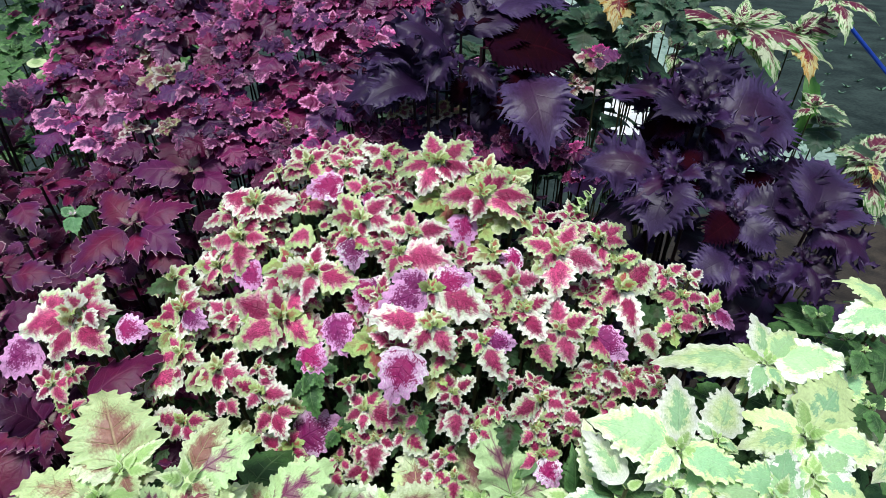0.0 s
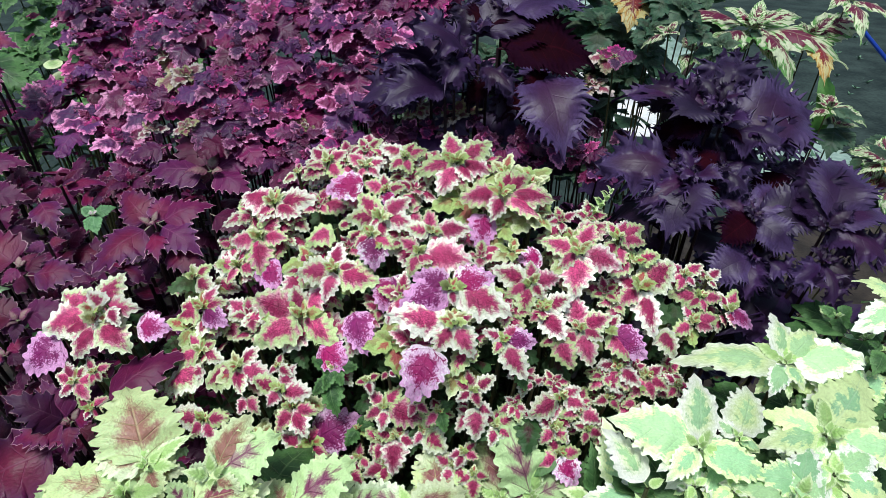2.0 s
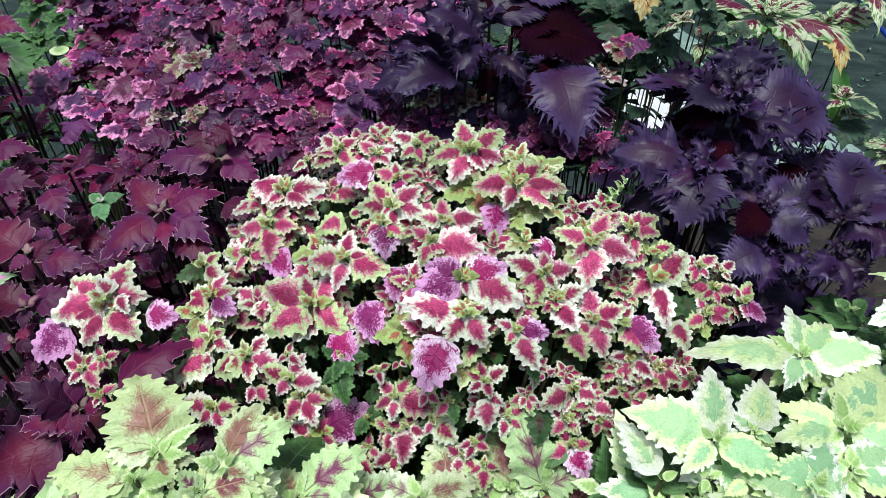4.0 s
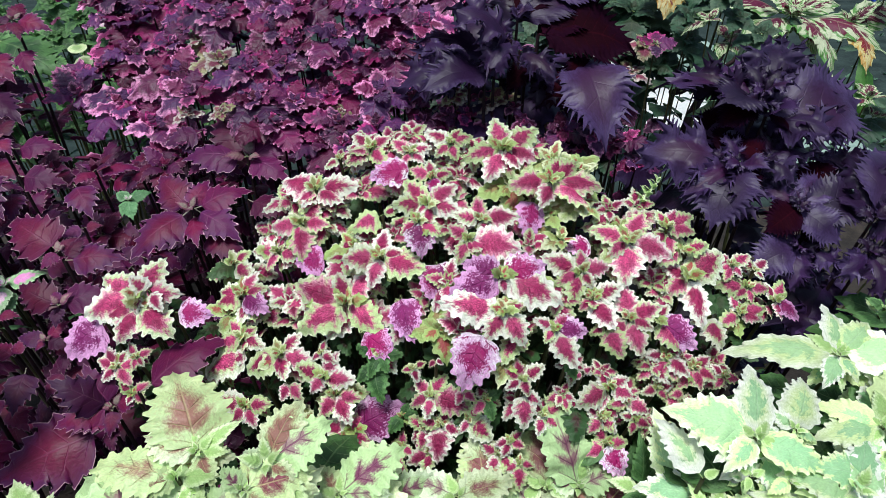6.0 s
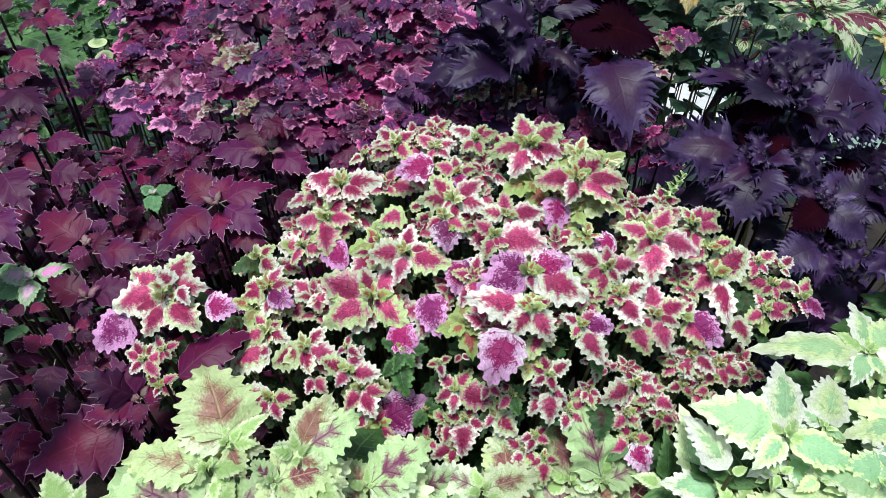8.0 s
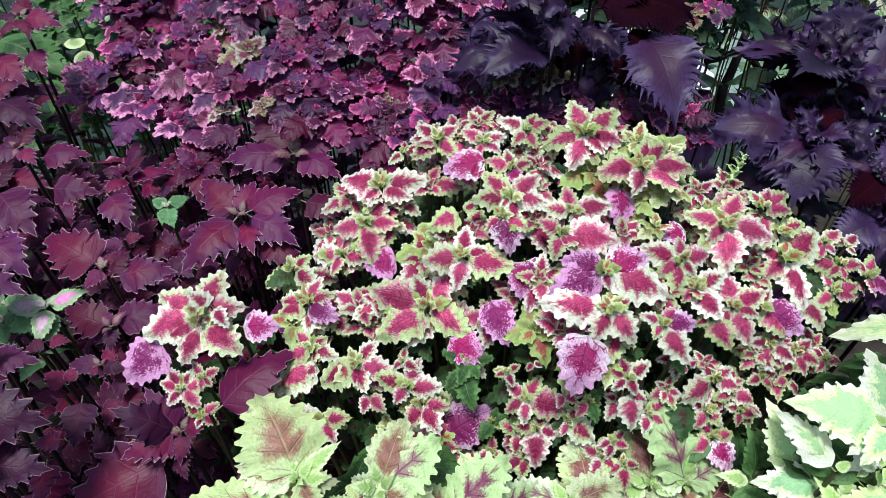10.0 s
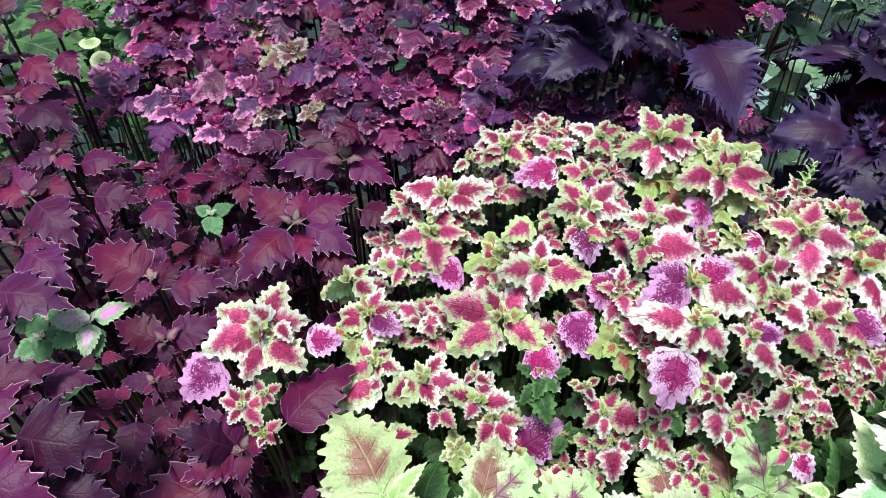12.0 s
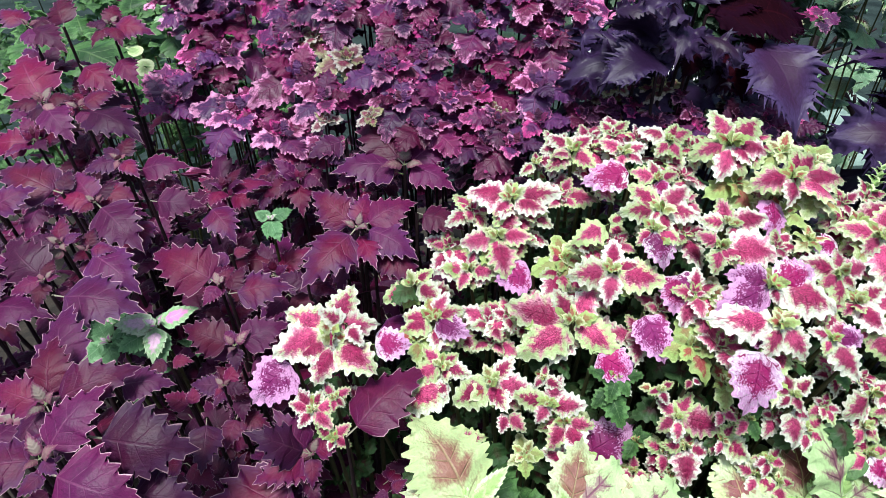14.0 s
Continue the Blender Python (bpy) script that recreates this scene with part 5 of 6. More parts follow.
shoot(crimsonb_b, (-0.559, 0.828, 0.690), (0.06, -0.58), (4.3, 162, 7, "", 1.06), (4.8, -15, -18))
shoot(crimsonb_b, (-0.489, 0.977, 0.793), (0.06, -0.58), (6.4, -13, -17), (4.0, -136, -26))
shoot(crimsonb_b, (-0.304, 0.812, 0.624), (0.06, -0.58), (4.7, -43, -30, "", 1.06), (4.9, -143, -23, "", 1.06))
shoot(crimsonb_b, (-0.593, 0.841, 0.663), (0.06, -0.58), (4.6, -138, -25), (5.6, -34, -27))
whorl(crimsonb_b, (-0.727, 1.072, 0.707), 8.7, 18)
whorl(crimsonb_b, (-0.698, 0.942, 0.661), 8.4, 9)
whorl(crimsonb_b, (-0.701, 0.877, 0.598), 7.2, 148)
whorl(crimsonb_b, (-0.622, 1.098, 0.705), 7.5, 140)
whorl(crimsonb_b, (-0.634, 0.929, 0.635), 9.4, 177)
whorl(crimsonb_b, (-0.485, 1.019, 0.735), 7.2, 140)
whorl(crimsonb_b, (-0.515, 0.907, 0.688), 6.9, 168)
whorl(crimsonb_b, (-0.587, 1.012, 0.764), 6.5, 108)
whorl(crimsonb_b, (-0.699, 0.991, 0.764), 6.7, 113)
whorl(crimsonb_b, (-0.612, 1.071, 0.756), 6.7, 24)
whorl(crimsonb_b, (-0.552, 1.051, 0.716), 6.5, 92)
whorl(crimsonb_b, (-0.663, 1.080, 0.715), 6.4, 178)
whorl(crimsonb_b, (-0.566, 1.040, 0.773), 6.5, 62)
whorl(crimsonb_b, (-0.636, 1.017, 0.747), 5.6, 173)

magenta_a = plant("magenta_coleus", "magenta coleus with frilled bright pink leaf margins", -0.69, 1.41, MAGENTA, under=6, thick=0.004, stem=DARK_STEM, low=(0.06, 0.06, 0.5, 0.08, ""), group="magenta coleus")
whorl(magenta_a, (-0.773, 1.391, 0.930), 10.3, 133)
whorl(magenta_a, (-0.605, 1.298, 0.955), 7.7, 166)
whorl(magenta_a, (-0.708, 1.360, 0.971), 8.3, 156)
whorl(magenta_a, (-0.746, 1.309, 0.886), 9.9, 173)
whorl(magenta_a, (-0.843, 1.224, 0.821), 9.6, 104)
whorl(magenta_a, (-0.792, 1.264, 0.864), 7.2, 78)
whorl(magenta_a, (-0.717, 1.449, 1.024), 8.3, 60)
whorl(magenta_a, (-0.611, 1.371, 1.027), 7.8, 125)
whorl(magenta_a, (-0.615, 1.362, 0.999), 7.9, 126)
whorl(magenta_a, (-0.668, 1.485, 0.964), 7.9, 63)
whorl(magenta_a, (-0.556, 1.397, 0.976), 7.4, 160)

magenta_b = plant("magenta_coleus", "magenta coleus with frilled bright pink leaf margins", -0.63, 1.14, MAGENTA, under=6, thick=0.004, stem=DARK_STEM, low=(0.06, 0.06, 0.5, 0.08, ""), group="magenta coleus")
whorl(magenta_b, (-0.584, 1.146, 0.888), 9.4, 29)
whorl(magenta_b, (-0.613, 1.216, 0.927), 6.8, 141)
whorl(magenta_b, (-0.689, 1.123, 0.837), 9.0, 171)
whorl(magenta_b, (-0.535, 1.066, 0.876), 6.9, 136)
whorl(magenta_b, (-0.615, 1.079, 0.811), 9.2, 169)
whorl(magenta_b, (-0.650, 1.116, 0.833), 6.4, 165)
whorl(magenta_b, (-0.535, 0.998, 0.819), 4.4, 56)
whorl(magenta_b, (-0.534, 1.031, 0.852), 2.8, 20, "h")
whorl(magenta_b, (-0.462, 1.006, 0.867), 2.4, 20, "h")

magenta_c = plant("magenta_coleus", "magenta coleus with frilled bright pink leaf margins", -0.83, 1.55, MAGENTA, under=6, thick=0.004, stem=DARK_STEM, low=(0.06, 0.06, 0.5, 0.08, ""), group="magenta coleus")
whorl(magenta_c, (-0.828, 1.441, 0.943), 8.6, 22)
whorl(magenta_c, (-0.866, 1.506, 1.022), 8.6, 81)
whorl(magenta_c, (-0.880, 1.494, 0.960), 8.7, 81)
whorl(magenta_c, (-0.823, 1.460, 0.983), 8.5, 177)
whorl(magenta_c, (-0.865, 1.584, 0.947), 8.5, 115)
whorl(magenta_c, (-0.787, 1.526, 0.961), 8.2, 101)

magenta_d = plant("magenta_coleus", "magenta coleus with frilled bright pink leaf margins", -0.18, 1.28, MAGENTA, under=6, thick=0.004, stem=DARK_STEM, low=(0.06, 0.06, 0.5, 0.08, ""), group="magenta coleus")
whorl(magenta_d, (-0.160, 1.165, 0.979), 6.9, 24)
whorl(magenta_d, (-0.257, 1.183, 0.996), 7.0, 122)
whorl(magenta_d, (-0.196, 1.159, 1.002), 7.0, 169)
whorl(magenta_d, (-0.294, 1.252, 1.011), 7.3, 75)
whorl(magenta_d, (-0.229, 1.264, 1.046), 7.2, 129)
whorl(magenta_d, (-0.252, 1.233, 1.019), 7.2, 117)
whorl(magenta_d, (-0.195, 1.242, 1.027), 7.2, 24)
whorl(magenta_d, (-0.141, 1.252, 1.058), 7.2, 6)
whorl(magenta_d, (-0.133, 1.230, 1.016), 7.2, 106)
whorl(magenta_d, (-0.077, 1.231, 1.028), 7.0, 149)
whorl(magenta_d, (-0.038, 1.247, 1.050), 7.2, 17)
whorl(magenta_d, (-0.025, 1.231, 1.017), 7.2, 172)
whorl(magenta_d, (-0.224, 1.285, 0.998), 6.9, 111)
whorl(magenta_d, (-0.172, 1.272, 0.984), 6.9, 148)
whorl(magenta_d, (-0.130, 1.120, 0.986), 7.2, 30)
whorl(magenta_d, (-0.171, 1.150, 0.971), 6.8, 75)

magenta_e = plant("magenta_coleus", "magenta coleus with frilled bright pink leaf margins", -0.45, 1.31, MAGENTA, under=6, thick=0.004, stem=DARK_STEM, low=(0.06, 0.06, 0.5, 0.08, ""), group="magenta coleus")
whorl(magenta_e, (-0.515, 1.231, 0.970), 8.1, 83)
whorl(magenta_e, (-0.478, 1.267, 0.971), 6.6, 20)
whorl(magenta_e, (-0.404, 1.190, 0.963), 8.1, 44)
whorl(magenta_e, (-0.558, 1.286, 0.990), 7.7, 38)
whorl(magenta_e, (-0.359, 1.202, 1.000), 7.2, 173)
whorl(magenta_e, (-0.420, 1.173, 0.936), 7.2, 10)
whorl(magenta_e, (-0.519, 1.227, 0.935), 6.6, 152)
whorl(magenta_e, (-0.558, 1.217, 0.934), 5.4, 20, "h")
whorl(magenta_e, (-0.501, 1.146, 0.913), 6.3, 20, "h")
whorl(magenta_e, (-0.527, 1.313, 1.000), 7.7, 104)
whorl(magenta_e, (-0.474, 1.308, 1.049), 7.4, 120)
whorl(magenta_e, (-0.466, 1.292, 1.004), 7.5, 143)
whorl(magenta_e, (-0.399, 1.262, 1.003), 7.3, 123)
whorl(magenta_e, (-0.337, 1.287, 1.046), 7.3, 95)
whorl(magenta_e, (-0.337, 1.242, 1.006), 7.2, 85)
whorl(magenta_e, (-0.413, 1.344, 0.974), 7.3, 164)
whorl(magenta_e, (-0.355, 1.309, 0.978), 7.0, 89)

magenta_f = plant("magenta_coleus", "magenta coleus with frilled bright pink leaf margins", -0.28, 1.11, MAGENTA, under=6, thick=0.004, stem=DARK_STEM, low=(0.06, 0.06, 0.5, 0.08, ""), group="magenta coleus")
whorl(magenta_f, (-0.358, 1.151, 0.944), 7.8, 103)
whorl(magenta_f, (-0.281, 1.136, 0.960), 7.8, 164)
whorl(magenta_f, (-0.430, 1.093, 0.911), 7.7, 11)
whorl(magenta_f, (-0.384, 1.104, 0.915), 7.7, 108)
whorl(magenta_f, (-0.266, 1.098, 0.923), 7.9, 55)
whorl(magenta_f, (-0.214, 1.107, 0.911), 7.7, 86)
whorl(magenta_f, (-0.174, 1.107, 0.944), 6.9, 86)
whorl(magenta_f, (-0.412, 1.042, 0.874), 7.2, 139)
whorl(magenta_f, (-0.344, 1.035, 0.874), 7.8, 134)
whorl(magenta_f, (-0.291, 1.072, 0.873), 7.5, 154)
whorl(magenta_f, (-0.201, 1.045, 0.892), 6.4, 61)
whorl(magenta_f, (-0.287, 0.984, 0.823), 7.0, 31)
whorl(magenta_f, (-0.249, 0.972, 0.824), 7.4, 26)
whorl(magenta_f, (-0.202, 1.003, 0.848), 6.2, 8)
whorl(magenta_f, (-0.372, 1.002, 0.847), 6.6, 42)
whorl(magenta_f, (-0.431, 1.078, 0.890), 5.3, 148)
whorl(magenta_f, (-0.268, 1.003, 0.851), 5.2, 164)
whorl(magenta_f, (-0.264, 1.029, 0.859), 3.3, 20, "h")
whorl(magenta_f, (-0.129, 1.028, 0.844), 5.3, 2)
whorl(magenta_f, (-0.144, 1.057, 0.886), 3.9, 140)
whorl(magenta_f, (-0.314, 1.056, 0.832), 6.5, 116)
whorl(magenta_f, (-0.308, 1.097, 0.870), 6.6, 60)
whorl(magenta_f, (-0.354, 1.060, 0.836), 6.2, 53)

magenta_g = plant("magenta_coleus", "magenta coleus with frilled bright pink leaf margins", 0.05, 1.11, MAGENTA, under=6, thick=0.004, stem=DARK_STEM, low=(0.06, 0.06, 0.5, 0.08, ""), group="magenta coleus")
whorl(magenta_g, (-0.073, 1.052, 0.885), 3.1, 20, "h")
whorl(magenta_g, (-0.083, 1.033, 0.855), 3.2, 95)
whorl(magenta_g, (-0.012, 1.016, 0.835), 4.5, 49)
whorl(magenta_g, (-0.051, 1.035, 0.860), 3.2, 168)
whorl(magenta_g, (0.026, 1.038, 0.869), 2.6, 44)
whorl(magenta_g, (-0.103, 1.017, 0.829), 3.2, 48)
whorl(magenta_g, (0.047, 1.020, 0.845), 2.8, 27)
whorl(magenta_g, (0.296, 1.244, 0.926), 4.4, 177, "h")
whorl(magenta_g, (0.263, 1.215, 0.879), 5.0, 52, "h")
whorl(magenta_g, (0.138, 1.083, 0.836), 3.9, 30, "h")
whorl(magenta_g, (-0.047, 1.105, 0.856), 3.0, 30, "h")
whorl(magenta_g, (-0.023, 1.088, 0.863), 5.3, 109)
whorl(magenta_g, (-0.043, 1.064, 0.840), 5.0, 108)
whorl(magenta_g, (0.047, 1.040, 0.818), 5.0, 133)
whorl(magenta_g, (0.116, 1.024, 0.804), 5.0, 21)
whorl(magenta_g, (0.216, 1.032, 0.812), 5.0, 136)
whorl(magenta_g, (-0.093, 1.056, 0.833), 3.8, 54)
whorl(magenta_g, (0.243, 1.000, 0.783), 4.3, 96)
whorl(magenta_g, (0.166, 1.040, 0.819), 4.4, 95)
whorl(magenta_g, (-0.004, 1.050, 0.874), 4.6, 20, "h")
whorl(magenta_g, (0.106, 1.000, 0.846), 4.8, 55)
whorl(magenta_g, (0.166, 1.010, 0.830), 4.4, 5)
whorl(magenta_g, (-0.067, 1.080, 0.856), 4.8, 10, "h")
whorl(magenta_g, (-0.005, 1.060, 0.847), 4.6, 60)
whorl(magenta_g, (0.041, 1.020, 0.827), 4.4, 30)
whorl(magenta_g, (-0.044, 1.020, 0.830), 4.6, 75, "h")
whorl(magenta_g, (0.078, 1.100, 0.844), 4.6, 20, "h")
whorl(magenta_g, (0.091, 1.000, 0.813), 4.4, 50)

perilla = plant("purple_perilla", "blackish purple plant with large fringed leaves", 0.06, 1.12, PERILLA, stem=DARK_STEM, under=3, fill=0, toss=0.35, thick=0.006, low=(0.1, 0.05, 0.3, 0.05, ""), group="purple perilla")
shoot(perilla, (-0.048, 1.037, 0.927), (0.00, -0.58), (12.4, 141, 14, "", 0.6), (11.8, -176, -9, "", 0.95), (8.3, -153, -21, "", 0.6), (3.4, -10, -12, "", 0.9))
shoot(perilla, (0.007, 1.067, 0.966), (0.00, -0.58), (9.1, 150, 10, "", 1.1), (7.4, -160, -18, "", 0.8), (7.5, -121, -32), (3.8, -15, -15, "", 0.7), (7.4, 105, 24))
shoot(perilla, (0.046, 1.051, 0.935), (0.00, -0.58), (6.3, -40, -27, "", 0.7), (5.7, -127, -31, "r", 0.7))
shoot(perilla, (0.134, 1.064, 0.951), (0.00, -0.58), (16.3, -76, -35, "", 0.8), (9.0, -101, -35, "r", 0.6))
shoot(perilla, (0.065, 1.081, 0.979), (0.00, -0.58), (15.6, 1, -6, "r", 0.8), (10.6, 29, 9, "r"))
shoot(perilla, (0.031, 1.097, 0.999), (0.00, -0.58), (9.3, 103, 24, "", 1.1), (14.0, 43, 15, "", 1.1), (8.3, 62, 21, "r"))
shoot(perilla, (0.099, 1.079, 0.927), (0.00, -0.58), (8.8, -116, -34), (8.9, -82, -36, "r"))
shoot(perilla, (0.074, 1.130, 1.028), (0.00, -0.58), (9.5, 115, 22, "", 1.2), (9.6, 47, 17, "", 1.2), (14.7, 18, 4))
shoot(perilla, (0.148, 1.065, 0.835), (0.00, -0.58), (7.1, -124, -32, "r"), (5.7, -57, -32), (8.1, -1, -7))
shoot(perilla, (-0.024, 1.020, 0.950), (0.00, 0.10), (10.5, -166, 23, "", 0.62))
shoot(perilla, (-0.009, 1.020, 0.926), (0.00, -0.58), (12.5, -153, 0, "", 0.7))
shoot(perilla, (0.016, 1.030, 0.981), (0.00, -0.58), (11.0, -158, 28, "", 0.9), (8.5, -117, -23, "", 0.9))
shoot(perilla, (0.031, 1.030, 0.964), (0.00, -0.58), (8.0, -46, -21, "", 0.8))

perillb = plant("purple_perilla", "broad blackish purple plant with deeply fringed leaves", 0.43, 0.94, PERILLA, stem=DARK_STEM, under=5, fill=1, toss=0.35, thick=0.006, low=(0.1, 0.04, 0.4, 0.06, ""), group="purple perilla")
shoot(perillb, (0.390, 0.944, 0.902), (0.00, -0.66), (13.9, 157, 8, "", 0.75), (12.5, 141, 16, "", 0.7), (10.5, 115, 25, "", 0.7), (7.3, 103, 27, "", 0.7), (6.3, -159, -20, "r"))
shoot(perillb, (0.403, 0.960, 0.924), (0.00, -0.66), (11.5, 69, 26, "", 0.95), (12.5, 50, 21, "", 0.7), (4.8, 99, 27, "", 0.7))
shoot(perillb, (0.403, 0.934, 0.897), (0.00, -0.66), (15.3, 10, 0, "", 0.95), (12.8, -6, -11, "", 0.7), (12.3, 32, 13, "", 0.8), (5.1, -28, -24, "r"))
shoot(perillb, (0.352, 0.909, 0.834), (0.00, -0.66), (12.9, 172, -2, "", 1.05), (6.4, 91, 28, "r", 0.8), (4.5, -145, -27))
shoot(perillb, (0.366, 0.899, 0.831), (0.00, -0.66), (11.2, -128, -34, "", 0.95), (10.4, -156, -22, "", 0.7), (5.3, -84, -39, "r"), (9.3, -105, -38))
shoot(perillb, (0.398, 0.893, 0.839), (0.00, -0.66), (8.6, 15, 3, "", 0.9), (5.6, 68, 26, "", 0.9), (5.5, -29, -25), (4.3, 132, 20, "r"))
shoot(perillb, (0.446, 0.848, 0.783), (0.00, -0.66), (10.8, 9, -1, "", 0.9), (7.3, -41, -30, "", 0.9), (7.8, 43, 18, "", 0.8), (5.3, 143, 16, "", 0.9), (6.2, -154, -23, "r"))
shoot(perillb, (0.545, 0.823, 0.780), (0.00, -0.66), (14.0, 62, 24, "", 0.8), (9.9, 18, 5, "", 0.95), (9.9, -22, -21), (12.2, 92, 28, "", 0.8), (5.9, 139, 17))
shoot(perillb, (0.450, 0.820, 0.731), (0.00, -0.66), (7.7, -165, -17), (7.6, -22, -21, "", 0.9), (4.6, 29, 11, "r"), (6.8, -118, -36))
shoot(perillb, (0.541, 0.798, 0.735), (0.00, -0.66), (6.6, -84, -39, "", 0.9), (6.1, -153, -23), (5.7, -29, -25))
shoot(perillb, (0.372, 0.976, 0.859), (0.00, -0.66), (7.0, -115, -37, "r"), (5.0, 150, 12, "r"), (5.3, -63, -36, "r"))
shoot(perillb, (0.502, 0.927, 0.826), (0.00, -0.66), (5.7, -59, -36), (5.4, 3, -5), (6.6, -115, -37, "r"))
shoot(perillb, (0.550, 0.868, 0.637), (0.00, -0.66), (13.1, -146, -18, "", 1.2), (11.0, -128, -27, "", 1.1))

striped = plant("striped_coleus", "tall coleus with narrow green cream and maroon leaves", 0.68, 1.30, STRIPED, under=1, thick=0.0035, low=(0.1, 0.03, 0.2, 0.05, "n"))
shoot(striped, (0.865, 1.190, 0.742), (0.00, -0.38), (7.0, 161, 1, "", 0.9), (11.0, 36, 7), (9.7, -137, -20, "", 0.9), (8.1, -87, -26), (8.6, -155, -15, "n"), (9.2, 59, 12, "n"))
shoot(striped, (0.784, 1.236, 0.790), (0.00, -0.38), (6.0, 103, 14, "n"), (5.7, 2, -5, "", 0.8), (9.2, -123, -23, "n"), (6.4, -77, -26, "n"), (7.4, 52, 11, "n"))
shoot(striped, (0.899, 1.144, 0.669), (0.00, -0.38), (4.6, 136, 9), (6.1, -95, -26), (8.7, -139, -20), (7.8, -171, -9, "n"))
shoot(striped, (0.603, 1.322, 0.973), (0.00, -0.38), (17.9, 163, 0, "", 0.9), (19.0, -36, -18, "", 0.85), (19.0, -142, -19, "", 0.9), (19.0, -85, -26, "", 0.8), (8.6, 112, 14), (7.0, -71, -25), (13.2, 22, 2))
shoot(striped, (0.705, 1.293, 0.958), (0.00, -0.38), (14.3, -97, -26, "h", 0.8), (6.6, 23, 2), (15.2, 27, 4))
shoot(striped, (0.779, 1.324, 1.024), (0.00, -0.38), (13.7, -103, -26, "", 0.7), (10.1, -51, -22, "", 0.8), (6.1, -152, -16))
shoot(striped, (0.766, 1.256, 0.831), (0.00, -0.38), (8.3, -47, -21), (4.2, 101, 15))
shoot(striped, (0.863, 1.179, 0.722), (0.00, -0.38), (12.2, -145, -18, "h"), (14.3, -105, -26, "", 0.9), (4.1, 156, 3), (7.9, 33, 6))
shoot(striped, (0.899, 1.174, 0.719), (0.00, -0.38), (9.2, 112, 13), (6.6, -74, -26))
shoot(striped, (0.592, 1.290, 0.972), (0.00, -0.38), (10.2, -152, -35, "", 0.9), (9.8, -43, -50, "", 0.9), (8.9, -33, -34), (7.1, 158, 30), (5.0, -95, -30, "n"))
shoot(striped, (0.734, 1.200, 0.840), (0.00, -0.38), (7.5, -16, -17, "n"), (6.0, -150, -14), (5.5, 60, 12))
shoot(striped, (0.842, 1.130, 0.752), (0.00, -0.38), (7.8, 175, 14), (6.9, -55, -50), (6.3, -170, -18), (6.0, 100, 20, "n"), (5.2, -110, -30, "h"))
shoot(striped, (0.380, 1.456, 1.026), (0.00, -0.38), (15.2, -102, -26, "h", 1.3))
shoot(striped, (0.514, 1.383, 0.906), (0.00, -0.38), (7.3, -125, -23), (7.3, -79, -26), (6.6, 87, 15))
shoot(striped, (0.274, 1.115, 0.957), (0.00, -0.38), (3.7, 136, 9, "m"), (4.2, 13, -1, "m"), (4.5, 74, 14, "m"), (3.4, -100, -26, "m"))
shoot(striped, (0.491, 1.179, 0.890), (0.00, -0.38), (2.9, 142, 7), (4.4, -76, -26))
whorl(striped, (0.354, 1.180, 0.990), 5.2, 20, "n")
whorl(striped, (0.442, 1.200, 0.987), 4.1, 37, "n")
whorl(striped, (0.491, 1.200, 0.958), 5.4, 95, "n")
whorl(striped, (0.361, 1.200, 0.947), 5.1, 105, "n")
whorl(striped, (0.412, 1.200, 1.025), 5.0, 49, "n")
whorl(striped, (0.376, 1.160, 0.990), 4.8, 179)

white = plant("white_coleus", "bright white and pale green coleus at the bed edge", 0.43, 0.61, WHITE, fill=5, tips="y", under=8, low=(0.07, 0.03, 0.2, 0.045, "n"))
shoot(white, (0.394, 0.598, 0.716), (0.00, -0.51), (12.9, 176, -4, "", 0.65), (6.9, 86, 21), (7.0, 40, 12), (11.0, 4, -4, "", 0.9), (4.8, -132, -26), (3.7, -64, -30), (4.1, 140, 12, "y"), (3.2, 80, 21, "y"), (3.3, 36, 10, "y"))
shoot(white, (0.255, 0.489, 0.694), (0.00, -0.51), (9.4, 158, 5, "", 1.15), (8.4, 80, 21), (5.2, -143, -23), (7.8, -21, -17, "", 0.9), (3.0, -16, -14, "y"), (2.8, 43, 13, "y"), (1.4, 136, 13, "y"))
shoot(white, (0.304, 0.503, 0.691), (0.00, -0.51), (6.7, 64, 19, "", 1.3), (3.3, 135, 14), (2.5, -26, -19))
shoot(white, (0.410, 0.515, 0.684), (0.00, -0.51), (10.5, 42, 13, "", 1.05), (6.7, 158, 4), (7.6, -177, -8), (9.0, -14, -13), (4.7, 75, 20, "y"), (2.9, -145, -22, "y"), (2.7, 36, 10, "y"))
shoot(white, (0.401, 0.473, 0.669), (0.00, -0.51), (4.8, 170, -1), (6.3, 23, 5, "", 1.1), (5.7, -17, -15, "", 1.1), (7.8, -166, -13, "", 1.1), (2.6, 71, 20, "y"), (2.4, -143, -23, "y"), (1.7, -63, -30, "y"))
shoot(white, (0.200, 0.467, 0.653), (0.00, -0.51), (7.5, 118, 18, "", 0.9), (2.3, 24, 5, "y"))
shoot(white, (0.566, 0.648, 0.762), (0.00, -0.51), (6.9, 141, 11, "", 1.1), (8.3, -165, -14, "", 1.1))
shoot(white, (0.520, 0.612, 0.724), (0.00, -0.51), (2.2, 137, 13, "n"), (2.5, -30, -20, "n"), (3.8, -135, -26, "n"))
shoot(white, (0.497, 0.546, 0.696), (0.00, -0.51), (2.8, -157, -18, "n"), (2.7, 29, 8, "n"), (3.9, -93, -32, "n"))
shoot(white, (0.246, 0.461, 0.666), (0.00, -0.51), (2.0, 142, 11, "y"), (1.8, 23, 5, "y"), (2.0, -133, -26, "y"))
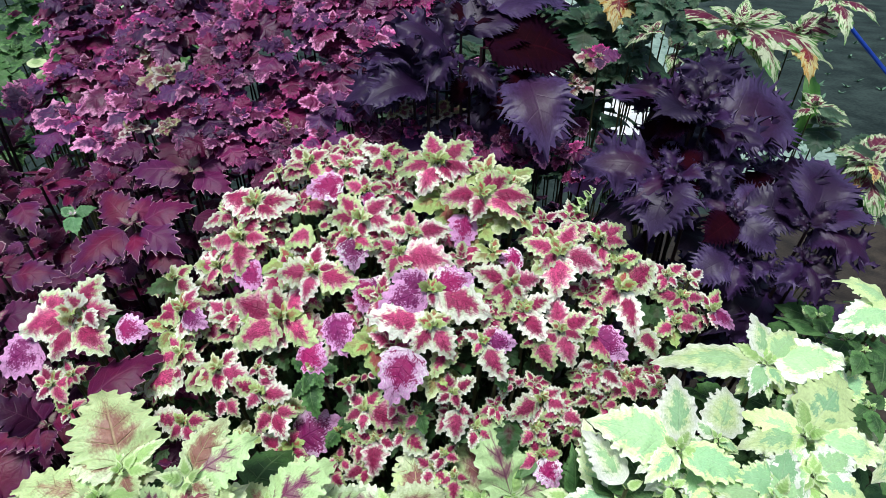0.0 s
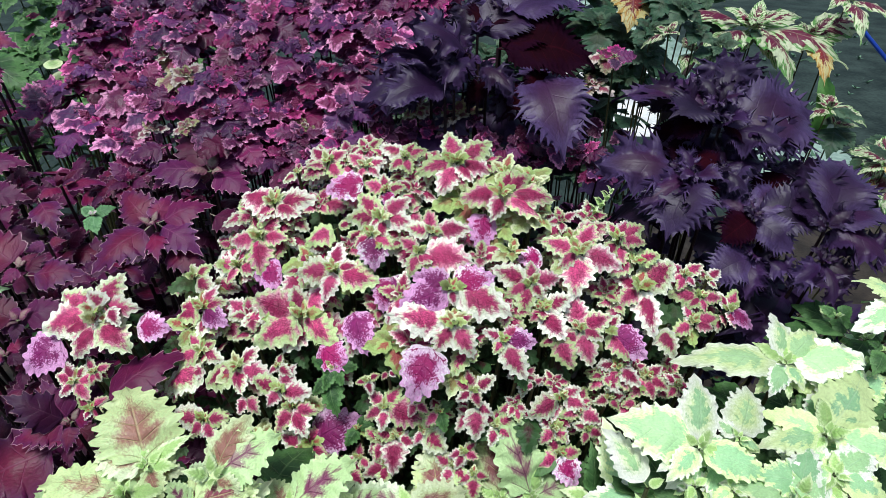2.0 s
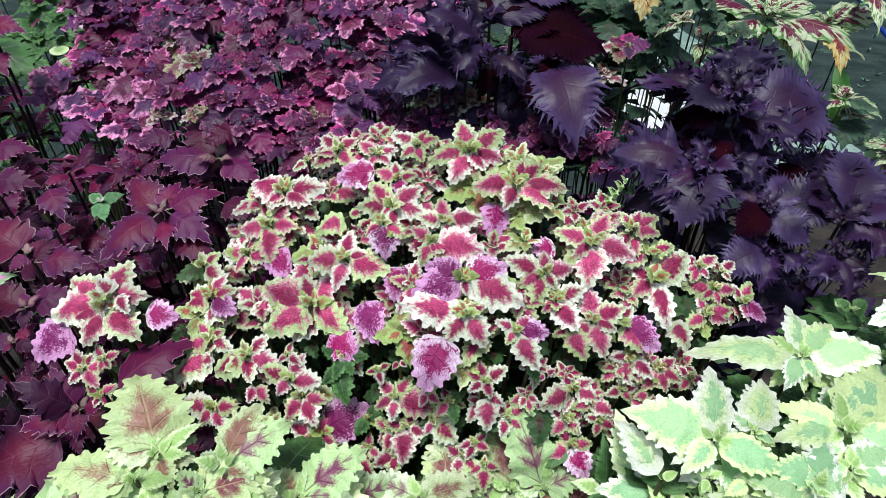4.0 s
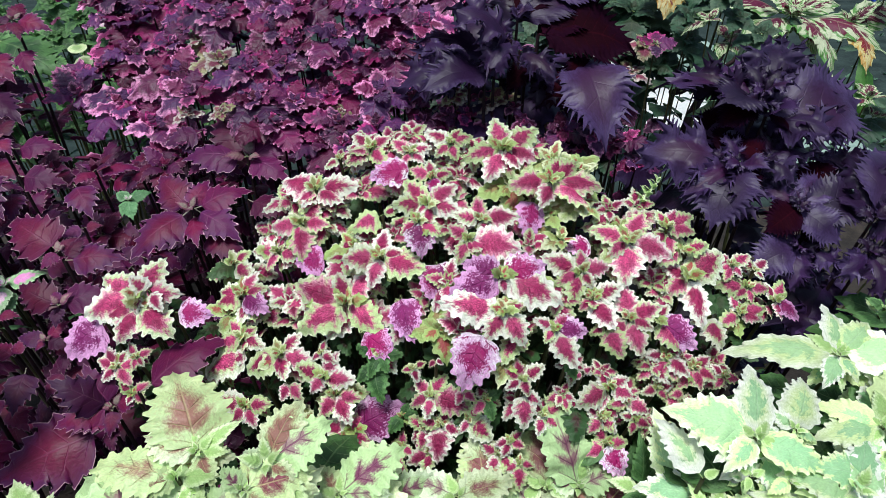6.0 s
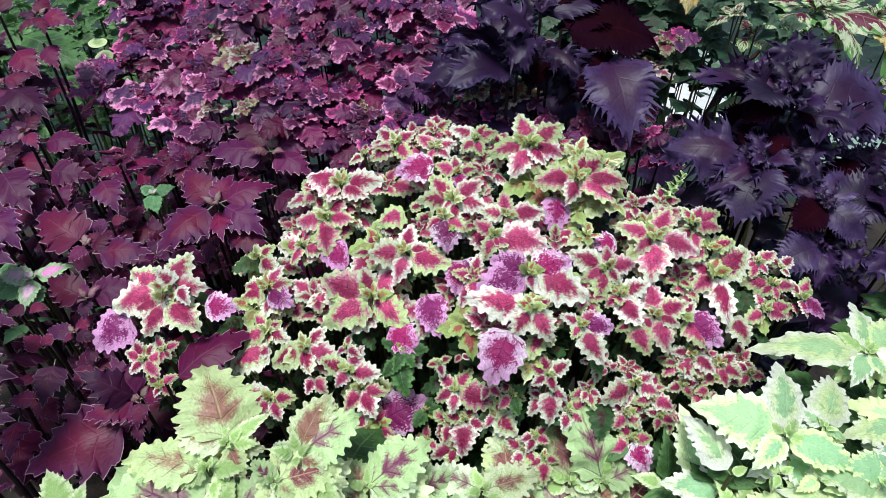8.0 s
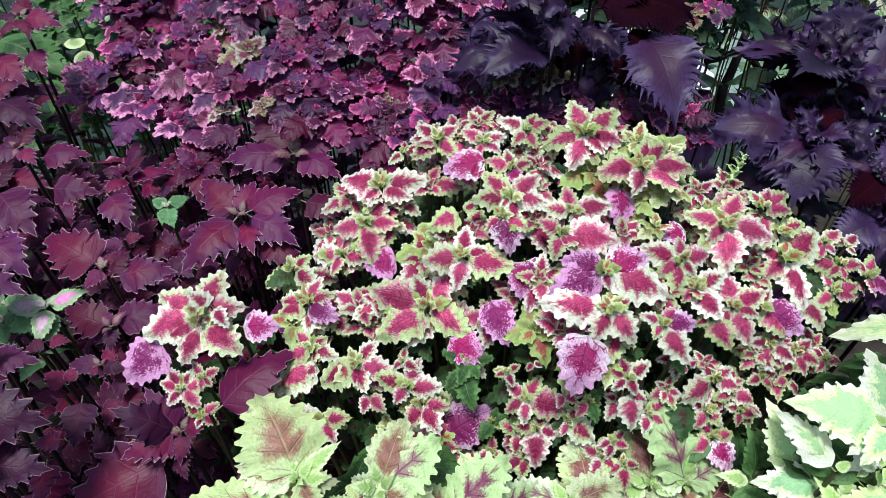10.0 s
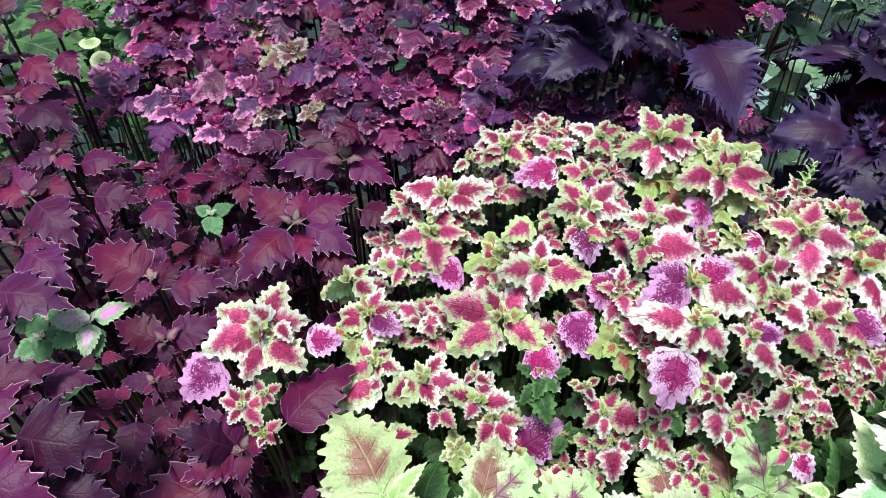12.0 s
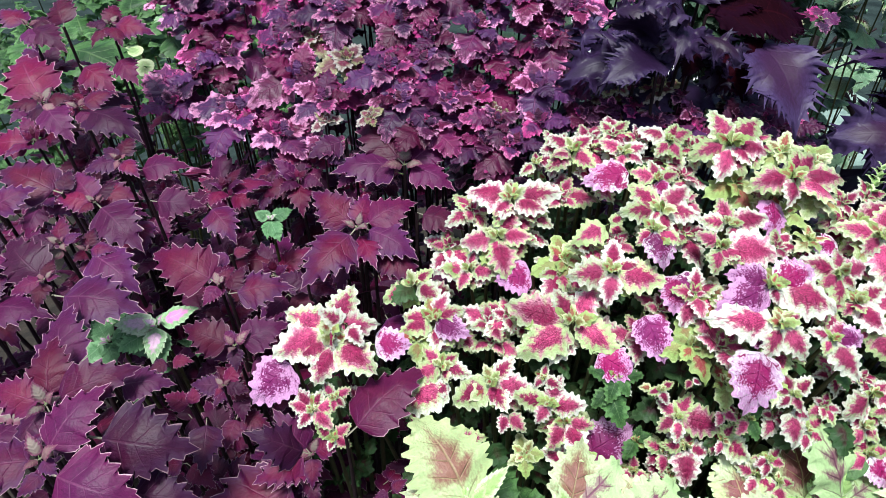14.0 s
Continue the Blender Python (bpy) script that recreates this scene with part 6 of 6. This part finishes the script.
shoot(white, (0.289, 0.460, 0.660), (0.00, -0.51), (2.9, -162, -15), (2.6, 14, 1), (1.7, 97, 21, "y"))
shoot(white, (0.546, 0.529, 0.678), (0.00, -0.51), (4.7, 122, 17), (8.3, -143, -23))
shoot(white, (0.546, 0.673, 0.691), (0.00, -0.51), (2.9, 121, 17, "n"), (3.7, 27, 7, "n"), (3.2, -83, -32, "n"), (4.4, -139, -25, "n"))
shoot(white, (0.606, 0.703, 0.706), (0.00, -0.51), (3.0, 119, 18, "n"), (3.5, 29, 8, "n"), (3.4, -101, -32, "n"), (3.6, -140, -24, "n"))
shoot(white, (0.539, 0.629, 0.641), (0.00, -0.51), (2.3, 139, 12, "n"), (3.4, 14, 1, "n"), (3.0, -98, -32, "n"))
shoot(white, (0.535, 0.722, 0.691), (0.00, -0.51), (2.6, 137, 13, "n"), (3.2, 25, 6, "n"), (3.5, -105, -32, "n"))
shoot(white, (0.195, 0.500, 0.597), (0.00, -0.51), (8.6, 114, 47, "", 0.95))
shoot(white, (0.219, 0.480, 0.605), (0.00, -0.51), (7.6, 164, -7), (3.6, 112, 47, "y"), (3.8, 95, 30, "y"), (3.6, 135, 32, "y"))
shoot(white, (0.277, 0.500, 0.655), (0.00, -0.51), (5.4, -80, -25), (5.6, -155, -17), (5.0, 20, 5))
shoot(white, (0.375, 0.470, 0.654), (0.00, -0.51), (7.2, 180, 20), (7.3, 24, 8), (6.4, 57, 21), (8.1, -166, 0), (4.0, 110, 24, "y"), (3.4, 20, 10, "y"))
shoot(white, (0.454, 0.580, 0.678), (0.00, -0.51), (6.0, 149, 30), (6.5, -150, -14), (6.2, 30, 8), (7.0, -40, -18), (3.2, 90, 30, "y"))
shoot(white, (0.275, 0.439, 0.620), (0.00, -0.51), (7.0, 165, 2), (6.6, 35, 9), (6.0, 80, 20), (5.5, -110, -26), (3.4, 110, 22, "y"))
shoot(white, (0.319, 0.425, 0.630), (0.00, -0.51), (7.5, 150, 8), (7.0, 20, 4), (6.4, 95, 22), (6.0, -60, -28), (3.2, 60, 20, "y"))
shoot(white, (0.354, 0.452, 0.660), (0.00, -0.51), (7.5, 170, 0), (6.4, 60, 18), (6.4, -130, -24), (3.2, 100, 22, "y"))
shoot(white, (0.215, 0.446, 0.600), (0.00, -0.51), (4.6, 120, 30, "y"), (4.8, 60, 26, "y"), (4.2, 170, 4, "y"), (4.0, 10, 2, "y"), (4.4, -90, -30, "y"))
shoot(white, (0.480, 0.579, 0.680), (0.00, -0.51), (8.0, 165, 4), (7.0, 80, 22), (6.5, -150, -18), (6.5, -60, -28))

lime_a = plant("lime_coleus", "lime green coleus with maroon-veined scalloped leaves", -0.22, 0.50, LIME, fill=4, tips="y", under=5, low=(0.08, 0.04, 0.2, 0.045, "n"), group="lime coleus")
shoot(lime_a, (-0.269, 0.461, 0.673), (0.00, -0.58), (7.7, 33, 11, "", 1.1), (7.5, 65, 22), (3.0, 155, 7), (3.6, -19, -17))
shoot(lime_a, (-0.289, 0.440, 0.657), (0.00, -0.58), (7.0, 16, 2, "", 1.1), (3.6, 144, 13), (3.1, -25, -20))
shoot(lime_a, (-0.200, 0.474, 0.603), (0.00, -0.58), (8.9, 37, 13), (4.1, 129, 18), (5.8, 5, -3))
shoot(lime_a, (-0.098, 0.507, 0.556), (0.00, -0.58), (3.7, 144, 13, "y"), (3.6, 16, 3, "y"))
shoot(lime_a, (-0.279, 0.418, 0.618), (0.00, -0.58), (8.8, 42, 15), (7.9, 107, 23), (3.7, 14, 2))
shoot(lime_a, (-0.174, 0.436, 0.549), (0.00, -0.58), (9.7, 140, 14), (10.3, 73, 23, "", 1.15), (10.2, 30, 10), (8.5, 97, 24, "", 1.1))
shoot(lime_a, (-0.222, 0.415, 0.566), (0.00, -0.58), (5.0, 146, 12), (4.7, 37, 13))

lime_b = plant("lime_coleus", "lime green coleus with maroon-veined scalloped leaves", -0.41, 0.50, LIME, fill=4, tips="y", under=5, low=(0.08, 0.04, 0.2, 0.045, "n"), group="lime coleus")
shoot(lime_b, (-0.358, 0.491, 0.652), (0.00, -0.58), (10.6, 118, 21, "", 1.25), (3.9, 120, 21, "y", 0.7), (5.7, 39, 14, "y", 0.7), (7.0, 163, 3), (4.2, -48, -30), (3.5, 5, -4, "y"))
shoot(lime_b, (-0.375, 0.467, 0.639), (0.00, -0.58), (10.3, 171, -1, "", 0.8), (4.7, 3, -5, "y"), (4.4, -166, -14))
shoot(lime_b, (-0.357, 0.426, 0.597), (0.00, -0.58), (15.0, 156, 7, "", 1.1), (14.9, 167, 1), (9.4, 28, 9), (6.6, 100, 24, "y"))
shoot(lime_b, (-0.542, 0.444, 0.571), (0.00, -0.58), (7.3, 136, 16, "y"), (4.1, 85, 24, "y"), (5.7, 159, 5, "y"))
shoot(lime_b, (-0.419, 0.414, 0.579), (0.00, -0.58), (4.7, 144, 13), (3.9, 46, 17))

lime_c = plant("lime_coleus", "lime green coleus with maroon-veined scalloped leaves", 0.10, 0.56, LIME, fill=4, tips="y", under=5, low=(0.08, 0.04, 0.2, 0.045, "n"), group="lime coleus")
shoot(lime_c, (-0.029, 0.516, 0.542), (0.00, -0.58), (8.2, 94, 24, "", 1.1), (4.3, 149, 10), (4.2, 32, 11, "y"))
shoot(lime_c, (0.051, 0.535, 0.538), (0.00, -0.58), (10.6, 88, 24), (4.7, 30, 10), (3.5, 152, 9, "y"), (3.6, -11, -13, "y"))
shoot(lime_c, (0.162, 0.539, 0.510), (0.00, -0.58), (8.9, 72, 23, "n", 0.8), (4.7, 140, 14, "y"), (5.4, 26, 8, "y"))
shoot(lime_c, (0.038, 0.485, 0.480), (0.00, -0.58), (11.9, 128, 19), (15.5, 91, 24, "", 0.9), (10.5, 55, 20, "", 1.1), (13.8, 32, 11), (7.5, 131, 18, "y"))
shoot(lime_c, (-0.052, 0.461, 0.501), (0.00, -0.58), (8.1, 135, 16, "", 1.1), (9.4, 92, 24, "", 1.1), (8.5, 42, 15, "", 1.1))
shoot(lime_c, (0.118, 0.523, 0.500), (0.00, -0.58), (8.5, 40, 14), (6.5, 112, 23), (4.1, 30, 10), (5.5, 156, 7, "y"))
shoot(lime_c, (0.182, 0.533, 0.494), (0.00, -0.58), (8.2, 88, 24, "n", 1.2), (6.1, 39, 14, "n"), (3.1, -152, -22))
shoot(lime_c, (0.134, 0.497, 0.455), (0.00, -0.58), (6.4, 140, 14, "", 1.1), (7.4, 33, 11, "", 1.1), (6.4, 88, 24))
shoot(lime_c, (0.239, 0.539, 0.491), (0.00, -0.58), (4.5, 99, 24, "y"), (5.1, 44, 16, "y"), (3.9, 3, -5, "y"), (3.0, -157, -19, "y"), (2.8, -86, -36, "y"))
shoot(lime_c, (0.198, 0.507, 0.451), (0.00, -0.58), (4.4, 142, 14, "n"), (5.9, 28, 9, "n"), (5.1, 79, 24, "n"))
shoot(lime_c, (0.090, 0.530, 0.546), (0.00, -0.58), (11.5, 125, 53, "", 0.85), (4.8, 75, 50, "y"), (5.8, 20, 8), (4.5, 153, -10))
shoot(lime_c, (0.165, 0.520, 0.557), (0.00, -0.58), (7.0, 93, 53, "n", 0.8), (4.2, 160, 5, "y"))
shoot(lime_c, (-0.015, 0.530, 0.530), (0.00, -0.58), (8.5, 117, 43, "", 1.2), (5.0, 40, 12))
shoot(lime_c, (-0.064, 0.500, 0.566), (0.00, -0.58), (6.5, 158, 1), (7.2, 18, 4), (4.2, -30, -20, "y"))
shoot(lime_c, (-0.146, 0.500, 0.565), (0.00, -0.58), (7.0, 128, 32, "", 1.1), (6.0, 20, 6), (4.4, 172, 2, "y"))

nettle = plant("small_coleus", "small green coleus with pink-hearted leaves", -0.75, 0.88, NETTLE, under=2, low=(0.05, 0.03, 0.2, 0.045, "n"))
shoot(nettle, (-0.765, 0.788, 0.663), (0.00, -0.58), (6.3, 173, -3), (5.6, 23, 6), (5.4, -89, -36))
shoot(nettle, (-0.773, 0.790, 0.651), (0.00, -0.58), (4.0, -152, -22, "n"), (5.6, -157, -19, "n"), (6.2, -176, -13, "n"), (5.0, -61, -33, "n"), (3.6, 143, 13, "n"))
shoot(nettle, (-0.848, 0.813, 0.646), (0.00, -0.58), (4.4, 151, 10, "n"), (3.7, 39, 14, "n"), (2.6, -135, -28, "n"), (5.6, 174, -3, "n"))
shoot(nettle, (-0.838, 0.785, 0.640), (0.00, -0.58), (5.2, 8, 6, "n"), (4.6, -140, -22, "n"), (4.4, 128, 16, "n"), (3.8, -62, -30, "n"))
shoot(nettle, (-0.623, 0.937, 0.735), (0.06, -0.58), (3.0, 149, 13, "n"), (3.9, -65, -35, "n"), (3.7, 32, 8, "n"), (3.2, -101, -35, "n"))

vine = plant("green_vine", "pale green leafy growth on the paving behind the bed", 0.57, 1.54, VINE, under=4, thick=0.003, low=(0.06, 0.01, 0.12, 0.06, ""))
shoot(vine, (0.620, 1.505, 0.706), (0.00, -0.79), (7.4, 143, 19), (10.7, 30, 15), (8.1, -54, -39), (10.0, -141, -33), (8.6, 65, 30))
shoot(vine, (0.540, 1.446, 0.639), (0.00, -0.79), (6.8, 146, 18), (6.5, 18, 7), (7.4, -122, -40), (5.6, -48, -37), (6.2, -154, -26))
shoot(vine, (0.441, 1.450, 0.627), (0.00, -0.79), (6.9, 146, 17), (5.7, 28, 14), (8.5, -147, -30), (6.6, -83, -44), (5.5, 92, 33))
shoot(vine, (0.714, 1.532, 0.735), (0.00, -0.79), (6.3, 141, 20), (8.5, 30, 15), (5.2, -43, -35), (7.3, -131, -37))
shoot(vine, (0.543, 1.309, 0.627), (0.00, -0.79), (6.4, 159, 9), (7.6, 18, 7), (5.7, -75, -43), (6.0, -139, -34))
shoot(vine, (0.535, 1.620, 0.759), (0.00, -0.79), (5.1, 139, 21), (6.2, 21, 9), (5.2, -75, -43), (6.1, -149, -29))
shoot(vine, (0.632, 1.640, 0.792), (0.00, -0.79), (5.1, 139, 21), (6.3, 21, 9), (5.1, -87, -44))
shoot(vine, (0.378, 1.463, 0.703), (0.00, -0.79), (4.1, 157, 10), (4.3, 10, 0), (4.6, -84, -44))
shoot(vine, (0.684, 1.422, 0.677), (0.00, -0.79), (4.0, 157, 10), (5.7, 27, 13), (5.3, -82, -44))

topgreen = plant("green_plant", "loose green plant with pale rounded leaves behind the crimson coleus", -1.12, 1.65, MEADOW, under=8, low=(0.07, 0.03, 0.2, 0.045, ""))
shoot(topgreen, (-1.031, 1.599, 0.809), (0.00, -0.44), (6.3, 138, 11, "e"), (6.4, -67, -28, "e"))
shoot(topgreen, (-0.985, 1.565, 0.817), (0.00, -0.44), (5.6, 22, 3, "e"))
shoot(topgreen, (-1.084, 1.386, 0.894), (0.00, -0.44), (19.0, -24, -17, "n", 0.9), (5.5, -150, -18, "n"), (7.0, 87, 18, "n"))
shoot(topgreen, (-1.294, 1.665, 0.854), (0.00, -0.44), (5.6, -141, -22, "n"), (10.6, -49, -24, "n"), (14.0, -82, -29, "n"))
shoot(topgreen, (-0.931, 1.543, 0.871), (0.00, -0.44), (8.0, 129, 13, "n"), (7.4, 49, 13, "k"), (7.5, -22, -15, "k"), (11.0, -57, -26, "n"), (9.2, 117, 16, "k"))
shoot(topgreen, (-1.206, 1.713, 0.825), (0.00, -0.44), (7.9, -52, -25, "n"), (7.6, 56, 14, "n"), (12.9, 118, 16, "n"), (8.5, -105, -29, "n"))
shoot(topgreen, (-1.064, 1.677, 0.882), (0.00, -0.44), (6.3, -103, -29, "n"), (5.3, 52, 13, "n"), (10.7, 52, 13, "n"), (11.2, 95, 18, "n"))
shoot(topgreen, (-1.351, 1.621, 0.788), (0.00, -0.44), (6.7, -34, -20, "n"), (8.1, 147, 7, "n"), (9.9, -78, -29, "n"))

for owner in list(KINDS):
    lower_foliage(owner)


# ---- small things ----
def joined(name, pieces, skin, owner=None):
    """One mesh out of several (vertices, faces)."""
    verts, faces = [], []
    for v, f in pieces:
        faces += [tuple(i + len(verts) for i in p) for p in f]
        verts += [tuple(p) for p in v]
    mesh = bpy.data.meshes.new(name)
    mesh.from_pydata(verts, [], faces)
    mesh.polygons.foreach_set("use_smooth", [True] * len(faces))
    mesh.materials.append(skin)
    ob = new(name, mesh)
    if owner:
        ob.parent = owner
        ob.matrix_basis = Matrix.Translation(-owner.location)
    return ob


# a young flower spike with crossed pairs of buds
FOOT, TOP = Vector((0.168, 0.770, 0.810)), Vector((0.209, 0.810, 0.844))
spine = [FOOT.lerp(TOP, i / 9) + Vector((0.006, 0, 0)) * math.sin(i / 9 * 2.4) for i in range(10)]
spike = joined("flower_spike", [tube(spine, [0.0016 - 0.0001 * i for i in range(10)], 5)], STEM, hump)
for i, p in enumerate(spine[2:]):
    for s in (-1, 1):
        bud = new("bud", LIME["y"][0])
        bud.parent = spike
        size = 0.022 - 0.0016 * i
        turn = pose(0, 0, 0, 35, 0, 90 * (i % 2) - s * 70 + 20)
        bud.matrix_basis = Matrix.Translation(p) @ turn @ Matrix.Diagonal((size, size, size, 1))

# a long green strap leaf hanging among the striped coleus
strap_bits = []
for j in range(15):
    t = j / 14
    mid = Vector((0.737, 1.235, 0.735)).lerp(Vector((0.785, 1.333, 0.90)), t) + Vector((0.012 * math.sin(t * 4), -0.02 * math.sin(t * 3), 0))
    w = 0.020 * (0.55 + 0.45 * math.sin(t * 2.6 + 0.3)) * (1 - 0.85 * max(0, t - 0.7) / 0.3)
    for u in (-1.0, -0.4, 0.0, 0.4, 1.0):
        strap_bits.append(mid + Vector((u * w, 0.006 * abs(u), 0.003 * math.sin(j * 2.1) * abs(u))))
strap = joined("strap_leaf", [(strap_bits, [(j * 5 + i, j * 5 + i + 1, j * 5 + i + 6, j * 5 + i + 5) for j in range(14) for i in range(4)])], STRAP, striped)

# blue hose on the paving
top, low = Vector((1.30, 2.98, 1.20)), Vector((2.46, 2.24, 0.009))
bend = [top.lerp(low, i / 15) - Vector((0, 0, 0.05)) * math.sin(math.pi * i / 15) * (i < 15) for i in range(16)]
bend += [low + Vector((0.12 * i, -0.06 * i, 0)) for i in range(1, 6)]
hose_tube = joined("hose", [tube(bend, [0.009] * 21, 8)], BLUE)
tagged(hose_tube, "blue plastic hose hanging down to the paving", "hose")

# weeds in the joints of the paving
pieces = []
for i in range(170):
    at = Vector((rng.uniform(1.5, 4.6), rng.uniform(2.4, 6.0), 0.0))
    for _ in range(7):
        m = Euler((radians(rng.uniform(10, 60)), 0, rng.uniform(0, math.tau))).to_matrix()
        n = rng.uniform(0.015, 0.05)
        blade = [m @ Vector(q) * n + at for q in ((-0.12, 0, 0), (0.12, 0, 0), (0.2, 0.5, 0.05), (-0.2, 0.5, 0.05), (0.0, 1.0, 0.0))]
        pieces.append((blade, [(0, 1, 2, 3), (3, 2, 4)]))
tagged(joined("weeds", pieces, WEED), "small green weeds in the paving joints", "weeds", kind="stuff")

# bare dark twigs of the growth behind the bed
for start, bend, end in (((0.528, 1.544, 0.742), (0.633, 1.558, 0.769), (0.747, 1.582, 0.813)),
                         ((0.564, 1.494, 0.617), (0.693, 1.537, 0.689), (0.770, 1.577, 0.753)),
                         ((0.556, 1.492, 0.559), (0.677, 1.471, 0.536), (0.709, 1.477, 0.547)),
                         ((0.682, 1.727, 0.861), (0.635, 1.692, 0.807), (0.587, 1.650, 0.741)),
                         ((0.735, 1.529, 0.518), (0.685, 1.557, 0.556), (0.603, 1.570, 0.571)),
                         ((0.780, 1.644, 0.638), (0.800, 1.636, 0.623), (0.800, 1.608, 0.587)),):
    start, bend, end = Vector(start), Vector(bend), Vector(end)
    line = [start.lerp(bend, i / 4) if i < 4 else bend.lerp(end, i / 4 - 1) for i in range(9)]
    line = [p + Vector((0, 0, rng.uniform(-0.004, 0.004))) for p in line]
    joined("twig", [tube(line, [0.0065 - 0.0005 * i for i in range(9)], 5)], DARK_STEM, vine)

# thick dark branches of the woody growth behind the perilla
for start, bend, end, girth in (((0.478, 1.400, 0.606), (0.497, 1.480, 0.756), (0.649, 1.600, 0.916), 0.013),
                                ((0.440, 1.450, 0.765), (0.516, 1.450, 0.778), (0.593, 1.450, 0.868), 0.008),
                                ((0.535, 1.500, 0.778), (0.628, 1.450, 0.721), (0.662, 1.350, 0.591), 0.009),
                                ((0.480, 1.500, 0.854), (0.517, 1.500, 0.815), (0.446, 1.450, 0.767), 0.006)):
    start, bend, end = Vector(start), Vector(bend), Vector(end)
    line = [start * (1 - i / 12) ** 2 + bend * 2 * (i / 12) * (1 - i / 12) + end * (i / 12) ** 2 for i in range(13)]
    line = [p + Vector((rng.uniform(-0.004, 0.004), 0, rng.uniform(-0.004, 0.004))) for p in line]
    joined("branch", [tube(line, [girth * (1 - 0.035 * i) for i in range(13)], 8)], DARK_STEM, vine)
